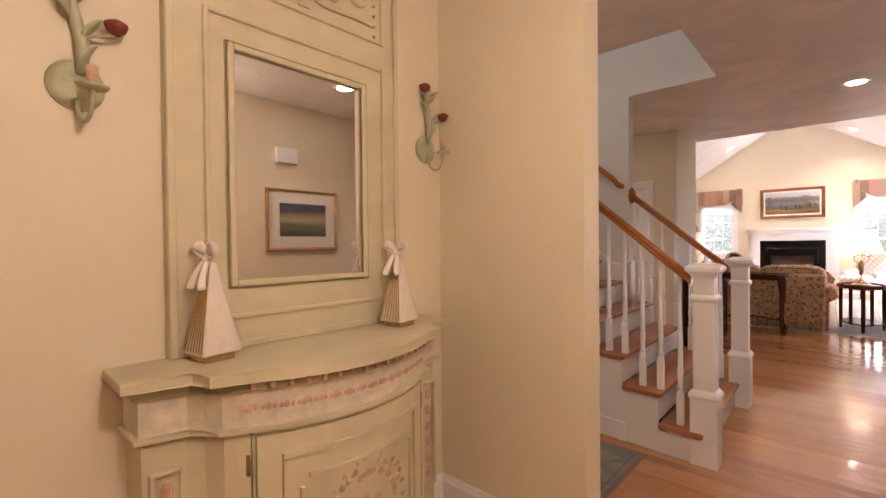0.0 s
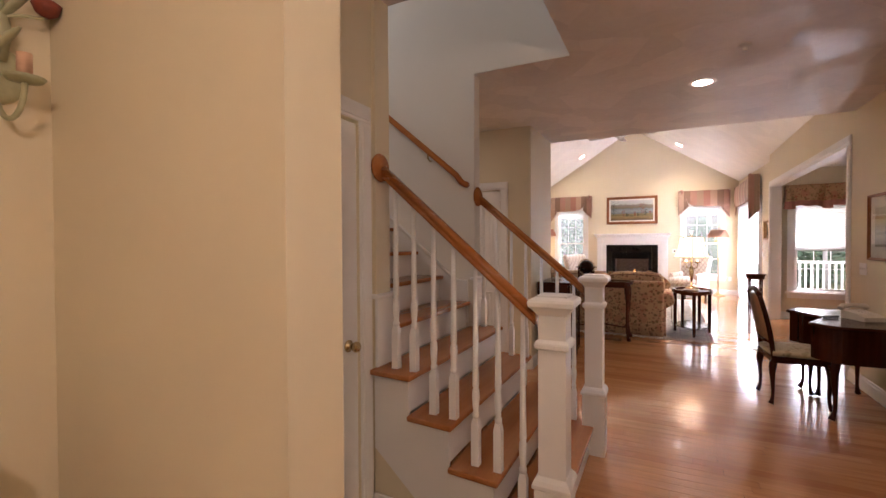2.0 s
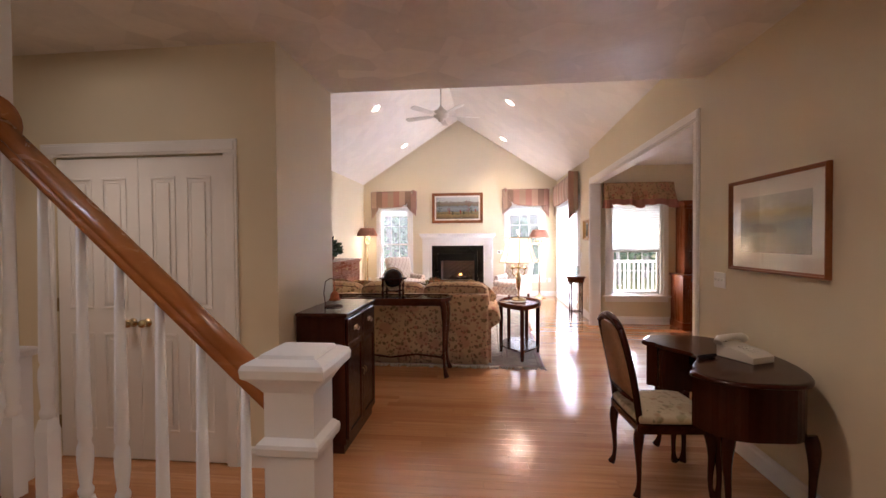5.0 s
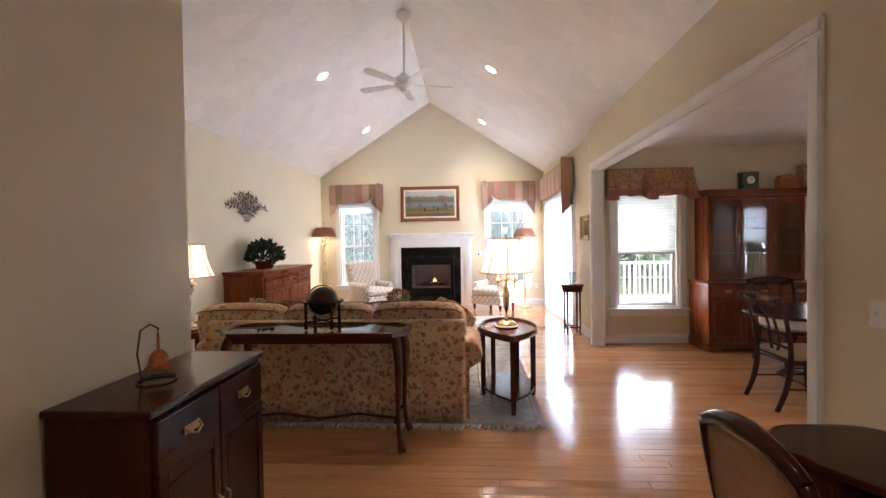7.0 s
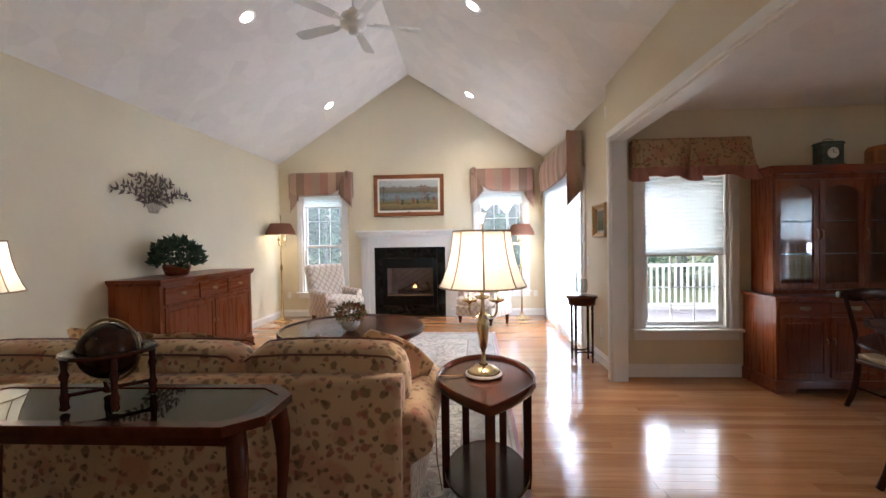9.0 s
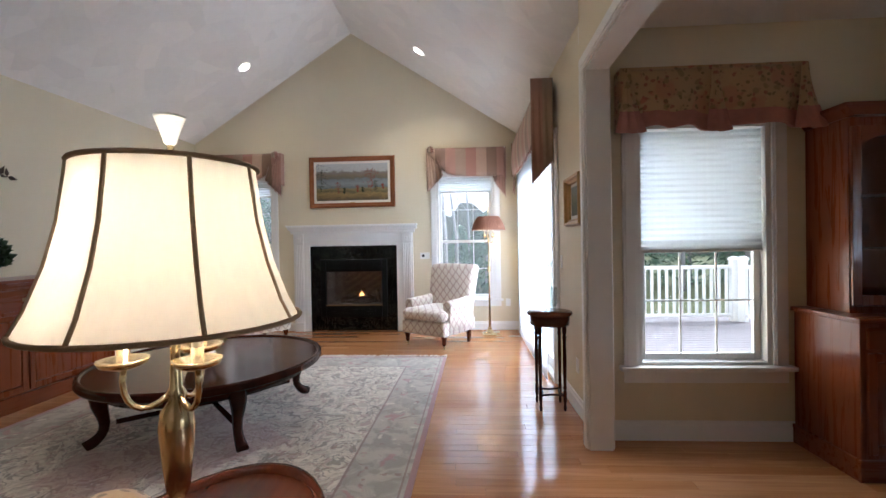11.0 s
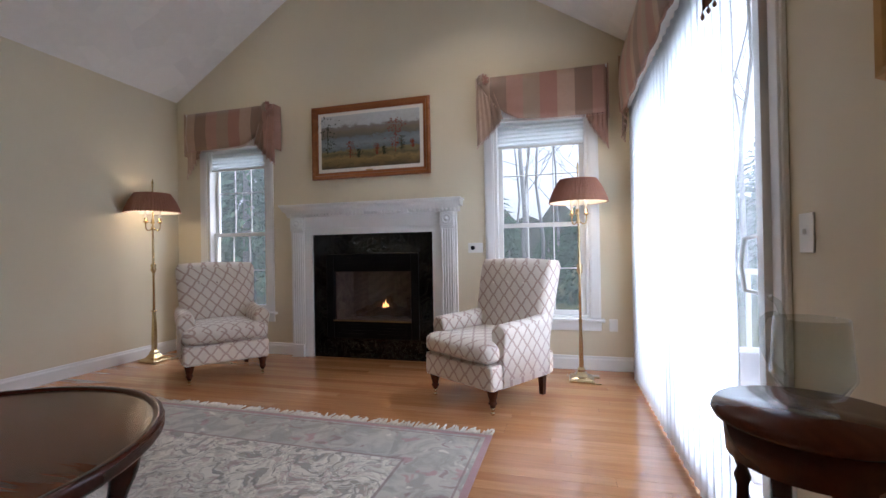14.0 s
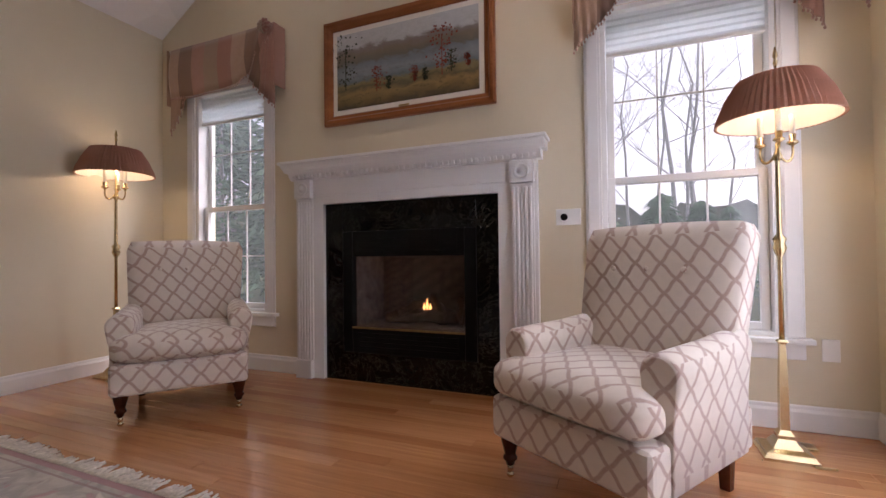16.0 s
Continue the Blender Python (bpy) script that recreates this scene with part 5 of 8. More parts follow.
# ---- ceiling fixtures ----
BULB = glow("can_light_glow", (1.0, 0.90, 0.74), 14.0)
# the last can, at (0.8, 1.3), is unseen, added to fill the entry
CANS = ((-1.55, 10.1, -1), (0.86, 10.13, 1), (-1.6, 13.05, -1), (0.84, 12.95, 1), (0.725, 4.34, 0), (-2.0, 4.2, 0), (0.8, 1.3, 0))
slope = math.degrees(math.atan(k))
for x, y, s in CANS:
    z = CZ if s == 0 else RZ - abs(x - RX) * k
    m = pose(x, y, z - 0.001, 180, (slope * s if s else 0), 0)
    c = thing("recessed_light", m, "white recessed ceiling light, lit", "ceiling light", "recessed ceiling lights")
    part("trim_ring", lathe([(0.072, 0.0), (0.10, 0.0), (0.10, 0.004), (0.092, 0.009), (0.078, 0.006), (0.072, 0.003)], 24), WHITE, c)
    part("lens", lathe([(0.0, 0.0008), (0.07, 0.0008), (0.07, 0.003), (0.0, 0.0035)], 24), BULB, c, "glowing warm lens")
sm = thing("sprinkler_head", pose(0.92, 3.68, CZ, 180), "small white ceiling sprinkler cover", "sprinkler")
part("rosette", lathe([(0.042, 0.0005), (0.04, 0.006), (0.02, 0.012), (0.012, 0.03), (0.02, 0.034), (0.0, 0.036)], 18), WHITE, sm)

fan = thing("ceiling_fan", (RX - 0.015, 9.88, 0.04), "white five-blade ceiling fan on a long rod", "ceiling fan")
part("canopy", lathe([(0.10, 4.56), (0.095, 4.52), (0.05, 4.46), (0.02, 4.45)], 20), WHITE, fan)
part("downrod", lathe([(0.014, 3.72), (0.014, 4.47)], 10), WHITE, fan)
part("motor", lathe([(0.02, 3.76), (0.045, 3.74), (0.06, 3.70), (0.12, 3.68), (0.135, 3.64), (0.13, 3.58), (0.09, 3.55), (0.05, 3.54), (0.05, 3.50), (0.0, 3.49)], 24), WHITE, fan)
for i in range(5):
    a = 72 * i + 17
    bm = prism([(0.2, -0.05), (0.62, -0.07), (0.68, -0.05), (0.69, 0.0), (0.68, 0.05), (0.62, 0.07), (0.2, 0.05)], -0.004, 0.004, None, "z")
    b_ = part("blade", bm, WHITE, fan)
    b_.matrix_basis = pose(0, 0, 3.60, 0, 0, a) @ pose(0, 0, 0, 11)
    bm = prism([(0.10, -0.015), (0.25, -0.035), (0.25, 0.035), (0.10, 0.015)], -0.009, -0.004, None, "z")
    ir = part("blade_iron", bm, WHITE, b_)

# leafy metal spray on the wall
LEAF_METAL = plain("tarnished_metal_leaf", (0.15, 0.11, 0.09), 0.4, 0.7, 0.3, 30, 0.1)
la = thing("wall_spray", (XL + 0.004, 10.42, 1.92), "openwork metal leaf spray hanging on the wall", "wall art")
rng = random.Random(5)
leaves = []
for i in range(9):
    t_ = -1 + 2 * i / 8
    tip = Vector((0.03, t_ * 0.60, 0.30 - 0.20 * t_ * t_ + rng.uniform(-0.03, 0.03)))
    pts = bez((0.012, t_ * 0.07, -0.1), (0.03, t_ * 0.1, 0.05), (0.04, t_ * 0.42, 0.24 - 0.08 * t_ * t_), tip, 8)
    part("stem", tube(pts, 0.003, 5), LEAF_METAL, la)
    for j in range(2, 9):
        for sgn in (-1, 1):
            leaves.append((pts[j], rng.uniform(20, 70) * sgn + t_ * -60, rng.uniform(0.065, 0.105)))
leaf_mesh = None
for p, ang, L in leaves:
    if leaf_mesh is None:
        b_ = bmesh.new()
        vs = [b_.verts.new(c) for c in ((0, 0, 0), (0.004, 0.22, 0.35), (0.012, 0.0, 0.4), (0.004, -0.22, 0.35), (0, 0, 1.0))]
        for q in ((0, 1, 2), (0, 2, 3), (1, 4, 2), (2, 4, 3)):
            b_.faces.new([vs[i] for i in q])
        bmesh.ops.solidify(b_, geom=b_.faces[:], thickness=0.02)
        first_leaf = part("leaf", b_, LEAF_METAL, la)
        leaf_mesh = first_leaf.data
        o = first_leaf
    else:
        o = new("leaf", leaf_mesh)
        o.parent = la
    o.matrix_basis = Matrix.LocRotScale(p, Euler((radians(ang), 0, radians(rng.uniform(-20, 20)))), (0.3, L, L))


# ---- living room furniture ----
SOFA_CLOTH = floral("floral_sofa_cloth", (0.56, 0.365, 0.19), (0.38, 0.13, 0.07), (0.17, 0.10, 0.035))
TRELLIS = trellis("trellis_cloth", (0.76, 0.67, 0.57), (0.42, 0.275, 0.215))
PIPING = plain("dark_piping", (0.16, 0.07, 0.05), 0.8)
RUG = rug_mat("oriental_rug", 3.2, 4.9, (0.72, 0.66, 0.56), (0.40, 0.19, 0.19), (0.31, 0.28, 0.235))
FRINGE = plain("rug_fringe", (0.66, 0.60, 0.50), 0.9, var=0.2, scale=60)


def rug(name, m, w, l, mat, label, fringe=True):
    r = thing(name, m, label, "rug")
    bm = bmesh.new()
    n = 24
    rings = []
    for i in range(n + 1):
        y = -l / 2 + l * i / n
        rings.append([(-w / 2, y, 0.001), (w / 2, y, 0.001), (w / 2, y, 0.010), (0, y, 0.0105), (-w / 2, y, 0.010)])
    loft(bm, rings)
    for f_ in bm.faces:
        f_.smooth = False
    part("carpet", bm, mat, r)
    if fringe:
        rg = random.Random(3)
        for s in (-1, 1):
            bm = bmesh.new()
            for i in range(int(w / 0.013)):
                x = -w / 2 + 0.007 + i * 0.013
                L = rg.uniform(0.05, 0.105)
                dx = rg.gauss(0, 0.022)
                tube([(x, s * (l / 2 - 0.003), 0.007), (x + dx * 0.5, s * (l / 2 + L * 0.5), 0.0065), (x + dx, s * (l / 2 + L), 0.005)], [0.008, 0.007, 0.005], 5, bm)
            tagged(part("fringe", bm, FRINGE, r, "knotted cream fringe"), kind="stuff")
    return r


rug("area_rug", pose(-0.46, 9.83, 0, 0, 0, -1.0), 3.2, 4.9, RUG, "faded rose and cream oriental rug with fringe")

# sofa, its back to the hall
SX = -0.63
sofa = thing("sofa", (SX, 7.40, 0), "floral upholstered three-seat sofa with skirt", "sofa")
W2 = 1.09
bm = bmesh.new()
n = 60
rings = []
for i in range(n + 1):
    u = i / n
    x = -W2 + 2 * W2 * u
    pleat = 0.012 if min(abs(x - q) for q in (-0.66, 0.0, 0.66, -W2, W2)) < 0.03 else 0.0
    wv = 0.005 * math.sin(x * 21)
    rings.append([(x, pleat + wv - 0.006, 0.015), (x, pleat * 0.6, 0.22), (x, 0.0, 0.24), (x, 0.03, 0.80), (x, 0.05, 0.825), (x, 0.13, 0.83), (x, 0.17, 0.80), (x, 0.17, 0.3), (x, 0.17, 0.015)])
loft(bm, rings)
part("back", bm, SOFA_CLOTH, sofa)
part("seat_base", cube((-W2 + 0.02, 0.171, 0.02), (W2 - 0.02, 0.92, 0.31), 0.02, 2), SOFA_CLOTH, sofa)
for s in (-1, 1):
    bm = bmesh.new()
    prof = []
    for i in range(17):
        a = -0.35 + (math.pi + 0.9) * i / 16
        prof.append((s * (W2 + 0.02 + 0.125 * math.cos(a)), 0.55 + 0.125 * math.sin(a)))
    prof += [(s * (W2 - 0.11), 0.42), (s * (W2 - 0.11), 0.02), (s * (W2 + 0.03), 0.02), (s * (W2 + 0.035), 0.44)]
    ys = (0.06, 0.10, 0.5, 0.88, 0.93)
    sc = (0.93, 1, 1, 1, 0.94)
    rings = [[(s * W2 + (x - s * W2) * c_, y, 0.3 + (z - 0.3) * c_ if z > 0.1 else z) for x, z in prof] for y, c_ in zip(ys, sc)]
    loft(bm, rings)
    bmesh.ops.recalc_face_normals(bm, faces=bm.faces)
    part("rolled_arm", bm, SOFA_CLOTH, sofa)
    part("arm_skirt", cube((s * (W2 + 0.022), 0.05, 0.015), (s * (W2 + 0.034), 0.93, 0.25), 0.004), SOFA_CLOTH, sofa)
for x in (-0.87, -0.09, 0.69):
    part("seat_cushion", cushion((max(x - 0.385, -0.97), 0.33, 0.315), (min(x + 0.385, 0.97), 0.95, 0.475), 0.025), SOFA_CLOTH, sofa)
    bm = cushion((-0.388, -0.10, -0.20), (0.388, 0.12, 0.235), 0.028, 8)
    turn(bm, pose(x, 0.27, 0.70, 12))
    c_ = part("back_cushion", bm, SOFA_CLOTH, sofa)
    for yy, z_ in ((0.13, 0.912), (0.335, 0.945)):
        part("welt", tube([(x - 0.365, yy + 0.008, z_ - 0.03), (x - 0.33, yy, z_ - 0.006), (x - 0.15, yy - 0.004, z_ + 0.006), (x + 0.15, yy - 0.004, z_ + 0.006), (x + 0.33, yy, z_ - 0.006), (x + 0.365, yy + 0.008, z_ - 0.03)], 0.0055, 6), PIPING, c_)
for x, y, z, rz, tilt in ((-0.86, 8.02, 0.72, 18, 28), (-1.42, 8.05, 0.73, -20, 26), (0.02, 8.0, 0.68, -14, 30), (0.27, 7.98, 0.70, 10, 24), (-1.15, 8.06, 0.72, 5, 28)):
    bm = bmesh.new()
    cushion((-0.21, -0.055, -0.21), (0.21, 0.055, 0.21), 0.05, 5, bm)
    for v in bm.verts:
        e = max(abs(v.co.x), abs(v.co.z)) / 0.21
        v.co.y *= 1.0 - 0.75 * min(1, e) ** 4
        if abs(v.co.x) > 0.15 and abs(v.co.z) > 0.15:
            v.co.x *= 1.08
            v.co.z *= 1.08
    p_ = tagged(part("throw_pillow", bm, SOFA_CLOTH), "square floral throw pillow leaning on the sofa back", "pillow", "pillows on the sofa")
    p_.matrix_world = pose(x, y - 0.02, z, tilt, 0, rz) @ pose(0, 0, 0, 0, 35 if x > -0.2 else 12, 0)


# sofa table with a glass top
def cab_leg(bm, x, y, h, dx, dy, r=0.022, out=0.05):
    """Cabriole leg bowing outwards by (dx, dy), ending in a small pad foot."""
    pts = bez((x, y, h), (x + dx * out * 1.3, y + dy * out * 1.3, h * 0.72), (x - dx * out * 0.7, y - dy * out * 0.7, h * 0.25), (x + dx * out * 0.9, y + dy * out * 0.9, 0.012), 12)
    rad = [r * f for f in (1.35, 1.5, 1.45, 1.25, 1.05, 0.9, 0.8, 0.72, 0.66, 0.62, 0.66, 0.85, 1.15)]
    tube(pts, rad, 10, bm)
    return bm


st = thing("sofa_table", (-0.635, 7.095, 0), "narrow mahogany sofa table with inset glass top", "table")
hw, hd, ch_ = 0.695, 0.215, 0.10
octo = [(-hw + ch_, -hd), (hw - ch_, -hd), (hw, -hd + ch_), (hw, hd - ch_), (hw - ch_, hd), (-hw + ch_, hd), (-hw, hd - ch_), (-hw, -hd + ch_)]
ring_o = bmesh.new()
inn = [(x * (1 - 0.045 / hw), y * (1 - 0.045 / hd)) for x, y in octo]
loft(ring_o, [[(*p, 0.815) for p in octo], [(*p, 0.845) for p in octo], [(*p, 0.85) for p in [(a * 0.995, b * 0.99) for a, b in octo]], [(*p, 0.85) for p in inn], [(*p, 0.815) for p in inn]], False)
for f_ in ring_o.faces:
    f_.smooth = False
part("top_frame", ring_o, MAHOG, st)
g = part("glass_top", prism([(a * 0.998, b * 0.998) for a, b in inn], 0.836, 0.846, None, "z"), SHELF_GLASS, st, "greenish inset glass")
g.visible_shadow = False
# closed black sheet under the whole glass, makes it look dark
part("glass_backing", prism([(a * 0.99, b * 0.99) for a, b in inn], 0.822, 0.828, None, "z"), BLACK, st)
for sx in (-1, 1):
    for sy in (-1, 1):
        part("leg", cab_leg(bmesh.new(), sx * (hw - 0.09), sy * (hd - 0.07), 0.815, sx, sy * (1.5 if sy < 0 else 0.7), 0.024, 0.055), MAHOG, st)
for sy in (-1, 1):
    part("apron", cube((-hw + 0.1, sy * (hd - 0.055) - 0.01, 0.765), (hw - 0.1, sy * (hd - 0.055) + 0.01, 0.815), 0.003), MAHOG, st)
part("stretcher", tube([(-hw + 0.12, 0, 0.17), (-0.3, 0, 0.20), (0, 0, 0.16), (0.3, 0, 0.20), (hw - 0.12, 0, 0.17)], 0.011, 8), MAHOG, st)
for sx in (-1, 1):
    part("end_stretcher", tube([(sx * (hw - 0.1), -hd + 0.06, 0.2), (sx * (hw - 0.125), 0, 0.17), (sx * (hw - 0.1), hd - 0.06, 0.2)], 0.011, 8), MAHOG, st)

# small globe in a stand
GLOBE = plain("dark_globe_print", (0.03, 0.010, 0.005), 0.15, var=0.7, scale=9, bump=0.02, coat=0.2)
gl = thing("desk_globe", Matrix.Translation((-0.60, 7.10, 0.851)) @ Matrix.Scale(1.2, 4), "small antique-style globe in a dark turned stand", "globe")
bm = bmesh.new()
bmesh.ops.create_uvsphere(bm, u_segments=24, v_segments=14, radius=0.088, matrix=Matrix.Translation((0, 0, 0.165)))
for f_ in bm.faces:
    f_.smooth = True
part("sphere", bm, GLOBE, gl)
bm = bmesh.new()
rings = [[(r * math.cos(a), r * math.sin(a), z) for r, z in ((0.094, 0.160), (0.128, 0.160), (0.128, 0.170), (0.094, 0.170))] for a in [2 * math.pi * i / 28 for i in range(29)]]
loft(bm, rings, False)
part("horizon_ring", bm, CHERRY, gl)
bm = tube([(0.098 * math.cos(a), 0, 0.165 + 0.098 * math.sin(a)) for a in [2 * math.pi * i / 28 for i in range(29)]], 0.005, 6)
part("meridian", bm, OLD_BRASS, gl)
for a in (45, 135, 225, 315):
    x, y = 0.112 * math.cos(radians(a)), 0.112 * math.sin(radians(a))
    part("leg", lathe([(0.006, 0.0), (0.014, 0.006), (0.010, 0.02), (0.014, 0.04), (0.009, 0.055), (0.009, 0.09), (0.014, 0.105), (0.009, 0.12), (0.012, 0.16)], 8, None, (x, y, 0)), CHERRY, gl)
for a in (45, 135):
    x, y = 0.112 * math.cos(radians(a)), 0.112 * math.sin(radians(a))
    part("stretcher", tube([(x, y, 0.045), (-x, -y, 0.045)], 0.006, 6), CHERRY, gl)


# teardrop end tables with lamps
def tear(w, l, n=40, grow=1.0):
    pts = []
    for i in range(n):
        a = 2 * math.pi * i / n
        c_, s_ = math.cos(a), math.sin(a)
        y = s_ * l / 2
        half = w / 2 * math.cos(math.asin(max(-1, min(1, s_)))) if s_ >= 0 else w / 2 * (1 - (-s_) ** 1.7)
        pts.append(((1 if c_ >= 0 else -1) * half * grow, y * grow))
    return pts


def end_table(m, label):
    t_ = thing("end_table", m, label, "end table", "end tables beside the sofa")
    P = tear(0.56, 0.92)
    bm = bmesh.new()
    inn_ = [(x * 0.93, y * 0.945) for x, y in P]
    loft(bm, [[(x * 0.97, y * 0.97, 0.615) for x, y in P], [(*p, 0.63) for p in P], [(*p, 0.665) for p in P], [(x * 0.985, y * 0.99, 0.673) for x, y in P], [(*p, 0.667) for p in inn_], [(*p, 0.65) for p in inn_]], False)
    part("tray_rim", bm, MAHOG, t_)
    part("tabletop", prism([(x * 0.955, y * 0.965) for x, y in P], 0.62, 0.651, None, "z"), MAHOG, t_)
    part("lower_shelf", prism([(x * 0.86, y * 0.88) for x, y in P], 0.10, 0.12, None, "z", 0.003), CHERRY, t_)
    for x, y in ((0.0, -0.41), (0.235, 0.06), (-0.235, 0.06), (0.12, 0.385), (-0.12, 0.385)):
        part("leg", square_turn([(0.016, 0.0), (0.022, 0.08), (0.024, 0.616)], None, (x, y, 0)), CHERRY_V, t_)
    return t_


end_table(pose(0.86, 7.97, 0.0105), "dark mahogany teardrop end table with lower shelf")
end_table(pose(-2.25, 7.95, 0, 0, 0, 0), "dark mahogany teardrop end table with lower shelf")

LAMP_SHADE = sheer("ivory_lamp_silk", (0.90, 0.85, 0.76), 0.6)
PLEAT_SHADE = sheer("rose_pleated_silk", (0.46, 0.24, 0.16), 0.5)
SHADE_IN = plain("shade_lining", (0.78, 0.72, 0.6), 0.8)
CANDLE = plain("ivory_candle_sleeve", (0.75, 0.70, 0.58), 0.5)
BRAID = plain("shade_braid", (0.34, 0.24, 0.14), 0.8)


def table_lamp(m, label):
    L = thing("table_lamp", m, label, "table lamp", "brass table lamps")
    part("base", lathe([(0.10, 0.0), (0.10, 0.012), (0.092, 0.022), (0.096, 0.028), (0.085, 0.045), (0.055, 0.062), (0.03, 0.07)], 24), BRASS, L)
    part("marble_disc", lathe([(0.104, 0.012), (0.106, 0.018), (0.104, 0.024), (0.09, 0.026)], 24), MATBOARD, L)
    part("stem", lathe([(0.028, 0.07), (0.014, 0.085), (0.011, 0.14), (0.014, 0.155), (0.022, 0.17), (0.030, 0.24), (0.035, 0.30), (0.030, 0.335), (0.015, 0.355), (0.02, 0.37), (0.012, 0.385), (0.010, 0.43), (0.007, 0.88)], 16), BRASS, L)
    for i in range(3):
        a = radians(90 + 120 * i)
        c_, s_ = math.cos(a), math.sin(a)
        pts = bez((0.012 * c_, 0.012 * s_, 0.37), (0.06 * c_, 0.06 * s_, 0.32), (0.10 * c_, 0.10 * s_, 0.36), (0.088 * c_, 0.088 * s_, 0.43), 8)
        arm = part("arm", tube(pts, 0.006, 8), BRASS, L)
        part("drip_cup", lathe([(0.006, 0.428), (0.04, 0.44), (0.046, 0.452), (0.042, 0.452), (0.012, 0.442), (0.012, 0.475), (0.0, 0.476)], 14, None, (0.088 * c_, 0.088 * s_, 0)), BRASS, arm)
        part("candle_sleeve", lathe([(0.010, 0.476), (0.010, 0.55), (0.0, 0.551)], 10, None, (0.088 * c_, 0.088 * s_, 0)), CANDLE, arm)
    n = 48
    prof = [(0.245, 0.52), (0.225, 0.56), (0.197, 0.64), (0.178, 0.72), (0.167, 0.80), (0.163, 0.835)]
    bm = bmesh.new()
    rings = [[(r * (1 - 0.018 * (0.5 - 0.5 * math.cos(8 * a))) * math.cos(a), r * (1 - 0.018 * (0.5 - 0.5 * math.cos(8 * a))) * math.sin(a), z) for a in [2 * math.pi * i / n for i in range(n)]] for r, z in prof]
    rings += [[(x * 0.985, y * 0.985, z) for x, y, z in r_] for r_ in rings[::-1]]
    loft(bm, rings, False)
    sh_ = part("shade", bm, LAMP_SHADE, L, "ivory silk bell shade, glowing")
    for i in range(8):
        a = 2 * math.pi * (i + 0.5) / 8 + math.pi / 8
        part("rib", tube([(r * 1.004 * math.cos(a), r * 1.004 * math.sin(a), z) for r, z in prof], 0.004, 6), BRAID, sh_)
    for r, z in ((0.247, 0.52), (0.165, 0.835)):
        part("rim_braid", tube([(r * math.cos(2 * math.pi * i / 32), r * math.sin(2 * math.pi * i / 32), z) for i in range(33)], 0.005, 6), BRAID, sh_)
    part("finial", lathe([(0.006, 0.88), (0.012, 0.885), (0.016, 0.90), (0.028, 0.935), (0.030, 0.94), (0.0, 0.941)], 14), MATBOARD, L)
    part("harp_spider", tube([(-0.163, 0, 0.834), (0, 0, 0.84), (0.163, 0, 0.834)], 0.003, 6), BRASS, L)
    return L


table_lamp((0.85, 8.02, 0.662), "lit brass table lamp with ivory bell shade")
table_lamp((-2.25, 8.0, 0.652), "lit brass table lamp with ivory bell shade")
part_cord = tagged(part("lamp_cord", tube([(0.75, 8.02, 0.667), (0.66, 8.0, 0.67), (0.585, 7.97, 0.684), (0.565, 7.97, 0.6), (0.575, 7.98, 0.2), (0.60, 7.99, 0.016)], 0.0035, 6), BRASS), "thin gold lamp cord hanging from the end table", "cord")


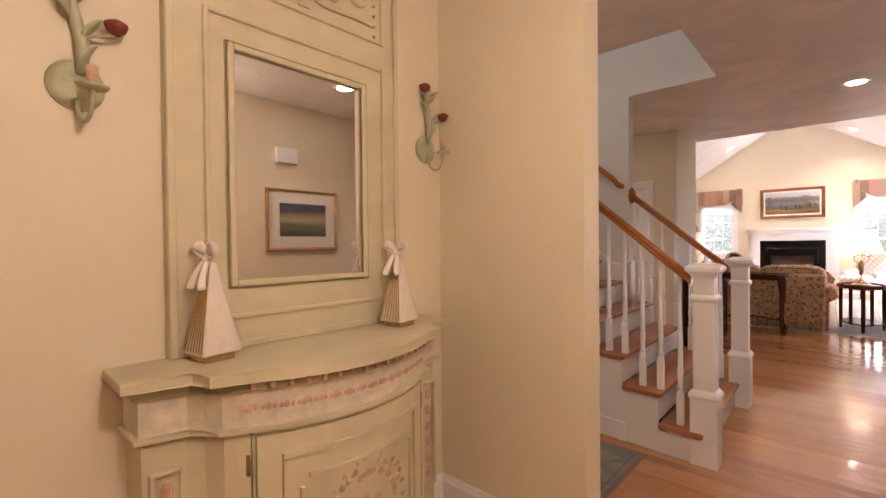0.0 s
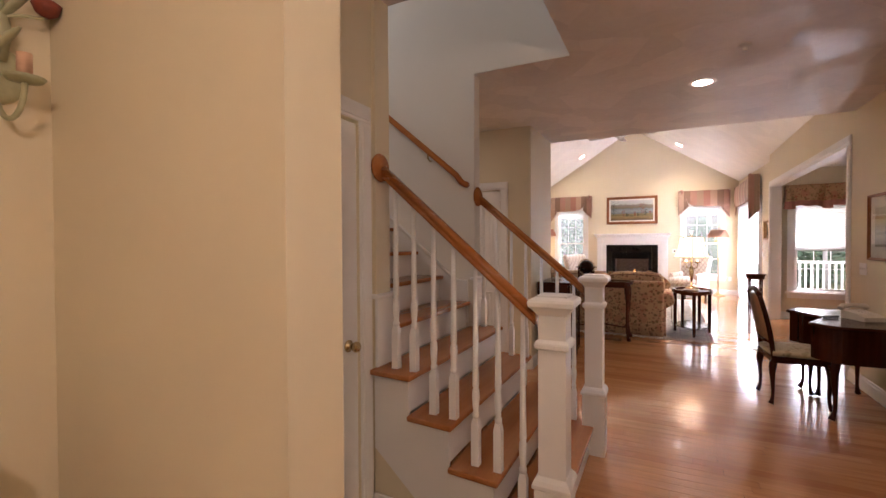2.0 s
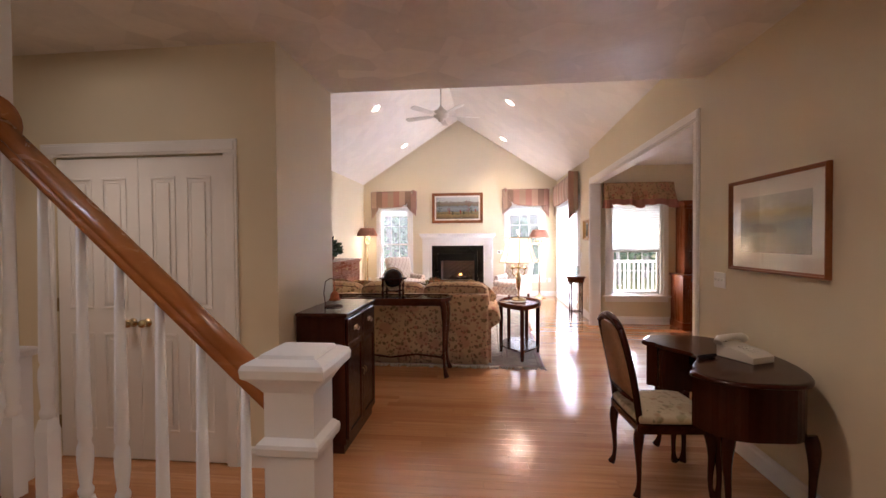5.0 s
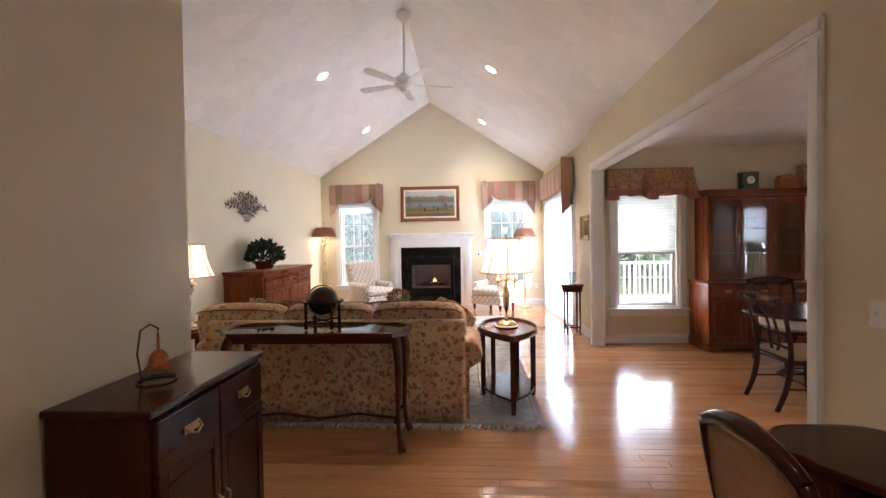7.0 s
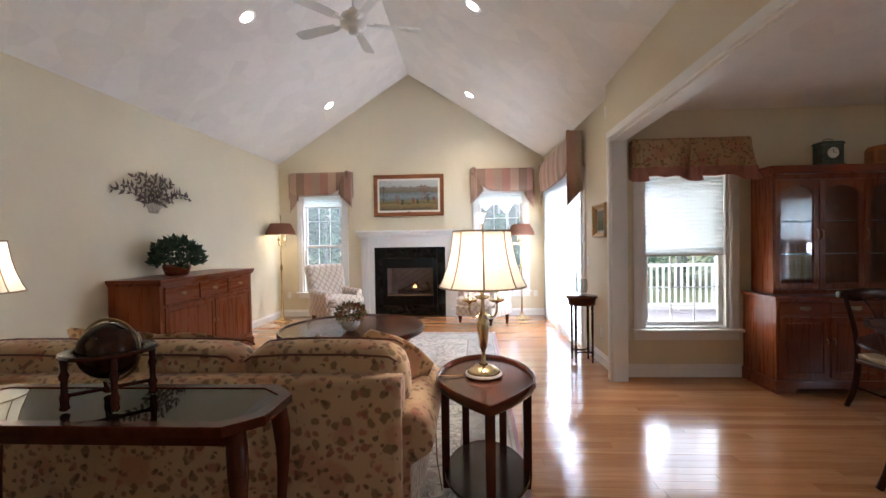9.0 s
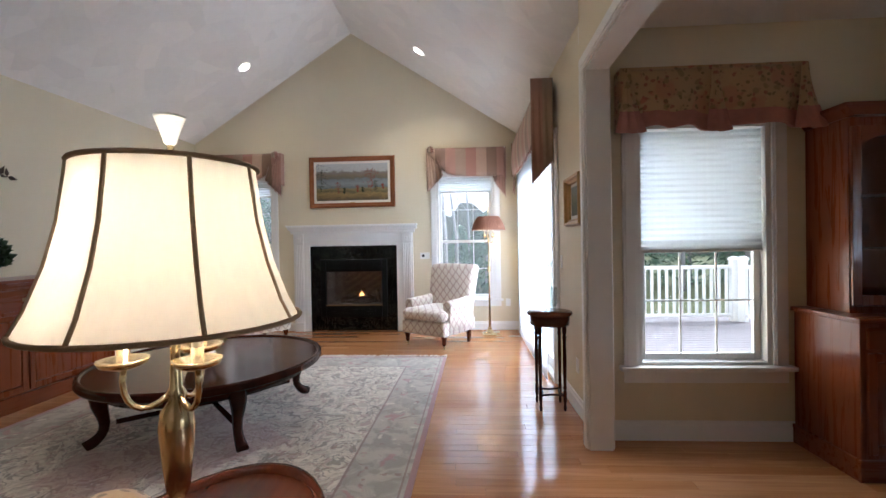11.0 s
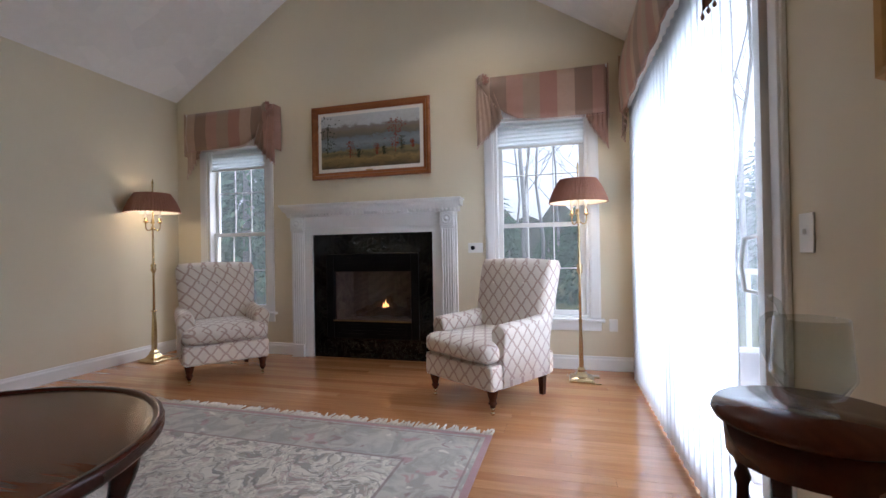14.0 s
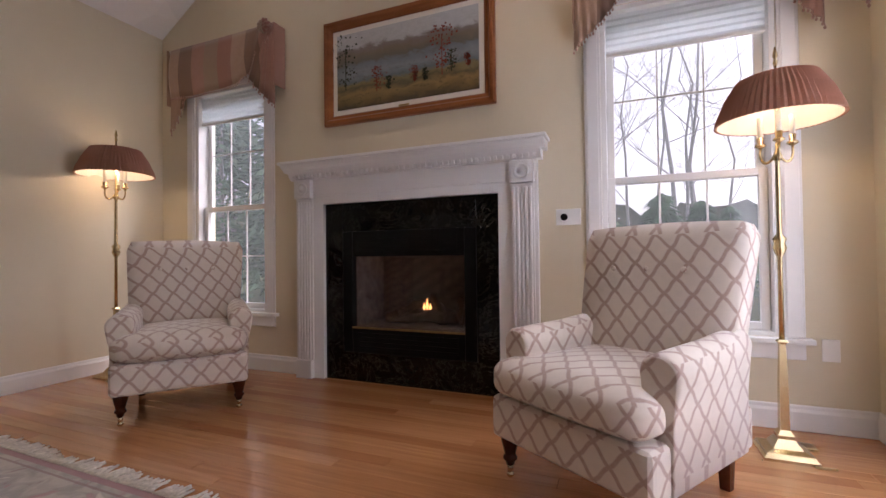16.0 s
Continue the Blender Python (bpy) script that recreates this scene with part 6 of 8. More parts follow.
def floor_lamp(m, label):
    L = thing("floor_lamp", m, label, "floor lamp", "brass floor lamps")
    part("base", square_turn([(0.11, 0.0), (0.11, 0.012), (0.10, 0.02), (0.095, 0.03), (0.06, 0.04), (0.05, 0.055), (0.034, 0.075)]), BRASS, L)
    for sx, sy in ((-1, -1), (1, -1), (-1, 1), (1, 1)):
        part("foot", cube((sx * 0.10 - 0.02, sy * 0.10 - 0.02, 0.0), (sx * 0.10 + 0.045 * sx + 0.02, sy * 0.10 + 0.045 * sy + 0.02, 0.011), 0.003), OLD_BRASS, L)
    part("column_foot", square_turn([(0.034, 0.075), (0.034, 0.09), (0.020, 0.11), (0.018, 0.3), (0.013, 0.48), (0.022, 0.49), (0.015, 0.5)]), BRASS, L)
    part("pole", lathe([(0.012, 0.5), (0.011, 0.86), (0.022, 0.88), (0.03, 0.90), (0.022, 0.92), (0.03, 0.94), (0.012, 0.96), (0.010, 1.28), (0.022, 1.3), (0.014, 1.32), (0.008, 1.33), (0.006, 1.72)], 14), BRASS, L)
    for i in range(3):
        a = radians(20 + 120 * i)
        c_, s_ = math.cos(a), math.sin(a)
        arm = part("arm", tube(bez((0.01 * c_, 0.01 * s_, 1.31), (0.05 * c_, 0.05 * s_, 1.25), (0.085 * c_, 0.085 * s_, 1.29), (0.075 * c_, 0.075 * s_, 1.35), 8), 0.006, 8), BRASS, L)
        part("cup", lathe([(0.006, 1.35), (0.026, 1.362), (0.022, 1.37), (0.014, 1.37), (0.016, 1.40), (0.0, 1.40)], 12, None, (0.075 * c_, 0.075 * s_, 0)), BRASS, arm)
        part("candle_sleeve", lathe([(0.012, 1.40), (0.012, 1.49), (0.0, 1.492)], 10, None, (0.075 * c_, 0.075 * s_, 0)), CANDLE, arm)
    n = 120
    bm = bmesh.new()
    prof = [(0.262, 1.455), (0.252, 1.49), (0.215, 1.57), (0.165, 1.645)]
    rings = []
    for r, z in prof:
        ring = []
        for i in range(n):
            a = 2 * math.pi * i / n
            q = r + (0.006 if i % 2 else -0.004)
            ring.append((q * math.cos(a), q * math.sin(a), z))
        rings.append(ring)
    loft(bm, rings, False)
    for f_ in bm.faces:
        f_.smooth = False
    sh_ = part("shade", bm, PLEAT_SHADE, L, "rose brown knife-pleated shade")
    bm = lathe([(0.252, 1.457), (0.242, 1.49), (0.205, 1.57), (0.157, 1.643)], 40)
    bmesh.ops.delete(bm, geom=[f_ for f_ in bm.faces if len(f_.verts) > 4], context="FACES")
    part("lining", bm, SHADE_IN, sh_)
    part("finial", lathe([(0.005, 1.70), (0.011, 1.72), (0.006, 1.735), (0.012, 1.75), (0.003, 1.79)], 10), BRASS, L)
    return L


floor_lamp(Matrix.Translation((1.755, 13.56, 0)) @ Matrix.Diagonal((0.93, 0.93, 1.05, 1)), "brass candelabra floor lamp with pleated rose shade, lit")
floor_lamp(Matrix.Translation((-2.655, 13.36, 0)) @ Matrix.Diagonal((1, 1, 1.10, 1)), "brass candelabra floor lamp with pleated rose shade, lit")


# armchairs
def armchair(m, label):
    c_ = thing("armchair", m, label, "armchair", "armchairs by the fireplace")
    w = 0.36
    part("seat_frame", cube((-w + 0.01, -0.385, 0.172), (w - 0.01, 0.34, 0.345), 0.03, 3), TRELLIS, c_)
    bm = cushion((-0.275, -0.41, 0.35), (0.275, 0.26, 0.50), 0.024, 12)
    for v in bm.verts:
        if v.co.y < -0.265:
            v.co.x *= 1.23
    part("seat_cushion", bm, TRELLIS, c_, "boxed cushion reaching round the arm fronts")
    bm = bmesh.new()
    nx, nz = 14, 14
    rings = []
    for j in range(nz + 1):
        v = j / nz
        z = 0.20 + 0.85 * v
        half = 0.31 + 0.055 * v - (0.03 if v > 0.93 else 0.0)
        lean_ = 0.24 + 0.17 * v
        ring = []
        for i in range(nx + 1):
            u = -1 + 2 * i / nx
            puff = 0.055 * (1 - u ** 4) * (1 - (2 * v - 1) ** 6)
            scoop = -0.055 * abs(u) ** 3 * (0.35 + 0.65 * math.sin(min(1, v * 1.1) * math.pi))
            ring.append((u * half, lean_ - 0.085 - puff + scoop * 0.6, z + 0.012 * (1 - u * u) * (v > 0.95)))
        for i in range(nx, -1, -1):
            u = -1 + 2 * i / nx
            ring.append((u * (half - 0.012), lean_ + 0.075 - 0.02 * abs(u) ** 3, z - (0.01 if v > 0.95 else 0)))
        rings.append(ring)
    loft(bm, rings)
    bmesh.ops.recalc_face_normals(bm, faces=bm.faces)
    bk = part("backrest", bm, TRELLIS, c_)
    for u in (-0.5, 0.0, 0.5):
        bm = bmesh.new()
        bmesh.ops.create_uvsphere(bm, u_segments=8, v_segments=6, radius=0.013, matrix=Matrix.Translation((u * 0.32, 0.215, 0.86)) @ Matrix.Diagonal((1, 0.6, 1, 1)))
        part("button", bm, TRELLIS, bk)
    for s in (-1, 1):
        bm = bmesh.new()
        rings = []
        for y, top, r in ((-0.275, 0.60, 0.058), (-0.26, 0.613, 0.070), (-0.12, 0.618, 0.074), (0.05, 0.622, 0.072), (0.27, 0.64, 0.06)):
            ring = []
            for i in range(13):
                a = -0.3 + (math.pi + 0.6) * i / 12
                ring.append((s * (w - 0.045 + r * 1.0 * math.cos(a)), y, top - r + r * math.sin(a) + 0.0))
            ring += [(s * (w - 0.10), y, 0.40), (s * (w - 0.10), y, 0.18), (s * (w - 0.005), y, 0.18), (s * (w + 0.0), y, 0.42)]
            rings.append(ring)
        loft(bm, rings)
        bmesh.ops.recalc_face_normals(bm, faces=bm.faces)
        part("arm", bm, TRELLIS, c_)
        lg = part("front_leg", lathe([(0.034, 0.180), (0.038, 0.165), (0.036, 0.15), (0.026, 0.11), (0.022, 0.095), (0.029, 0.088), (0.030, 0.078), (0.020, 0.070), (0.018, 0.055)], 14, None, (s * (w - 0.06), -0.325, 0)), MAHOG, c_)
        part("caster", lathe([(0.012, 0.056), (0.013, 0.03), (0.008, 0.025), (0.014, 0.02), (0.016, 0.010), (0.008, 0.0)], 10, None, (s * (w - 0.06), -0.325, 0)), BRASS, lg)
        part("back_leg", square_turn([(0.018, 0.0), (0.026, 0.20)], None, (s * (w - 0.09), 0.29, 0)), MAHOG, c_)
    return c_


armchair(pose(1.06, 13.03, 0, 0, 0, -33), "cream armchair with rose trellis pattern on turned casters")
armchair(pose(-1.58, 13.14, 0, 0, 0, 50), "cream armchair with rose trellis pattern on turned casters")

# coffee table
CTOP = wood("dark_burl_top", (0.045, 0.012, 0.005), (0.13, 0.038, 0.014), 0, 0.16, 0.15)
ct = thing("coffee_table", (-0.56, 10.45, 0.0105), "large oval dark wood coffee table with raised rim", "coffee table")
RXc, RYc = 0.82, 0.86


def oval(rx, ry, z, n=56):
    return [(rx * math.cos(2 * math.pi * i / n), ry * math.sin(2 * math.pi * i / n), z) for i in range(n)]


bm = loft(bmesh.new(), [oval(RXc - 0.04, RYc - 0.04, 0.40), oval(RXc - 0.01, RYc - 0.01, 0.41), oval(RXc, RYc, 0.425), oval(RXc - 0.008, RYc - 0.008, 0.44), oval(RXc, RYc, 0.452), oval(RXc - 0.006, RYc - 0.006, 0.468), oval(RXc - 0.03, RYc - 0.03, 0.470), oval(RXc - 0.042, RYc - 0.042, 0.456)], False)
part("rim", bm, CHERRY, ct)
part("tabletop", loft(bmesh.new(), [oval(RXc - 0.035, RYc - 0.035, 0.42), oval(RXc - 0.035, RYc - 0.035, 0.457)]), CTOP, ct)
part("apron", loft(bmesh.new(), [oval(RXc - 0.14, RYc - 0.14, 0.33), oval(RXc - 0.12, RYc - 0.12, 0.40)]), CHERRY, ct)
for a in (45, 135, 225, 315):
    c_, s_ = math.cos(radians(a)), math.sin(radians(a))
    pts = bez((c_ * 0.62, s_ * 0.66, 0.40), (c_ * 0.80, s_ * 0.84, 0.30), (c_ * 0.52, s_ * 0.56, 0.12), (c_ * 0.76, s_ * 0.80, 0.012), 12)
    part("leg", tube(pts, [0.055, 0.060, 0.060, 0.056, 0.050, 0.044, 0.038, 0.034, 0.032, 0.031, 0.032, 0.036, 0.040], 10), CHERRY, ct)
part("cross_stretcher", tube([(-0.42, -0.45, 0.14), (0, 0, 0.12), (0.42, 0.45, 0.14)], 0.018, 8), CHERRY, ct)
part("cross_stretcher", tube([(-0.42, 0.45, 0.14), (0, 0, 0.118), (0.42, -0.45, 0.14)], 0.018, 8), CHERRY, ct)


def leaf_cloud(bm, centre, radii, count, size, seed, up=0.3, dome=False):
    """Many small bent leaves scattered through an uneven rounded volume."""
    rg = random.Random(seed)
    for _ in range(count):
        while True:
            d_ = Vector((rg.uniform(-1, 1), rg.uniform(-1, 1), rg.uniform(-0.2 if dome else -1, 1)))
            if 0.25 < d_.length < 1:
                break
        d_ = d_ * (0.72 + 0.28 * rg.random()) / max(d_.length, 0.55)
        p = Vector(centre) + Vector((d_.x * radii[0], d_.y * radii[1], d_.z * radii[2]))
        out = (d_ + Vector((rg.uniform(-0.6, 0.6), rg.uniform(-0.6, 0.6), rg.uniform(-0.4, 0.6)))).normalized()
        side = out.cross(Vector((rg.uniform(-1, 1), rg.uniform(-1, 1), rg.uniform(-0.3, 0.3)))).normalized()
        nrm = out.cross(side).normalized()
        s = size * rg.uniform(0.6, 1.25)
        vs = [bm.verts.new(q) for q in (p, p + out * s * 0.45 + side * s * 0.34, p + out * s * 0.5 + nrm * s * 0.10, p + out * s * 0.45 - side * s * 0.34, p + out * s - nrm * s * 0.15)]
        for f_ in ((0, 1, 2), (0, 2, 3), (1, 4, 2), (2, 4, 3)):
            bm.faces.new([vs[i] for i in f_])
    return bm


LEAF = plain("ivy_leaf", (0.028, 0.055, 0.022), 0.45, var=0.5, scale=14, bump=0.1)
PETAL = plain("dried_hydrangea", (0.20, 0.17, 0.07), 0.8, var=0.7, scale=30, bump=0.1)
PETAL2 = plain("rust_petal", (0.40, 0.13, 0.05), 0.8, var=0.5, scale=30, bump=0.1)
CHINA = plain("glazed_silver_bowl", (0.62, 0.60, 0.55), 0.25, 0.3, var=0.1)
fb_ = thing("flower_bowl", Matrix.Translation((-0.53, 10.25, 0.468)) @ Matrix.Scale(1.25, 4), "dried hydrangeas in a round silvery bowl", "flower bowl")
part("bowl", lathe([(0.03, 0.0), (0.035, 0.004), (0.07, 0.03), (0.085, 0.065), (0.075, 0.095), (0.068, 0.1), (0.06, 0.095), (0.0, 0.09)], 20), CHINA, fb_)
tagged(part("petal_head", leaf_cloud(bmesh.new(), (0, 0, 0.15), (0.12, 0.12, 0.085), 260, 0.04, 2), PETAL, fb_, "muted dried hydrangea heads"), kind="stuff")
tagged(part("rust_petal", leaf_cloud(bmesh.new(), (0.01, -0.02, 0.155), (0.11, 0.11, 0.08), 110, 0.036, 4), PETAL2, fb_, "rust coloured petals"), kind="stuff")


# ---- case furniture ----
def raised_door(parent, x0, x1, z0, z1, y, mat_, knob_side, arched=False, pull=True):
    """Framed door with a raised field, face towards -y."""
    fr = bmesh.new()
    s = 0.045
    for a, b in (((x0, z0), (x0 + s, z1)), ((x1 - s, z0), (x1, z1)), ((x0 + s, z0), (x1 - s, z0 + s)), ((x0 + s, z1 - s), (x1 - s, z1))):
        box(fr, (a[0], y - 0.018, a[1]), (b[0], y - 0.0005, b[1]), 0.002)
    dr = part("door", fr, mat_, parent)
    part("field", cube((x0 + s + 0.001, y - 0.013, z0 + s + 0.001), (x1 - s - 0.001, y - 0.0005, z1 - s - 0.001), 0.011), mat_, dr)
    if pull:
        kx = x1 - 0.022 if knob_side > 0 else x0 + 0.022
        zk = (z0 + z1) / 2 + 0.05
        part("pull", tube([(kx, y - 0.018, zk + 0.03), (kx, y - 0.034, zk + 0.02), (kx, y - 0.036, zk), (kx, y - 0.03, zk - 0.02)], 0.004, 6), OLD_BRASS, dr)
    return dr


def drawer(parent, x0, x1, z0, z1, y, mat_):
    dr = part("drawer", cube((x0, y - 0.018, z0), (x1, y - 0.0005, z1), 0.006, 2), mat_, parent)
    xc, zc = (x0 + x1) / 2, (z0 + z1) / 2
    part("bail_pull", tube([(xc - 0.04, y - 0.02, zc + 0.008), (xc - 0.036, y - 0.034, zc - 0.004), (xc, y - 0.038, zc - 0.016), (xc + 0.036, y - 0.034, zc - 0.004), (xc + 0.04, y - 0.02, zc + 0.008)], 0.004, 6), OLD_BRASS, dr)
    part("backplate", cube((xc - 0.045, y - 0.021, zc - 0.012), (xc + 0.045, y - 0.0183, zc + 0.018), 0.001), OLD_BRASS, dr)
    return dr


# sideboard against the west wall: local x runs along the wall, front faces -y
sb = thing("sideboard", pose(XL + 0.012, 10.67, 0, 0, 0, 90), "brown maple sideboard with drawers over panelled doors", "sideboard")
hw, dp = 0.93, 0.55
part("carcass", cube((-hw, -dp, 0.10), (hw, 0, 1.05), 0.003), PINE, sb)
part("plinth", prism([(-hw - 0.015, 0.0), (hw + 0.015, 0.0), (hw + 0.015, 0.10), (hw, 0.13), (-hw, 0.13), (-hw - 0.015, 0.10)], -dp - 0.018, -0.005, None, "y"), PINE_H, sb)
part("top", cube((-hw - 0.035, -dp - 0.04, 1.066), (hw + 0.035, 0.0, 1.095), 0.008, 2), PINE_H, sb)
part("cornice", prism([(-hw - 0.004, 1.03), (hw + 0.004, 1.03), (hw + 0.028, 1.066), (-hw - 0.028, 1.066)], -dp - 0.028, -0.004, None, "y"), PINE_H, sb)
for i in range(3):
    x0 = -hw + 0.05 + i * (2 * hw - 0.1) / 3
    drawer(sb, x0 + 0.01, x0 + (2 * hw - 0.1) / 3 - 0.01, 0.83, 1.01, -dp, PINE_H)
raised_door(sb, -hw + 0.06, -0.01, 0.15, 0.80, -dp, PINE, 1)
raised_door(sb, 0.01, hw - 0.06, 0.15, 0.80, -dp, PINE, -1)
pl = thing("potted_ivy", (-2.62, 10.42, 1.095), "bushy dark green ivy in a low basket", "potted plant")
part("pot", lathe([(0.10, 0.0), (0.12, 0.01), (0.15, 0.10), (0.14, 0.12), (0.12, 0.11), (0.0, 0.105)], 18), PINE_H, pl)
tagged(part("foliage", leaf_cloud(bmesh.new(), (0, 0, 0.19), (0.25, 0.27, 0.23), 620, 0.075, 8, dome=True), LEAF, pl, "glossy dark ivy leaves"), kind="stuff")

# hall chest by the closet wall, front faces +x
hc = thing("hall_chest", pose(-0.866, 5.555, 0, 0, 0, 90) @ Matrix.Diagonal((0.94, 1.07, 1.043, 1)), "dark cherry chest with drawers and bail pulls", "chest")
hw, dp = 0.385, 0.325
part("carcass", cube((-hw, -dp, 0.06), (hw, 0, 0.905), 0.003), CHERRY_V, hc)
part("plinth", cube((-hw + 0.005, -dp + 0.012, 0.0), (hw - 0.005, -0.002, 0.059)), CHERRY, hc)
part("top", cube((-hw - 0.015, -dp - 0.018, 0.906), (hw + 0.015, 0, 0.932), 0.007, 2), CHERRY, hc)
drawer(hc, -hw + 0.015, -0.005, 0.72, 0.89, -dp, CHERRY)
drawer(hc, 0.005, hw - 0.015, 0.72, 0.89, -dp, CHERRY)
raised_door(hc, -hw + 0.015, -0.004, 0.09, 0.72, -dp, CHERRY_V, 1)
raised_door(hc, 0.004, hw - 0.015, 0.09, 0.72, -dp, CHERRY_V, -1)
IRON = plain("rusty_iron", (0.16, 0.07, 0.05), 0.6, 0.3, 0.3, 30, 0.1)
be = thing("bell_stand", (-0.70, 5.48, 0.973), "small rust red bell hanging from an iron wire hook", "bell")
part("ring_base", tube([(0.065 * math.cos(2 * math.pi * i / 24), 0.065 * math.sin(2 * math.pi * i / 24), 0.004) for i in range(25)], 0.0035, 6), IRON, be)
part("hook", tube([(-0.06, 0, 0.004), (-0.075, 0, 0.1), (-0.06, 0, 0.19), (-0.02, 0, 0.215), (0.012, 0, 0.20), (0.01, 0, 0.19)], 0.0035, 6), IRON, be)
part("bell", lathe([(0.004, 0.185), (0.006, 0.12), (0.012, 0.118), (0.028, 0.10), (0.036, 0.065), (0.048, 0.05), (0.046, 0.05), (0.03, 0.07), (0.0, 0.1)], 16, None, (0.01, 0, 0)), PETAL2, be)
part("clapper", lathe([(0.002, 0.1), (0.003, 0.05), (0.008, 0.045), (0.0, 0.035)], 8, None, (0.01, 0, 0)), IRON, be)

# small round table by the glass door
rt = thing("pedestal_table", Matrix.Translation((2.105, 10.72, 0)) @ Matrix.Diagonal((0.93, 0.93, 1, 1)), "slim round mahogany side table with turned legs", "side table")
part("tabletop", lathe([(0.17, 0.745), (0.19, 0.75), (0.195, 0.762), (0.188, 0.775), (0.0, 0.777)], 32), MAHOG, rt)
part("apron", lathe([(0.165, 0.67), (0.17, 0.745)], 32), MAHOG, rt)
for a in (45, 135, 225, 315):
    x, y = 0.145 * math.cos(radians(a)), 0.145 * math.sin(radians(a))
    part("leg", lathe([(0.010, 0.0), (0.014, 0.03), (0.009, 0.05), (0.016, 0.09), (0.016, 0.15), (0.010, 0.165), (0.018, 0.185), (0.012, 0.2), (0.017, 0.40), (0.014, 0.56), (0.020, 0.58), (0.012, 0.60), (0.019, 0.62), (0.019, 0.675)], 10, None, (x, y, 0)), CHERRY_V, rt)
for a in (0, 90, 180, 270):
    p0 = (0.145 * math.cos(radians(a - 45)), 0.145 * math.sin(radians(a - 45)), 0.12)
    p1 = (0.145 * math.cos(radians(a + 45)), 0.145 * math.sin(radians(a + 45)), 0.12)
    mid = (0.06 * math.cos(radians(a)), 0.06 * math.sin(radians(a)), 0.12)
    part("stretcher", tube(bez(p0, mid, mid, p1, 8), 0.009, 6), CHERRY, rt)
CLEAR = glass("clear_pitcher_glass", (0.88, 0.90, 0.89))
pt = thing("glass_pitcher", Matrix.Translation((2.10, 10.70, 0.777)) @ pose(0, 0, 0, 0, 0, 112) @ Matrix.Scale(0.85, 4), "clear glass pitcher with curled handle", "pitcher")
bm = lathe([(0.0, 0.001), (0.05, 0.001), (0.045, 0.015), (0.03, 0.03), (0.06, 0.045), (0.085, 0.09), (0.08, 0.15), (0.075, 0.23), (0.072, 0.23), (0.077, 0.15), (0.08, 0.09), (0.055, 0.05), (0.0, 0.042)], 24)
part("body", bm, CLEAR, pt)
part("handle", tube(bez((0.078, 0, 0.07), (0.17, 0, 0.10), (0.17, 0, 0.26), (0.074, 0, 0.22), 10) + [Vector((0.09, 0, 0.26)), Vector((0.115, 0, 0.27))], 0.008, 8), CLEAR, pt)


# ---- dining room ----
hu = thing("china_hutch", pose(4.26, YD - 0.012, 0), "brown maple china hutch with arched glass doors", "china cabinet")
lw, ld, uw, ud = 0.69, 0.48, 0.61, 0.32
part("base_carcass", cube((-lw, -ld, 0.09), (lw, 0, 0.86), 0.003), PINE, hu)
part("base_plinth", prism([(-lw - 0.015, 0.0), (-lw + 0.14, 0.0), (-lw + 0.18, 0.05), (-0.10, 0.05), (-0.05, 0.03), (0.05, 0.03), (0.10, 0.05), (lw - 0.18, 0.05), (lw - 0.14, 0.0), (lw + 0.015, 0.0), (lw + 0.015, 0.12), (-lw - 0.015, 0.12)], -ld - 0.018, -ld - 0.0005, None, "y"), PINE_H, hu)
part("side_plinth", cube((-lw - 0.016, -ld, 0.0), (-lw - 0.0005, 0, 0.12), 0.002), PINE_H, hu)
part("worktop", cube((-lw - 0.025, -ld - 0.03, 0.861), (lw + 0.025, 0, 0.89), 0.007, 2), PINE_H, hu)
for i in range(3):
    x0 = -lw + 0.03 + i * (2 * lw - 0.06) / 3
    x1 = x0 + (2 * lw - 0.06) / 3 - 0.02
    drawer(hu, x0, x1, 0.72, 0.84, -ld, PINE_H)
    raised_door(hu, x0, x1, 0.15, 0.70, -ld, PINE, 1 if i == 0 else -1)
for nm, a, b in (("side_panel", (-uw, -ud, 0.891), (-uw + 0.02, 0, 2.02)), ("side_panel", (uw - 0.02, -ud, 0.891), (uw, 0, 2.02)), ("back_panel", (-uw + 0.02, -0.015, 0.891), (uw - 0.02, 0, 2.02)), ("bottom_panel", (-uw + 0.02, -ud, 0.891), (uw - 0.02, -0.015, 0.93)), ("top_panel", (-uw + 0.02, -ud, 1.97), (uw - 0.02, -0.015, 2.02))):
    part(nm, cube(a, b), PINE, hu)
for z in (1.25, 1.58):
    part("shelf", cube((-uw + 0.021, -ud + 0.03, z), (uw - 0.021, -0.016, z + 0.012), 0.002), PINE_H, hu)
part("cornice", prism([(-uw - 0.004, 2.021), (uw + 0.004, 2.021), (uw + 0.035, 2.06), (uw + 0.05, 2.075), (uw + 0.05, 2.095), (-uw - 0.05, 2.095), (-uw - 0.05, 2.075), (-uw - 0.035, 2.06)], -ud - 0.05, 0.0, None, "y"), PINE_H, hu)
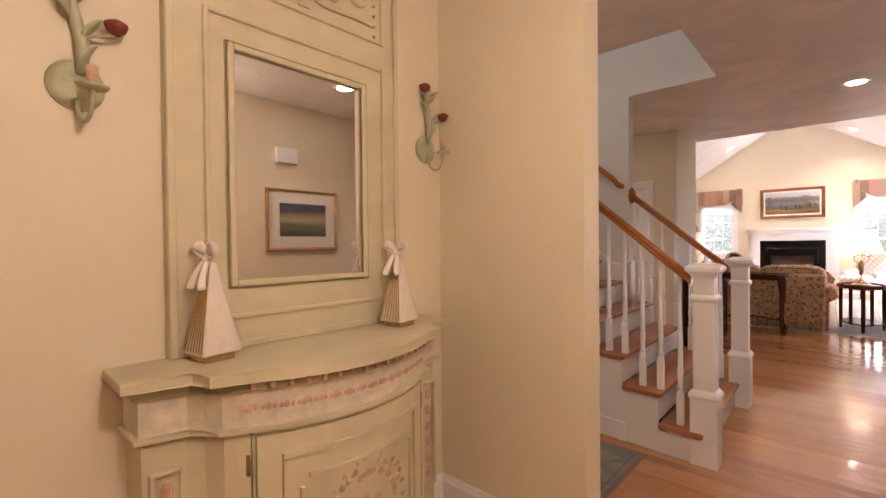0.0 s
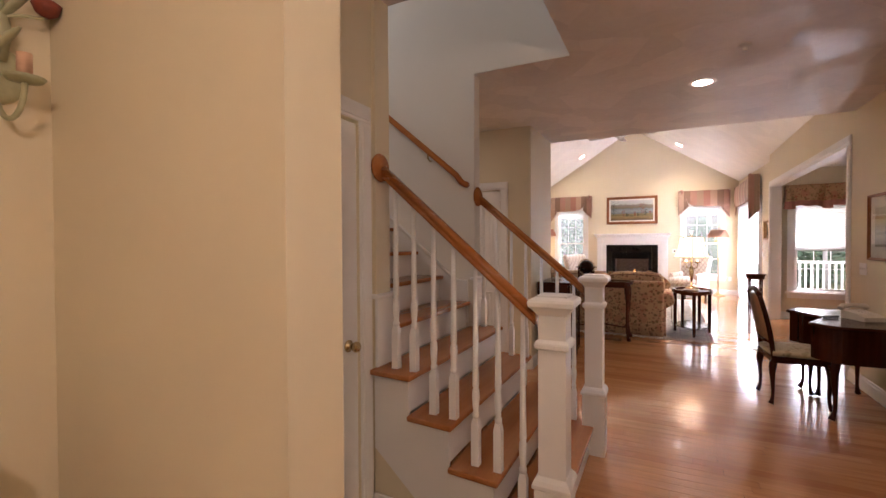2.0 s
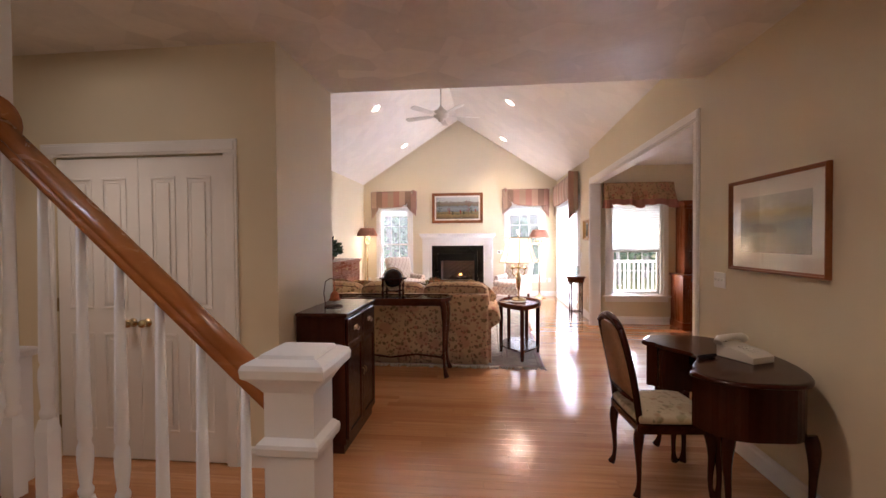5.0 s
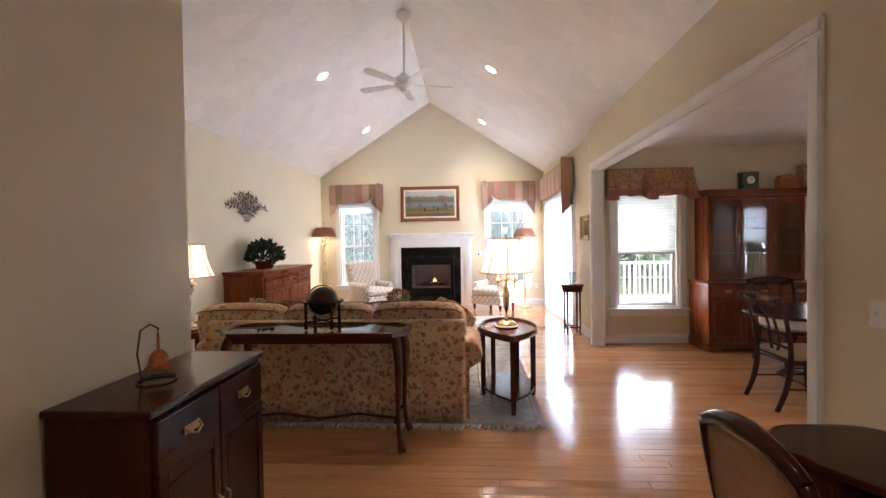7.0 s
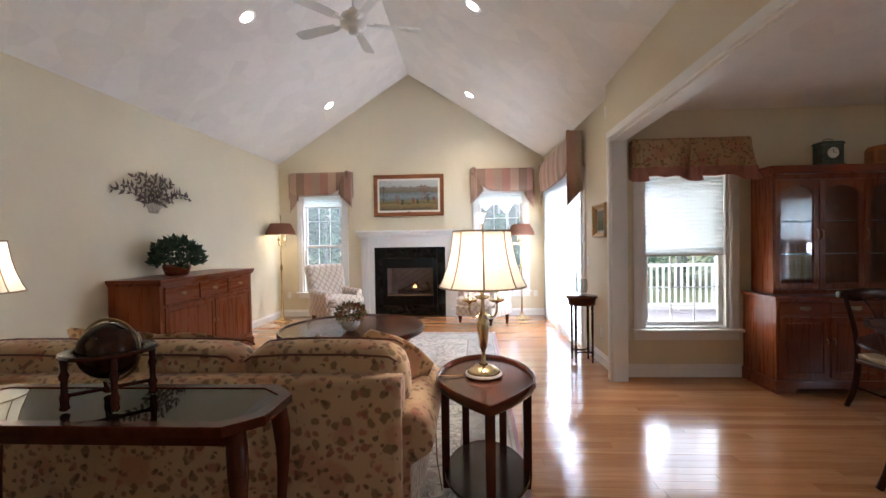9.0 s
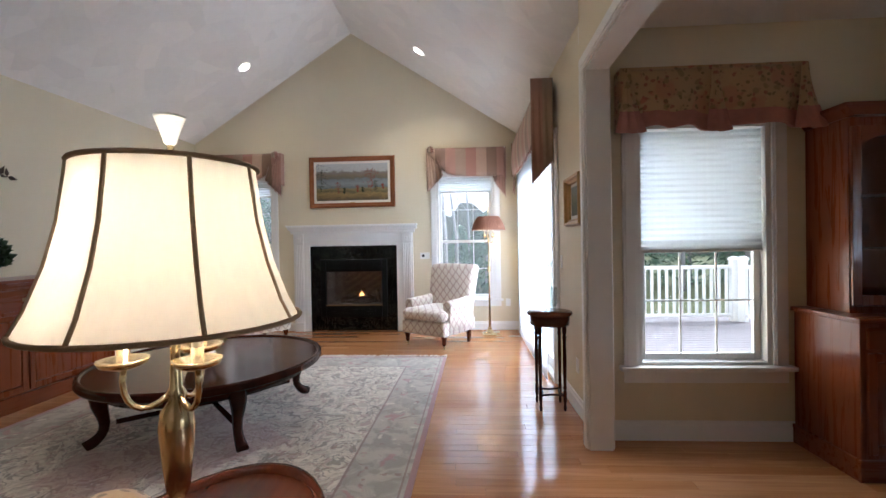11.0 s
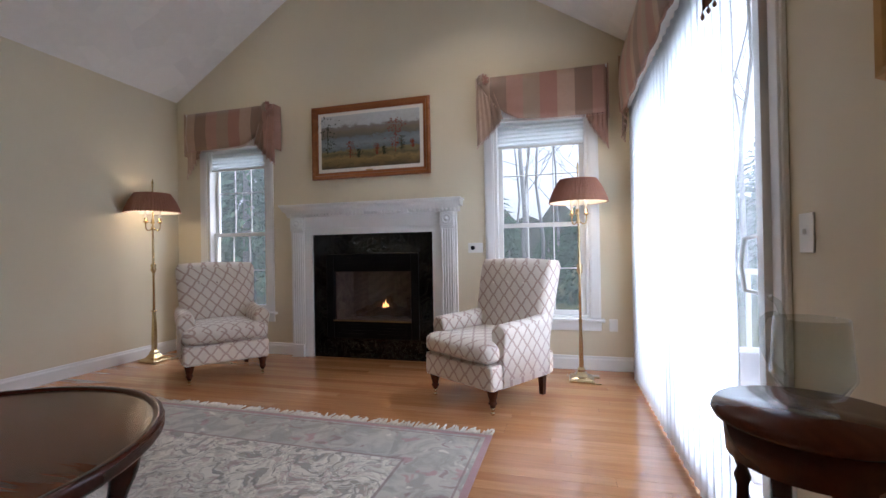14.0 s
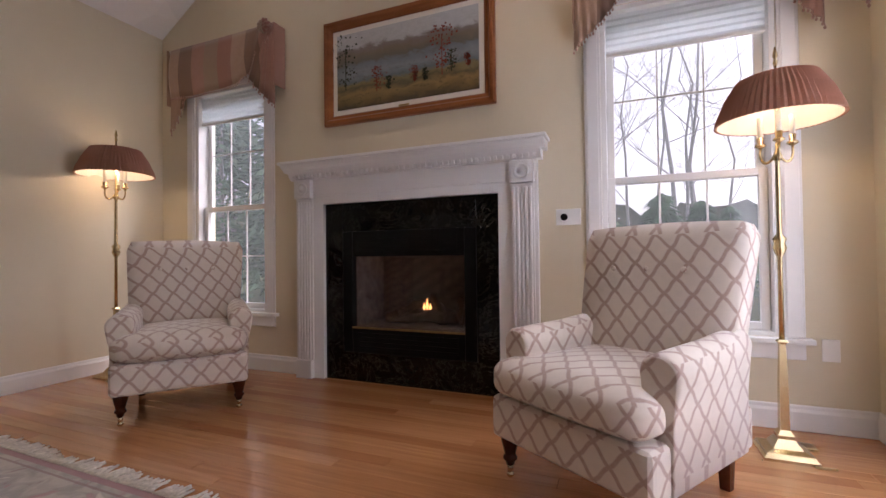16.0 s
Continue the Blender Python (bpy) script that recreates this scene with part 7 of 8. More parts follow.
for i in range(3):
    x0 = -uw + 0.005 + i * (2 * uw - 0.01) / 3
    x1 = x0 + (2 * uw - 0.01) / 3 - 0.006
    z0, z1, s = 0.935, 1.965, 0.05
    y = -ud
    bm = bmesh.new()
    box(bm, (x0, y - 0.02, z0), (x0 + s, y - 0.0005, z1), 0.002)
    box(bm, (x1 - s, y - 0.02, z0), (x1, y - 0.0005, z1), 0.002)
    box(bm, (x0 + s, y - 0.02, z0), (x1 - s, y - 0.0005, z0 + 0.06), 0.002)
    xm, hwid = (x0 + x1) / 2, (x1 - x0) / 2 - s
    arch = [(x0 + s, z1)] + [(xm - hwid * math.cos(a), z1 - 0.14 + 0.085 * math.sin(a)) for a in [math.pi * q / 12 for q in range(13)]] + [(x1 - s, z1)]
    prism(arch, y - 0.02, y - 0.0005, bm, "y")
    dr = part("glass_door", bm, PINE, hu)
    gp = part("pane", cube((x0 + s, y - 0.010, z0 + 0.06), (x1 - s, y - 0.007, z1 - 0.02)), GLASS, dr)
    gp.visible_shadow = False
    kx = x1 - 0.02 if i == 0 else x0 + 0.02
    part("pull", tube([(kx, y - 0.02, 1.50), (kx, y - 0.04, 1.48), (kx, y - 0.04, 1.42), (kx, y - 0.022, 1.40)], 0.005, 6), OLD_BRASS, dr)
STEM = glass("crystal", (0.95, 0.97, 0.97))
goblet = None
for x, z in ((-0.5, 1.262), (-0.38, 1.262), (-0.06, 1.262), (0.05, 1.262), (0.36, 1.262), (0.48, 1.262), (-0.45, 1.592), (0.0, 1.592), (0.1, 1.592), (0.42, 1.592), (-0.42, 0.931), (0.03, 0.931), (0.44, 0.931)):
    if goblet is None:
        goblet = tagged(part("goblet", lathe([(0.03, 0.0), (0.03, 0.003), (0.004, 0.008), (0.004, 0.06), (0.025, 0.08), (0.032, 0.11), (0.028, 0.145), (0.026, 0.145), (0.028, 0.11), (0.0, 0.08)], 12), STEM), "clear stemmed crystal glass on a hutch shelf", "wine glass", "glasses in the hutch")
        o = goblet
    else:
        o = new("goblet", goblet.data)
        for key in ("label", "category", "group"):
            o[key] = goblet[key]
    o.location = (4.26 + x, YD - 0.15, z)
VERDI = plain("verdigris_case", (0.09, 0.11, 0.08), 0.6, 0.2, var=0.35, scale=20, bump=0.2)
FACE = plain("clock_face", (0.7, 0.66, 0.55), 0.5)
ck = thing("mantel_clock", Matrix.Translation((4.22, YD - 0.24, 2.096)) @ Matrix.Scale(1.02, 4), "small green patinated mantel clock on the hutch", "clock")
part("case", cube((-0.10, -0.055, 0.0), (0.10, 0.055, 0.20), 0.006, 2), VERDI, ck)
part("plinth", cube((-0.112, -0.066, -0.0005), (0.112, 0.066, 0.022), 0.004), VERDI, ck)
part("cap", prism([(-0.108, 0.2005), (0.108, 0.2005), (0.108, 0.212), (0.085, 0.228), (-0.085, 0.228), (-0.108, 0.212)], -0.06, 0.06, None, "y", 0.003), VERDI, ck)
part("carry_handle", tube([(-0.045, 0, 0.228), (-0.04, 0, 0.25), (0.0, 0, 0.26), (0.04, 0, 0.25), (0.045, 0, 0.228)], 0.005, 6), OLD_BRASS, ck)
bm = lathe([(0.05, 0), (0.05, 0.006), (0.042, 0.004), (0.0, 0.004)], 24)
part("dial", turn(bm, pose(0, -0.0555, 0.12, 90)), FACE, ck)
part("hand", cube((-0.002, -0.0625, 0.12), (0.002, -0.061, 0.152)), BLACK, ck)
part("hand", cube((0.0, -0.0625, 0.118), (0.024, -0.061, 0.122)), BLACK, ck)
ck2 = thing("wooden_box", (4.70, YD - 0.24, 2.096), "arched tan wooden keepsake box on the hutch", "box")
bm = prism([(-0.11, 0.0), (0.11, 0.0), (0.11, 0.14), (0.08, 0.18), (0.0, 0.195), (-0.08, 0.18), (-0.11, 0.14)], -0.05, 0.05, None, "y", 0.004)
part("body", bm, OAK_RAIL, ck2)
part("panel", cube((-0.07, -0.054, 0.03), (0.07, -0.0505, 0.14), 0.001), FRAME_WOOD, ck2)

dt = thing("dining_table", (4.15, 8.22, 0), "oval dark wood dining table with pale apron on trestle feet", "dining table")
part("tabletop", loft(bmesh.new(), [oval(0.93, 0.58, 0.725), oval(0.96, 0.61, 0.733), oval(0.96, 0.61, 0.75), oval(0.945, 0.595, 0.756)]), CHERRY, dt)
part("apron", loft(bmesh.new(), [oval(0.82, 0.48, 0.63), oval(0.82, 0.48, 0.725)]), WHITE, dt, "cream painted apron")
for s in (-1, 1):
    part("pedestal", lathe([(0.05, 0.1), (0.07, 0.16), (0.045, 0.3), (0.075, 0.42), (0.05, 0.55), (0.09, 0.63)], 16, None, (s * 0.38, 0, 0)), CHERRY_V, dt)
    for q in (-1, 1):
        part("trestle_foot", tube(bez((s * 0.38, 0, 0.16), (s * 0.38, q * 0.2, 0.14), (s * 0.38, q * 0.3, 0.1), (s * 0.38, q * 0.45, 0.025), 8), [0.035] * 7 + [0.028, 0.025], 8), CHERRY, dt)
part("trestle_bar", cube((-0.38, -0.025, 0.15), (0.38, 0.025, 0.21), 0.006), CHERRY, dt)

SEAT_TAN = plain("tan_seat_cloth", (0.36, 0.27, 0.17), 0.85, var=0.1, scale=20, bump=0.2, bscale=250)


def napoleon_chair(m, label):
    """Dining chair with curved crest rail, pierced splat and sabre legs; front faces -y."""
    c_ = thing("dining_chair", m, label, "chair", "chairs round the dining table")
    part("seat", cushion((-0.23, -0.25, 0.43), (0.23, 0.21, 0.485), 0.012), SEAT_TAN, c_)
    part("seat_frame", cube((-0.235, -0.245, 0.395), (0.235, 0.22, 0.435), 0.01, 2), CHERRY, c_)
    for s in (-1, 1):
        part("back_post", tube(bez((s * 0.205, 0.33, 0.0), (s * 0.205, 0.17, 0.3), (s * 0.21, 0.19, 0.6), (s * 0.235, 0.33, 0.96), 12), [0.019, 0.02, 0.022, 0.023, 0.023, 0.023, 0.022, 0.02, 0.019, 0.018, 0.017, 0.016, 0.016], 8), CHERRY_V, c_)
        part("front_leg", tube(bez((s * 0.21, -0.22, 0.40), (s * 0.215, -0.235, 0.25), (s * 0.21, -0.2, 0.12), (s * 0.215, -0.24, 0.0), 8), [0.024, 0.024, 0.023, 0.021, 0.019, 0.017, 0.016, 0.016, 0.018], 8), CHERRY_V, c_)
        part("side_stretcher", tube([(s * 0.207, 0.24, 0.19), (s * 0.21, -0.21, 0.19)], 0.009, 6), CHERRY, c_)
        part("splat_strip", tube(bez((s * 0.03, 0.205, 0.48), (s * 0.11, 0.20, 0.6), (s * -0.02, 0.22, 0.72), (s * 0.10, 0.315, 0.92), 10), 0.012, 6, None, 0.6), CHERRY_V, c_)
    part("cross_stretcher", tube([(-0.21, 0.02, 0.19), (0.21, 0.02, 0.19)], 0.009, 6), CHERRY, c_)
    bm = bmesh.new()
    rings = []
    for i in range(13):
        u = -1 + i / 6
        y = 0.335 - 0.035 * (1 - u * u) + 0.02
        zt = 0.985 - 0.03 * u * u
        zb = 0.90 + 0.015 * math.cos(u * 6)
        rings.append([(u * 0.26, y - 0.014, zb), (u * 0.26, y + 0.012, zb), (u * 0.26, y + 0.02, zt), (u * 0.26, y, zt + 0.01), (u * 0.26, y - 0.010, zt)])
    part("crest_rail", loft(bm, rings), CHERRY, c_)
    part("lower_rail", tube([(-0.21, 0.215, 0.53), (0, 0.20, 0.53), (0.21, 0.215, 0.53)], 0.013, 8), CHERRY, c_)
    return c_


napoleon_chair(pose(3.40, 7.88, 0, 0, 0, 90), "dark wood dining chair with pierced splat and tan seat")
napoleon_chair(pose(4.15, 9.02, 0, 0, 0, 0), "dark wood dining chair with pierced splat and tan seat")
napoleon_chair(pose(4.45, 7.40, 0, 0, 0, 180), "dark wood dining chair with pierced splat and tan seat")

# ---- desk corner ----
dk = thing("writing_desk", Matrix.Translation((1.86, 5.06, 0)) @ Matrix.Diagonal((1, 0.92, 1, 1)), "kidney-shaped dark cherry writing desk on cabriole legs", "desk")
kid = []
for i in range(64):
    a = 2 * math.pi * i / 64
    c_, s_ = math.cos(a), math.sin(a)
    y = 0.61 * s_
    x = 0.29 * (abs(c_) ** 0.8) * (1 if c_ > 0 else -1)
    if c_ < 0:
        x += 0.17 * math.cos(math.pi * min(1, abs(y) / 0.36)) * 0.5 + (0.085 if abs(y) < 0.36 else -0.085 * min(1, 1)) * 0.4
    kid.append((x, y))


def ring_at(pts, f, z):
    return [(x * f - (0.0), y * f, z) for x, y in pts]


part("desktop", loft(bmesh.new(), [ring_at(kid, 0.96, 0.742), ring_at(kid, 0.995, 0.748), ring_at(kid, 1.0, 0.758), ring_at(kid, 0.985, 0.768), ring_at(kid, 0.95, 0.770)]), CHERRY, dk)
for s in (-1, 1):
    ped = [(x, y) for x, y in kid if s * y > 0.2]
    ped = [(x * 0.93, y * 0.93) for x, y in ped]
    part("pedestal", prism(ped, 0.475, 0.742, None, "z"), CHERRY_V, dk)
    for j in range(2):
        z0 = 0.487 + j * 0.126
        dr = part("drawer", cube((-0.268, s * 0.235 - 0.0, z0), (-0.25, s * 0.42, z0 + 0.112), 0.004), CHERRY, dk)
        part("drawer_knob", turn(lathe([(0.006, 0), (0.006, 0.010), (0.012, 0.014), (0.0, 0.022)], 10), pose(-0.268, s * 0.33, z0 + 0.055, 0, -90)), OLD_BRASS, dr)
    for x, y, dx, dy in ((-0.19, s * 0.47, -1, s * 0.4), (0.19, s * 0.46, 0.5, s * 0.8), (-0.13, s * 0.24, -0.5, -s * 0.3)):
        part("leg", cab_leg(bmesh.new(), x, y, 0.48, dx, dy, 0.022, 0.04), CHERRY_V, dk)
part("centre_drawer", cube((-0.12, -0.2, 0.66), (0.22, 0.2, 0.741), 0.004), CHERRY, dk)
part("back_panel", cube((0.23, -0.24, 0.50), (0.25, 0.24, 0.741)), CHERRY, dk)

PHONE = plain("ivory_phone_plastic", (0.60, 0.55, 0.46), 0.4, var=0.03, bump=0)
ph = thing("telephone", pose(1.93, 4.98, 0.771, 0, 0, -65), "ivory push-button desk telephone with coiled cord", "telephone")
part("body", prism([(-0.11, 0.0), (0.11, 0.0), (0.11, 0.035), (0.06, 0.055), (-0.11, 0.075)], -0.085, 0.085, None, "y", 0.006), PHONE, ph)
bm = tube([(-0.08, -0.11, 0.085), (-0.085, -0.09, 0.105), (-0.085, 0.0, 0.112), (-0.085, 0.09, 0.105), (-0.08, 0.11, 0.085)], [0.024, 0.022, 0.016, 0.022, 0.024], 10)
part("handset", bm, PHONE, ph)
for i in range(4):
    for j in range(3):
        part("key", cube((-0.02 + i * 0.024, -0.03 + j * 0.024, 0.055 - i * 0.004), (-0.004 + i * 0.024, -0.014 + j * 0.024, 0.072 - i * 0.0045), 0.001), MATBOARD, ph)
part("coiled_cord", tube([(-0.08 + 0.012 * math.cos(i * 1.3), -0.13 - i * 0.0022, 0.012 + 0.01 * math.sin(i * 1.3) + 0.0) for i in range(60)], 0.0035, 5), BLACK, ph)

FRENCH_SEAT = floral("brocade_seat", (0.48, 0.40, 0.26), (0.34, 0.22, 0.12), (0.30, 0.27, 0.15))
CANE = plain("woven_cane", (0.36, 0.20, 0.10), 0.7, var=0.15, scale=60, bump=0.5, bscale=220)
dc = thing("desk_chair", pose(1.475, 5.05, 0, 0, 0, 94), "dark wood french chair with brocade seat at the desk", "chair")
part("seat", cushion((-0.22, -0.22, 0.425), (0.22, 0.2, 0.485), 0.015), FRENCH_SEAT, dc)
part("seat_rail", cube((-0.225, -0.22, 0.375), (0.225, 0.205, 0.432), 0.012, 2), CHERRY, dc)
for s in (-1, 1):
    part("front_leg", cab_leg(bmesh.new(), s * 0.2, -0.19, 0.39, s * 0.7, -0.7, 0.021, 0.04), CHERRY_V, dc)
    part("back_leg", cab_leg(bmesh.new(), s * 0.185, 0.18, 0.39, s * 0.5, 0.8, 0.020, 0.035), CHERRY_V, dc)
    part("back_post", tube(bez((s * 0.19, 0.18, 0.40), (s * 0.18, 0.2, 0.6), (s * 0.22, 0.24, 0.78), (s * 0.17, 0.285, 0.955), 10), [0.02] * 11, 8), CHERRY_V, dc)
part("crest_rail", tube(bez((-0.175, 0.285, 0.95), (-0.08, 0.295, 1.02), (0.08, 0.295, 1.02), (0.175, 0.285, 0.95), 12), [0.02, 0.021, 0.022, 0.023, 0.024, 0.026, 0.028, 0.026, 0.024, 0.023, 0.022, 0.021, 0.02], 8), CHERRY, dc)
part("lower_rail", tube([(-0.18, 0.205, 0.55), (0, 0.21, 0.535), (0.18, 0.205, 0.55)], 0.015, 8), CHERRY, dc)
bm = bmesh.new()
loft(bm, [[(-0.17 - 0.015 * math.sin(q * 3.14), 0.21 + 0.075 * q, 0.56 + 0.40 * q), (0.17 + 0.015 * math.sin(q * 3.14), 0.21 + 0.075 * q, 0.56 + 0.40 * q), (0.17 + 0.015 * math.sin(q * 3.14), 0.218 + 0.075 * q, 0.56 + 0.40 * q), (-0.17 - 0.015 * math.sin(q * 3.14), 0.218 + 0.075 * q, 0.56 + 0.40 * q)] for q in [i / 8 for i in range(9)]])
part("cane_back", bm, CANE, dc, "woven cane back panel")

# ---- entry niche ----
SAGE = plain("aged_sage_paint", (0.585, 0.52, 0.345), 0.55, var=0.10, scale=5, bump=0.15, bscale=50)
# darker sage for thin lines, the cornice step and painted leaves
SAGE_D = plain("dark_sage", (0.36, 0.32, 0.18), 0.6, var=0.15, scale=12, bump=0.1)
ROSEP = plain("faded_rose_paint", (0.55, 0.35, 0.24), 0.6, var=0.2, scale=25, bump=0.1)
CREAMP = plain("faded_cream_paint", (0.62, 0.55, 0.42), 0.6, var=0.15, scale=25, bump=0.1)
XM = -0.945
mr = thing("trumeau_mirror", pose(XM + 0.002, -0.095, 0, 0, 0, 90), "tall sage painted mirror with carved upper panel", "mirror")
hw = 0.475
zb, zt_ = 1.0, 2.60
gx, g0, g1 = 0.29, 1.21, 2.04
for a, b in (((-hw, zb), (-gx, zt_)), ((gx, zb), (hw, zt_)), ((-gx, zb), (gx, g0)), ((-gx, g1), (gx, zt_))):
    part("panel_board", cube((a[0], -0.035, a[1]), (b[0], 0, b[1])), SAGE, mr)
for nm, x0, z0, x1, z1, wd, dd, mt in (("inner_moulding", -gx, g0, gx, g1, 0.022, 0.05, SAGE), ("inner_glaze_line", -gx - 0.008, g0 - 0.008, gx + 0.008, g1 + 0.008, 0.006, 0.041, SAGE_D), ("outer_moulding", -0.365, 1.10, 0.395, 2.14, 0.018, 0.047, SAGE), ("upper_moulding", -hw + 0.08, 2.24, hw - 0.08, 2.56, 0.02, 0.047, SAGE), ("edge_moulding", -hw, zb, hw, zt_, 0.025, 0.05, SAGE)):
    bm = bmesh.new()
    for a, b in (((x0, z0), (x0 + wd, z1)), ((x1 - wd, z0), (x1, z1)), ((x0 + wd, z0), (x1 - wd, z0 + wd)), ((x0 + wd, z1 - wd), (x1 - wd, z1))):
        box(bm, (a[0], -dd, a[1]), (b[0], -0.0355, b[1]), 0.004)
    part(nm, bm, mt, mr)
MIRROR = bpy.data.materials.new("silvered_glass")
MIRROR.use_nodes = True
mb = MIRROR.node_tree.nodes["Principled BSDF"]
mb.inputs["Base Color"].default_value = (0.88, 0.87, 0.84, 1)
mb.inputs["Metallic"].default_value = 1.0
mb.inputs["Roughness"].default_value = 0.015
part("mirror_glass", cube((-gx + 0.001, -0.03, g0 + 0.001), (gx - 0.001, -0.02, g1 - 0.001)), MIRROR, mr)
part("crown", prism([(-hw - 0.02, zt_), (hw + 0.02, zt_), (hw + 0.06, zt_ + 0.06), (-hw - 0.06, zt_ + 0.06)], -0.09, 0, None, "y"), SAGE, mr)
# carved scrolls and vase in the upper panel
bm = bmesh.new()
for s in (-1, 1):
    for k_, (cx, cz, r0) in enumerate(((0.13, 2.39, 0.075), (0.26, 2.42, 0.06))):
        pts = [(s * (cx + r0 * (1 - i / 26) * math.cos(i * 0.42 + k_ * 2)), -0.042, cz + r0 * (1 - i / 26) * math.sin(i * 0.42 + k_ * 2)) for i in range(22)]
        tube(pts, 0.008, 6, bm)
    tube(bez((s * 0.02, -0.042, 2.33), (s * 0.1, -0.042, 2.28), (s * 0.2, -0.042, 2.33), (s * 0.33, -0.042, 2.31), 10), 0.008, 6, bm)
    for i in range(7):
        lathe([(0.0, -0.008), (0.011, 0), (0.0, 0.008)], 8, bm, (s * (0.345), -0.041, 2.27 + i * 0.045))
part("carved_scrolls", bm, SAGE, mr, "carved scrollwork in low relief")
part("carved_urn", turn(lathe([(0.02, 0.0), (0.03, 0.01), (0.012, 0.03), (0.045, 0.07), (0.05, 0.10), (0.035, 0.12), (0.05, 0.13), (0.0, 0.135)], 16, None, (0, 0, 0), 1.0, 0.35), pose(0, -0.038, 2.27)), SAGE, mr)

cb = thing("painted_commode", pose(XM + 0.002, -0.10, 0, 0, 0, 90) @ Matrix.Diagonal((1, 1, 0.98, 1)), "bow-front sage painted commode with faded floral decoration", "commode")
# outline of half the front: end wing, concave shoulder, bowed centre


def bow(f=1.0, grow=0.0):
    pts = [(-0.575 - grow, 0.0), (-0.575 - grow, -0.16 - grow), (-0.47, -0.185 - grow), (-0.43 - grow * 0.5, -0.215 - grow), (-0.40 - grow, -0.27 - grow)]
    for i in range(17):
        u = -1 + i / 8
        pts.append((u * 0.37, -0.29 - 0.115 * (1 - u * u) - grow))
    pts += [(0.40 + grow, -0.27 - grow), (0.43 + grow * 0.5, -0.215 - grow), (0.47, -0.185 - grow), (0.575 + grow, -0.16 - grow), (0.575 + grow, 0.0)]
    return pts


part("body", prism(bow(), 0.10, 0.83, None, "z"), SAGE, cb)
part("plinth", prism(bow(1, 0.012), 0.0, 0.10, None, "z", 0.004), SAGE, cb)
part("frieze", prism(bow(1, 0.008), 0.845, 0.955, None, "z"), CREAMP, cb, "cream frieze painted with rose scrolls")
part("frieze_bead", prism(bow(1, 0.022), 0.831, 0.845, None, "z", 0.004), SAGE, cb)
part("cornice_step", prism(bow(1, 0.025), 0.956, 0.985, None, "z", 0.006), SAGE_D, cb)
part("top", prism(bow(1, 0.055), 0.986, 1.02, None, "z", 0.008), SAGE, cb, "sage painted shaped top with soft marbling")


def front_y(x):
    u = max(-1, min(1, x / 0.37))
    return -0.29 - 0.115 * (1 - u * u)


def on_bow(x0, x1, z0, z1, dd, n=10, bm=None):
    bm = bm or bmesh.new()
    rings = []
    for i in range(n + 1):
        x = x0 + (x1 - x0) * i / n
        y = front_y(x)
        rings.append([(x, y - 0.0005, z0), (x, y - dd, z0 + 0.002), (x, y - dd, z1 - 0.002), (x, y - 0.0005, z1)])
    loft(bm, rings)
    for f_ in bm.faces:
        f_.smooth = False
    bmesh.ops.recalc_face_normals(bm, faces=bm.faces)
    return bm


dr = part("door", on_bow(-0.33, 0.33, 0.14, 0.815, 0.010), SAGE, cb)
for (a0, a1, b0, b1) in ((-0.27, 0.27, 0.735, 0.755), (-0.27, 0.27, 0.18, 0.20), (-0.27, -0.25, 0.20, 0.735), (0.25, 0.27, 0.20, 0.735), (-0.20, 0.20, 0.665, 0.678), (-0.20, 0.20, 0.25, 0.263), (-0.225, -0.213, 0.29, 0.64), (0.213, 0.225, 0.29, 0.64)):
    part("moulding", on_bow(a0, a1, b0, b1, 0.021, 8), SAGE, dr)
rg = random.Random(9)


def dab(bm, x, z, r, lift=0.0125):
    y = front_y(x) - lift
    vs = [bm.verts.new((x + r * math.cos(a) * rg.uniform(0.7, 1.2), y, z + r * math.sin(a) * rg.uniform(0.7, 1.2))) for a in [2 * math.pi * i / 7 for i in range(7)]]
    c0 = bm.verts.new((x, y - 0.0012, z))
    for i in range(7):
        bm.faces.new((vs[i], vs[(i + 1) % 7], c0))


for nm, mt, cnt, seed in (("painted_roses", ROSEP, 90, 1), ("painted_scrolls", CREAMP, 60, 2), ("painted_leaves", SAGE_D, 50, 3)):
    rg.seed(seed)
    bm = bmesh.new()
    for i in range(cnt):
        a = rg.uniform(0, 6.28)
        r = rg.choice((0.13, 0.155, 0.175)) if i % 3 else rg.uniform(0, 0.07)
        dab(bm, r * 0.95 * math.cos(a), 0.46 + r * 1.15 * math.sin(a), rg.uniform(0.006, 0.014))
    part(nm, bm, mt, dr, "faded hand-painted flowers")
for i in range(16):
    x = -0.345 + i * 0.046
    bm = bmesh.new()
    rg.seed(i)
    for (ox, oz, r) in ((0, 0.9, 0.013), (0.014, 0.9, 0.008), (-0.014, 0.9, 0.008)):
        dab(bm, x + ox, oz, r, 0.0095)
    part("frieze_flower", bm, ROSEP, cb)
    part("dentil", cube((x - 0.006, front_y(x) - 0.037, 0.962), (x + 0.006, front_y(x) - 0.024, 0.978)), ROSEP, cb)
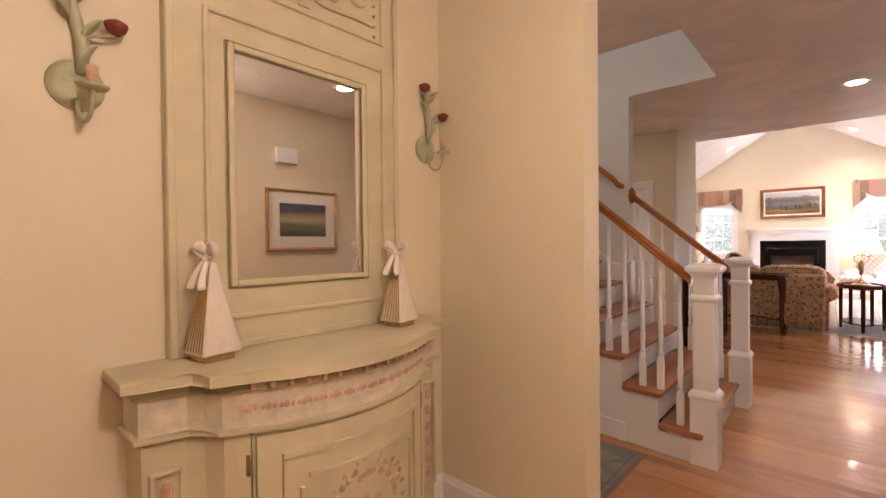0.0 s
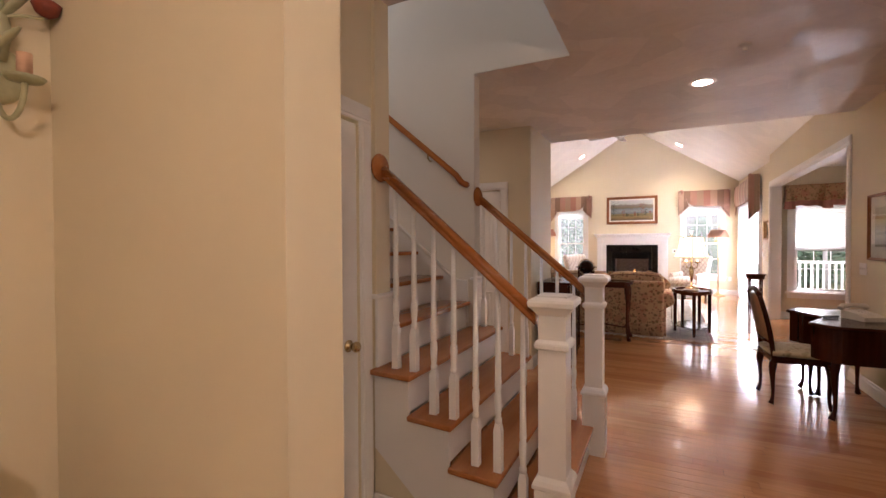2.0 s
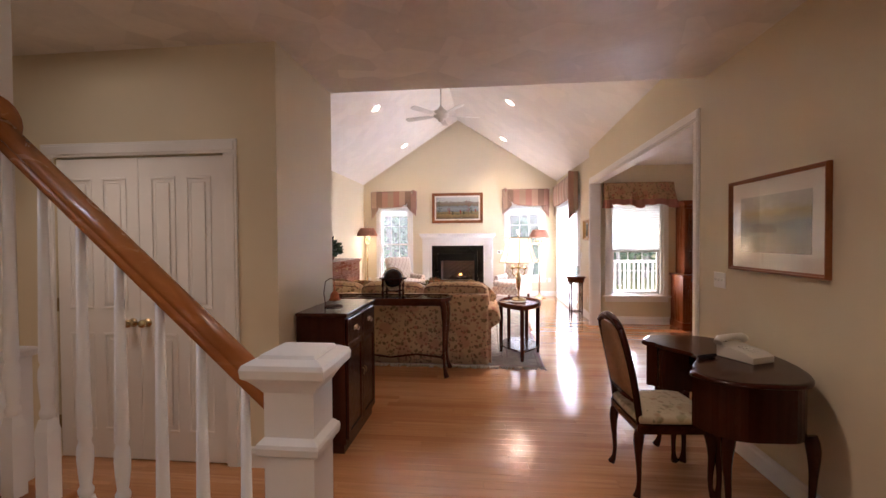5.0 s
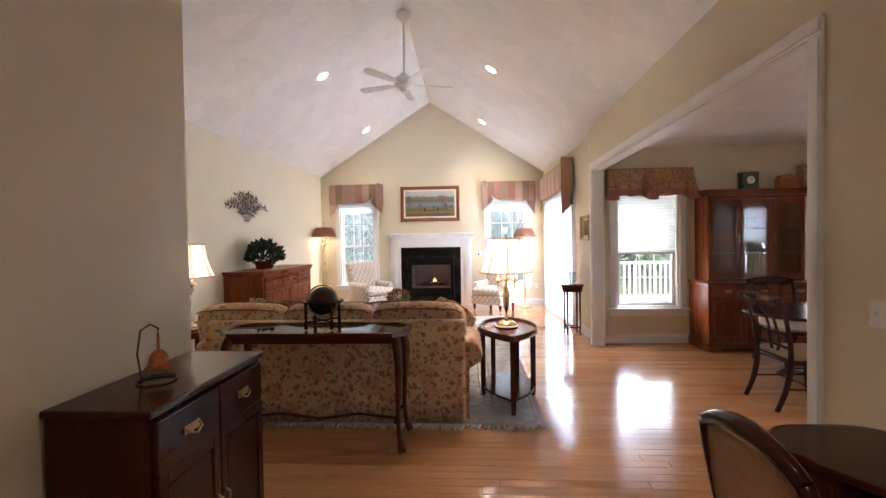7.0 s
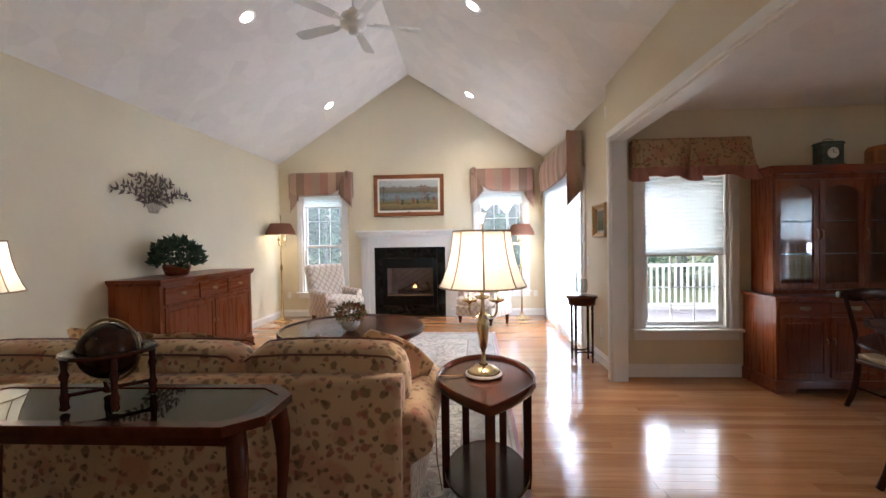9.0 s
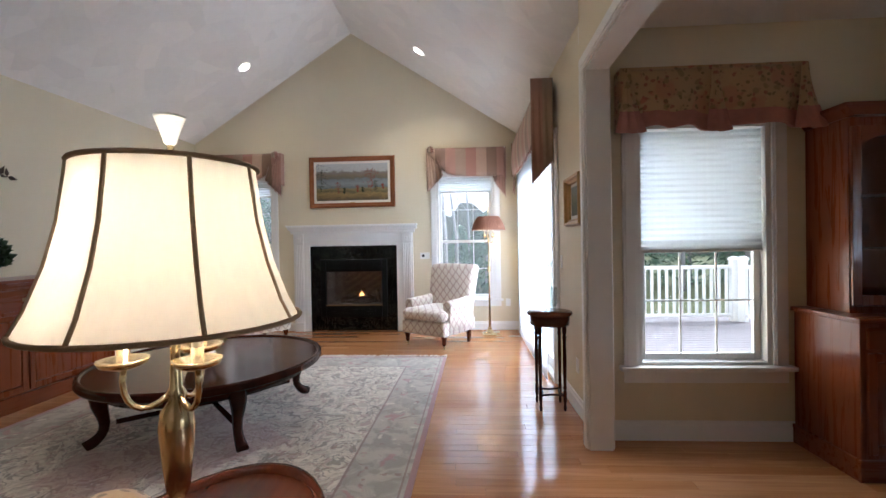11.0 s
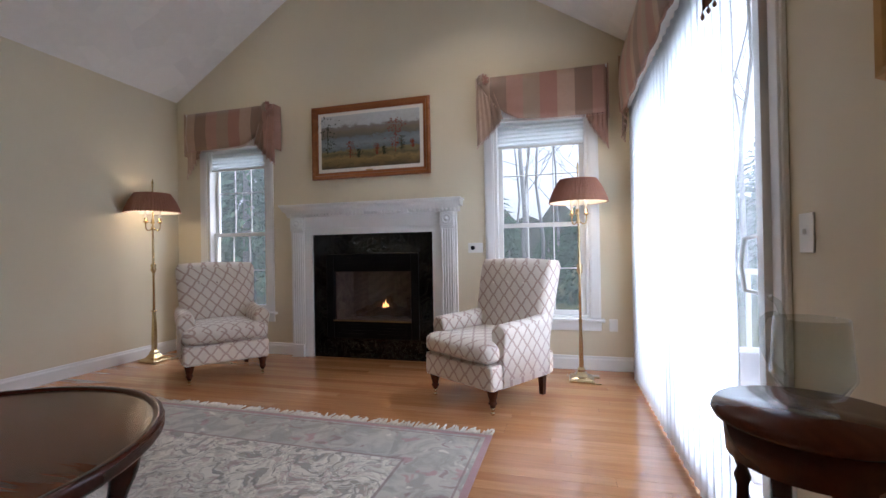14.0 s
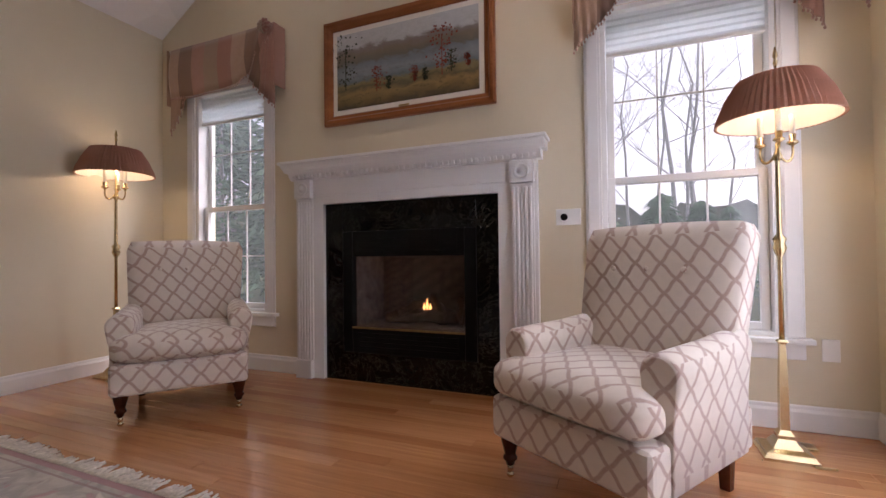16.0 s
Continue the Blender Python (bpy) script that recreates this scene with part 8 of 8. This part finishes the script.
for s in (-1, 1):
    part("door_jamb_line", cube((s * 0.338 - 0.003, -0.318, 0.13), (s * 0.338 + 0.003, -0.303, 0.83)), SAGE_D, cb)
    bm = bmesh.new()
    for a, b in (((0.48, 0.25), (0.49, 0.74)), ((0.552, 0.25), (0.562, 0.74)), ((0.49, 0.25), (0.552, 0.26)), ((0.49, 0.73), (0.552, 0.74))):
        box(bm, (s * a[0], -0.190, a[1]), (s * b[0], -0.168, b[1]), 0.002)
    part("side_panel_moulding", bm, SAGE, cb)
    for i in range(6):
        part("side_panel_flower", cube((s * 0.505, -0.1815, 0.29 + i * 0.073), (s * 0.535, -0.170, 0.335 + i * 0.073), 0.008), ROSEP, cb)
    part("hinge", cube((s * 0.345, -0.312, 0.70), (s * 0.352, -0.300, 0.76)), OLD_BRASS, cb)

# folded cones with bows on the commode
GILT = plain("gilt_rib", (0.42, 0.28, 0.10), 0.45, 0.4, 0.2, 40, 0.1)
PAPER = plain("cream_folded_paper", (0.70, 0.62, 0.52), 0.8, var=0.06, scale=30, bump=0.15, bscale=120)
RIBBON = plain("white_ribbon", (0.78, 0.72, 0.64), 0.5, var=0.05, scale=20)


def cone_ornament(m, label):
    c_ = thing("cone_ornament", m, label, "ornament", "pair of cone ornaments")
    part("base", square_turn([(0.042, 0.0), (0.045, 0.004), (0.045, 0.018), (0.04, 0.022)]), GILT, c_)
    bm = bmesh.new()
    rings = []
    n = 32
    for z, r in ((0.022, 0.082), (0.03, 0.085), (0.30, 0.012)):
        ring = []
        for i in range(n):
            q = (i * 4 / n) % 1
            corner = int(i * 4 / n)
            a = radians(45 + 90 * corner)
            b_ = radians(135 + 90 * corner)
            x = r * (math.cos(a) * (1 - q) + math.cos(b_) * q)
            y = r * (math.sin(a) * (1 - q) + math.sin(b_) * q)
            ring.append((x, y, z))
        rings.append(ring)
    part("cone", loft(bm, rings), PAPER, c_, "cream folded cone")
    for i in range(-3, 4):
        x = i * 0.0165
        part("gilt_rib", tube([(x, -0.0595, 0.032), (x * 0.14, -0.0095, 0.30)], 0.0028, 5), GILT, c_)
    bow_ = bmesh.new()
    for s in (-1, 1):
        tube(bez((0, -0.01, 0.315), (s * 0.06, -0.03, 0.40), (s * 0.09, -0.01, 0.32), (0, -0.012, 0.312), 10), [0.006, 0.012, 0.016, 0.018, 0.018, 0.018, 0.017, 0.015, 0.012, 0.009, 0.006], 8, bow_, 0.5)
        tube(bez((0, -0.012, 0.312), (s * 0.02, -0.03, 0.29), (s * 0.02, -0.045, 0.25), (s * 0.035, -0.05, 0.22), 8), [0.006, 0.008, 0.01, 0.011, 0.012, 0.012, 0.013, 0.013, 0.012], 6, bow_, 0.35)
    lathe([(0.0, 0.30), (0.014, 0.306), (0.016, 0.315), (0.012, 0.325), (0.0, 0.33)], 10, bow_, (0, -0.012, 0))
    part("bow", bow_, RIBBON, c_, "white ribbon bow")
    return c_


cone_ornament(pose(-0.815, -0.475, 1.0, 0, 0, 8), "cream and gilt folded cone topped with a white bow")
cone_ornament(pose(-0.79, 0.275, 1.0, 0, 0, 8), "cream and gilt folded cone topped with a white bow")

ROSE = plain("rust_red_rose", (0.22, 0.05, 0.03), 0.6, var=0.3, scale=40)
TOLE = plain("sage_tole_metal", (0.42, 0.42, 0.27), 0.5, 0.2, 0.15, 25, 0.1)


def sconce(m, label):
    s_ = thing("wall_sconce", m, label, "sconce", "rose sconces beside the mirror")
    part("backplate", turn(lathe([(0.07, 0.0), (0.068, 0.008), (0.05, 0.014), (0.0, 0.018)], 20, None, (0, 0, 0), 0.95, 1.0), pose(0, 0, 0, 90)), TOLE, s_)
    part("stem", tube([(0.01, -0.012, 0.03), (0.015, -0.02, 0.10), (0.0, -0.022, 0.18), (-0.015, -0.024, 0.26), (0.02, -0.025, 0.30)], [0.014, 0.018, 0.014, 0.012, 0.008], 8), TOLE, s_)
    for i, (x, z, ax, az) in enumerate(((0.01, 0.12, 0.05, 0.07), (-0.01, 0.18, -0.05, 0.06), (0.0, 0.22, 0.05, 0.06), (0.0, 0.04, 0.045, 0.075), (0.02, 0.27, 0.055, 0.035))):
        bm = tube(bez((x, -0.02, z), (x + ax * 0.2, -0.045, z + az * 0.5), (x + ax * 0.7, -0.045, z + az * 0.8), (x + ax, -0.03, z + az), 6), [0.006, 0.014, 0.018, 0.017, 0.013, 0.008, 0.002], 6, None, 0.4)
        part("leaf", bm, TOLE, s_)
    for x, z, x0, z0 in ((-0.045, 0.285, 0.0, 0.2), (0.085, 0.165, 0.005, 0.12)):
        br = part("branch", tube(bez((x0, -0.02, z0), (x * 0.5, -0.05, z0 + 0.03), (x * 0.8, -0.045, z - 0.03), (x, -0.045, z - 0.012), 6), 0.004, 6), TOLE, s_)
        bm = bmesh.new()
        for a in range(3):
            lathe([(0.006, -0.015), (0.022 - a * 0.005, -0.004), (0.030 - a * 0.008, 0.016 + a * 0.004), (0.024 - a * 0.008, 0.022 + a * 0.004), (0.012 - a * 0.003, 0.004)], 9, bm, (x, -0.05, z))
        part("rose", bm, ROSE, br, "rust red metal rose")
    part("arm", tube(bez((0.0, -0.015, -0.04), (0.0, -0.05, -0.15), (0.02, -0.11, -0.12), (0.02, -0.11, -0.03), 10), 0.006, 8), TOLE, s_)
    part("drip_pan", lathe([(0.006, -0.035), (0.032, -0.03), (0.038, -0.022), (0.014, -0.026), (0.0, -0.026)], 14, None, (0.02, -0.11, 0)), TOLE, s_)
    part("candle_cup", lathe([(0.014, -0.026), (0.014, 0.03), (0.0, 0.03)], 12, None, (0.02, -0.11, 0)), ROSEP, s_)
    return s_


sconce(pose(XM + 0.001, 0.60, 1.83, 0, 0, 90), "sage tole wall sconce with rust red roses")
sconce(pose(XM + 0.001, -0.775, 1.80, 0, 0, 90), "sage tole wall sconce with rust red roses")
HALL_RUG = rug_mat("hall_rug", 0.62, 0.95, (0.36, 0.32, 0.22), (0.24, 0.10, 0.09), (0.12, 0.14, 0.13))
rug("hall_rug", pose(-0.58, 1.42, 0), 0.60, 0.92, HALL_RUG, "small dark patterned rug before the closet door", False)


# ---- entry lantern, unseen and added to light the hall ----
ln = thing("pendant_lantern", (1.05, -0.62, CZ), "brass and frosted glass lantern, unseen, added to light the entry", "pendant light")
part("canopy", lathe([(0.0, -0.03), (0.03, -0.03), (0.065, -0.012), (0.068, -0.001), (0.0, -0.001)], 20), BRASS, ln)
part("rod", tube([(0, 0, -0.03), (0, 0, -0.30)], 0.006, 8), BRASS, ln)
part("cap", lathe([(0.0, -0.29), (0.03, -0.29), (0.10, -0.33), (0.10, -0.34), (0.0, -0.335)], 20), BRASS, ln)
part("candle", lathe([(0.0, -0.335), (0.014, -0.335), (0.014, -0.42), (0.0, -0.42)], 12), WHITE, ln)
for i in range(6):
    a = radians(60 * i)
    part("stile", tube([(0.096 * math.cos(a), 0.096 * math.sin(a), -0.335), (0.075 * math.cos(a), 0.075 * math.sin(a), -0.62)], 0.005, 6), BRASS, ln)
point_lamp("entry_fill", (1.05, -0.62, CZ - 0.50), 10.5, (1.0, 0.85, 0.68), 0.06)


# ---- lamp light ----
for i, (x, y, s) in enumerate(CANS):
    z = CZ if s == 0 else RZ - abs(x - RX) * k
    watts = (4, 22, 8, 28, 10, 8, 4)[i]
    spot_lamp("can_light", (x + 0.02 * -s, y, z - 0.03), (x, y + (0.25 if i in (2, 3) else 0), 0), watts, SOFT, 125 if s else 112, 0.8, 0.06)
for x, y in ((0.85, 8.02), (-2.25, 8.0)):
    point_lamp("table_lamp_bulb", (x, y, 0.652 + 0.68), 8 if x > 0 else 5, WARM, 0.05)
for x, y in ((1.755, 13.56), (-2.655, 13.36)):
    point_lamp("floor_lamp_bulb", (x, y, 1.66), 2.6, (1.0, 0.76, 0.50), 0.04)


# ---- outside: deck, lawn, woods ----
DECK = plain("grey_deck_board", (0.19, 0.168, 0.172), 0.6, var=0.12, scale=8, bump=0.15, bscale=60)
VINYL = plain("white_vinyl_rail", (0.80, 0.80, 0.78), 0.4, var=0.02, bump=0)
GRASS = plain("winter_lawn", (0.09, 0.10, 0.035), 0.9, var=0.35, scale=3, bump=0.5, bscale=40, where="Position")
# bark and needles are lightened, putting distant haze into their colour
BARK = plain("hazed_grey_bark", (0.40, 0.38, 0.38), 0.9, var=0.2, scale=12, bump=0.6, bscale=30)
NEEDLE = plain("hazed_evergreen_needles", (0.085, 0.145, 0.085), 0.7, var=0.5, scale=3, bump=0.2)
WOODS = plain("far_woods", (0.17, 0.17, 0.14), 0.9, var=0.3, scale=1.5, bump=0.4, bscale=8, where="Position")
bm = bmesh.new()
vs = [bm.verts.new(p) for p in ((-400, -400, -0.62), (400, -400, -0.62), (400, 400, -0.62), (-400, 400, -0.62))]
bm.faces.new(vs)
setting("ground", bm, GRASS, "winter lawn around the house", "ground")
deck = thing("deck", (0, 0, 0), "grey boarded deck outside the dining room", "deck", kind="structure")
board = None
for i in range(38):
    if board is None:
        board = part("deck_board", cube((0, 0, 0), (5.3, 0.132, 0.03), 0.004), DECK, deck)
        o = board
    else:
        o = new("deck_board", board.data)
        o.parent = deck
    o.location = (2.46, YD + 0.24 + i * 0.138, -0.10)
part("deck_frame", cube((2.5, YD + 0.26, -0.62), (7.7, YD + 5.4, -0.11)), DECK, deck)


def railing(p0, p1):
    r = thing("deck_railing", (0, 0, -0.07), "white vinyl deck railing with square balusters", "railing", "deck railings")
    a, b = Vector((*p0, 0)), Vector((*p1, 0))
    L = (b - a).length
    ang = math.degrees(math.atan2(b.y - a.y, b.x - a.x))
    base = pose(a.x, a.y, 0, 0, 0, ang)
    for nm, z0, z1, hw_ in (("top_rail", 0.90, 0.96, 0.035), ("bottom_rail", 0.08, 0.13, 0.025)):
        part(nm, turn(cube((0.05, -hw_, z0), (L - 0.05, hw_, z1), 0.006), base), VINYL, r)
    n = int(L / 0.125)
    for i in range(1, n):
        part("baluster", turn(cube((i * L / n - 0.019, -0.019, 0.13), (i * L / n + 0.019, 0.019, 0.90)), base), VINYL, r)
    for x in (0.0, L):
        ps = part("post", turn(square_turn([(0.055, -0.02), (0.055, 1.04)]), base @ pose(x, 0, 0)), VINYL, r)
        part("post_cap", turn(square_turn([(0.068, 1.04), (0.068, 1.07), (0.03, 1.11), (0.0, 1.115)]), base @ pose(x, 0, 0)), VINYL, ps)
    return r


railing((2.5, 14.9), (6.0, 14.9))
railing((6.1, 14.82), (7.65, 12.2))


def bare_tree(m, h, seed, label):
    rg_ = random.Random(seed)
    t_ = thing("bare_tree", m, label, "tree", "leafless trees behind the house")
    trunk, limbs = bmesh.new(), bmesh.new()
    pts = [Vector((rg_.uniform(-0.12, 0.12) * i, rg_.uniform(-0.12, 0.12) * i, h * i / 6)) for i in range(7)]
    tube(pts, [0.085, 0.075, 0.062, 0.05, 0.04, 0.028, 0.012], 7, trunk)

    def grow(p, d, L, r, depth):
        q = p + d * L * 0.5 + Vector((rg_.uniform(-0.1, 0.1), rg_.uniform(-0.1, 0.1), 0.05)) * L
        e = q + (d + Vector((rg_.uniform(-0.3, 0.3), rg_.uniform(-0.3, 0.3), 0.25))).normalized() * L * 0.5
        tube([p, q, e], [r, r * 0.75, r * 0.45], 4, limbs)
        if depth:
            for _ in range(3):
                dd = (d + Vector((rg_.uniform(-0.9, 0.9), rg_.uniform(-0.9, 0.9), rg_.uniform(-0.1, 0.8)))).normalized()
                grow(p.lerp(e, rg_.uniform(0.45, 1.0)), dd, L * 0.6, r * 0.5, depth - 1)

    for i in range(11):
        f = rg_.uniform(0.3, 0.98)
        p = pts[int(f * 6)].lerp(pts[min(6, int(f * 6) + 1)], f * 6 % 1)
        a = rg_.uniform(0, 6.28)
        grow(p, Vector((math.cos(a), math.sin(a), rg_.uniform(0.3, 1.1))).normalized(), h * 0.26 * (1.2 - f * 0.7), 0.03 * (1.15 - f), 3)
    part("trunk", trunk, BARK, t_)
    part("branches", limbs, BARK, t_)
    return t_


def evergreen(m, h, r, seed, label):
    rg_ = random.Random(seed)
    t_ = thing("evergreen_tree", m, label, "tree", "evergreens behind the house")
    part("trunk", tube([(0, 0, 0), (0, 0, h * 0.5), (0, 0, h)], [0.16, 0.1, 0.01], 7), BARK, t_)
    bm_ = bmesh.new()
    for i in range(1500):
        f = rg_.random() ** 0.8
        z = h * (0.06 + 0.94 * f)
        rr = r * (1 - f) ** 0.8 * rg_.uniform(0.35, 1.05) + 0.05
        a = rg_.uniform(0, 6.28)
        p = Vector((rr * math.cos(a), rr * math.sin(a), z - 0.1 * rr))
        out = Vector((math.cos(a), math.sin(a), rg_.uniform(-0.5, 0.15))).normalized()
        side = Vector((-math.sin(a), math.cos(a), rg_.uniform(-0.2, 0.2)))
        s = rg_.uniform(0.25, 0.55)
        vs_ = [bm_.verts.new(q) for q in (p - out * s * 0.4, p + side * s * 0.22, p + out * s * 0.7 + Vector((0, 0, -0.08)), p - side * s * 0.22, p + Vector((0, 0, 0.07)))]
        for q in ((0, 1, 4), (1, 2, 4), (2, 3, 4), (3, 0, 4)):
            bm_.faces.new([vs_[j] for j in q])
    tagged(part("crown", bm_, NEEDLE, t_, "dense dark green needles"), kind="stuff")
    return t_


first_bare = bare_tree(pose(2.6, 26, -0.62), 12, 11, "tall bare deciduous tree in winter")
second_bare = bare_tree(pose(0.8, 30, -0.62), 14, 12, "tall bare deciduous tree in winter")
rg = random.Random(21)
for i in range(26):
    src = first_bare if i % 2 else second_bare
    copy_thing(src, pose(-8 + i * 0.75 + rg.uniform(-0.5, 0.5), rg.uniform(22, 36), -0.62, 0, 0, rg.uniform(0, 360)))
first_ever = evergreen(pose(-4.3, 23, -0.62), 8.5, 2.6, 5, "full dark evergreen tree")
for x, y, a in ((-7.2, 26, 40), (-5.8, 30, 120), (2.2, 25, 20), (3.6, 27.5, 200), (4.9, 30, 140), (5.8, 25, 300), (6.9, 28, 77), (-0.6, 29, 190), (9.0, 27, 60), (12.5, 25, 150), (16, 29, 10), (-2.6, 31, 70), (0.9, 36, 260), (11, 32, 95), (-10, 24, 33), (-8.2, 21.6, 15), (-11.8, 22.3, 80), (-13.6, 24.5, 130), (-9.2, 26, 210), (-15.4, 22.4, 260), (-6.3, 22.4, 170), (-12.6, 27, 300), (-17.2, 24.0, 45), (-3.4, 24.6, 100)):
    copy_thing(first_ever, Matrix.Translation((x, y, -0.62 - (5.3 if -1 < x < 7 else 1.2 if x > 7 else 0))) @ pose(0, 0, 0, 0, 0, a))
# distant woods, an uneven strip
bm = bmesh.new()
rg = random.Random(4)
for row, (dist, hmax) in enumerate(((62, 5.5), (75, 8.0))):
    prev = None
    for i in range(150):
        a = radians(-75 + i * 1.5)
        x, y = dist * math.sin(a), 10 + dist * math.cos(a)
        hgt = hmax * rg.uniform(0.7, 1.1)
        lo, hi = bm.verts.new((x, y, -0.7)), bm.verts.new((x + rg.uniform(-0.5, 0.5), y, hgt))
        if prev:
            bm.faces.new((prev[0], lo, hi, prev[1]))
        prev = (lo, hi)
tagged(part("backdrop_woods", bm, WOODS), "far line of bare woods", "woods", "", "structure")


# ---- oak strip floor, boards along x ----
OAK_PART = oak_floor("oak_strip", False)
OAK_REST = oak_floor("oak_strip_far", True)
floor = thing("floor", (0, 0, 0), "polished honey oak strip floor", "floor", kind="structure")
BW = 0.082
LENS = (0.9, 1.3, 1.75, 2.2)
plank_mesh = {}
rest_v, rest_f = [], []
rg = random.Random(77)
near = 0
FX0, FX1 = -4.6, 6.6
rows = int((YF + 2.6) / BW) + 1
for r in range(rows):
    y = -2.6 + r * BW
    x = FX0 - rg.uniform(0, 1.2)
    xe = FX1 if y < YD + 0.1 else XR + 0.16
    west = -1.0 if y < 2.05 else FX0 if y < 5.0 else XL - 0.1
    while x < xe:
        L = rg.choice(LENS)
        L = min(L, xe - x) if xe < 3 and x + L > xe else L
        g_ = 0.0005
        x0, x1, y0, y1 = x + g_, x + L - g_, y + g_, y + BW - g_
        drop = rg.uniform(0, 0.0006)
        x0, x1 = max(x0, west), min(x1, xe)
        if x1 < x0 + 0.02:
            x += L
            continue
        if 0.0 < x + L / 2 < 2.0 and 3.2 < y < 12.6 and near < 300:
            near += 1
            if L not in plank_mesh:
                bm = bmesh.new()
                box(bm, (g_, g_, -0.011), (L - g_, BW - g_, 0.0), 0.0006)
                ob = part("plank", bm, OAK_PART, floor)
                plank_mesh[L] = ob.data
            else:
                ob = new("plank", plank_mesh[L])
                ob.parent = floor
            ob.location = (x, y, -drop)
        else:
            b_ = len(rest_v)
            e = 0.0006
            for zz, ins in ((-0.011, 0), (-e, 0), (0.0, e)):
                rest_v += [(x0 + ins, y0 + ins, zz - drop), (x1 - ins, y0 + ins, zz - drop), (x1 - ins, y1 - ins, zz - drop), (x0 + ins, y1 - ins, zz - drop)]
            for lv in (0, 4):
                for i in range(4):
                    j = (i + 1) % 4
                    rest_f.append((b_ + lv + i, b_ + lv + j, b_ + lv + 4 + j, b_ + lv + 4 + i))
            rest_f.append((b_ + 8, b_ + 9, b_ + 10, b_ + 11))
        x += L
me = bpy.data.meshes.new("planks")
me.from_pydata(rest_v, [], rest_f)
me.materials.append(OAK_REST)
ob = new("planks", me)
ob.parent = floor
tagged(ob, "oak strip boards away from the walkway", kind="stuff")
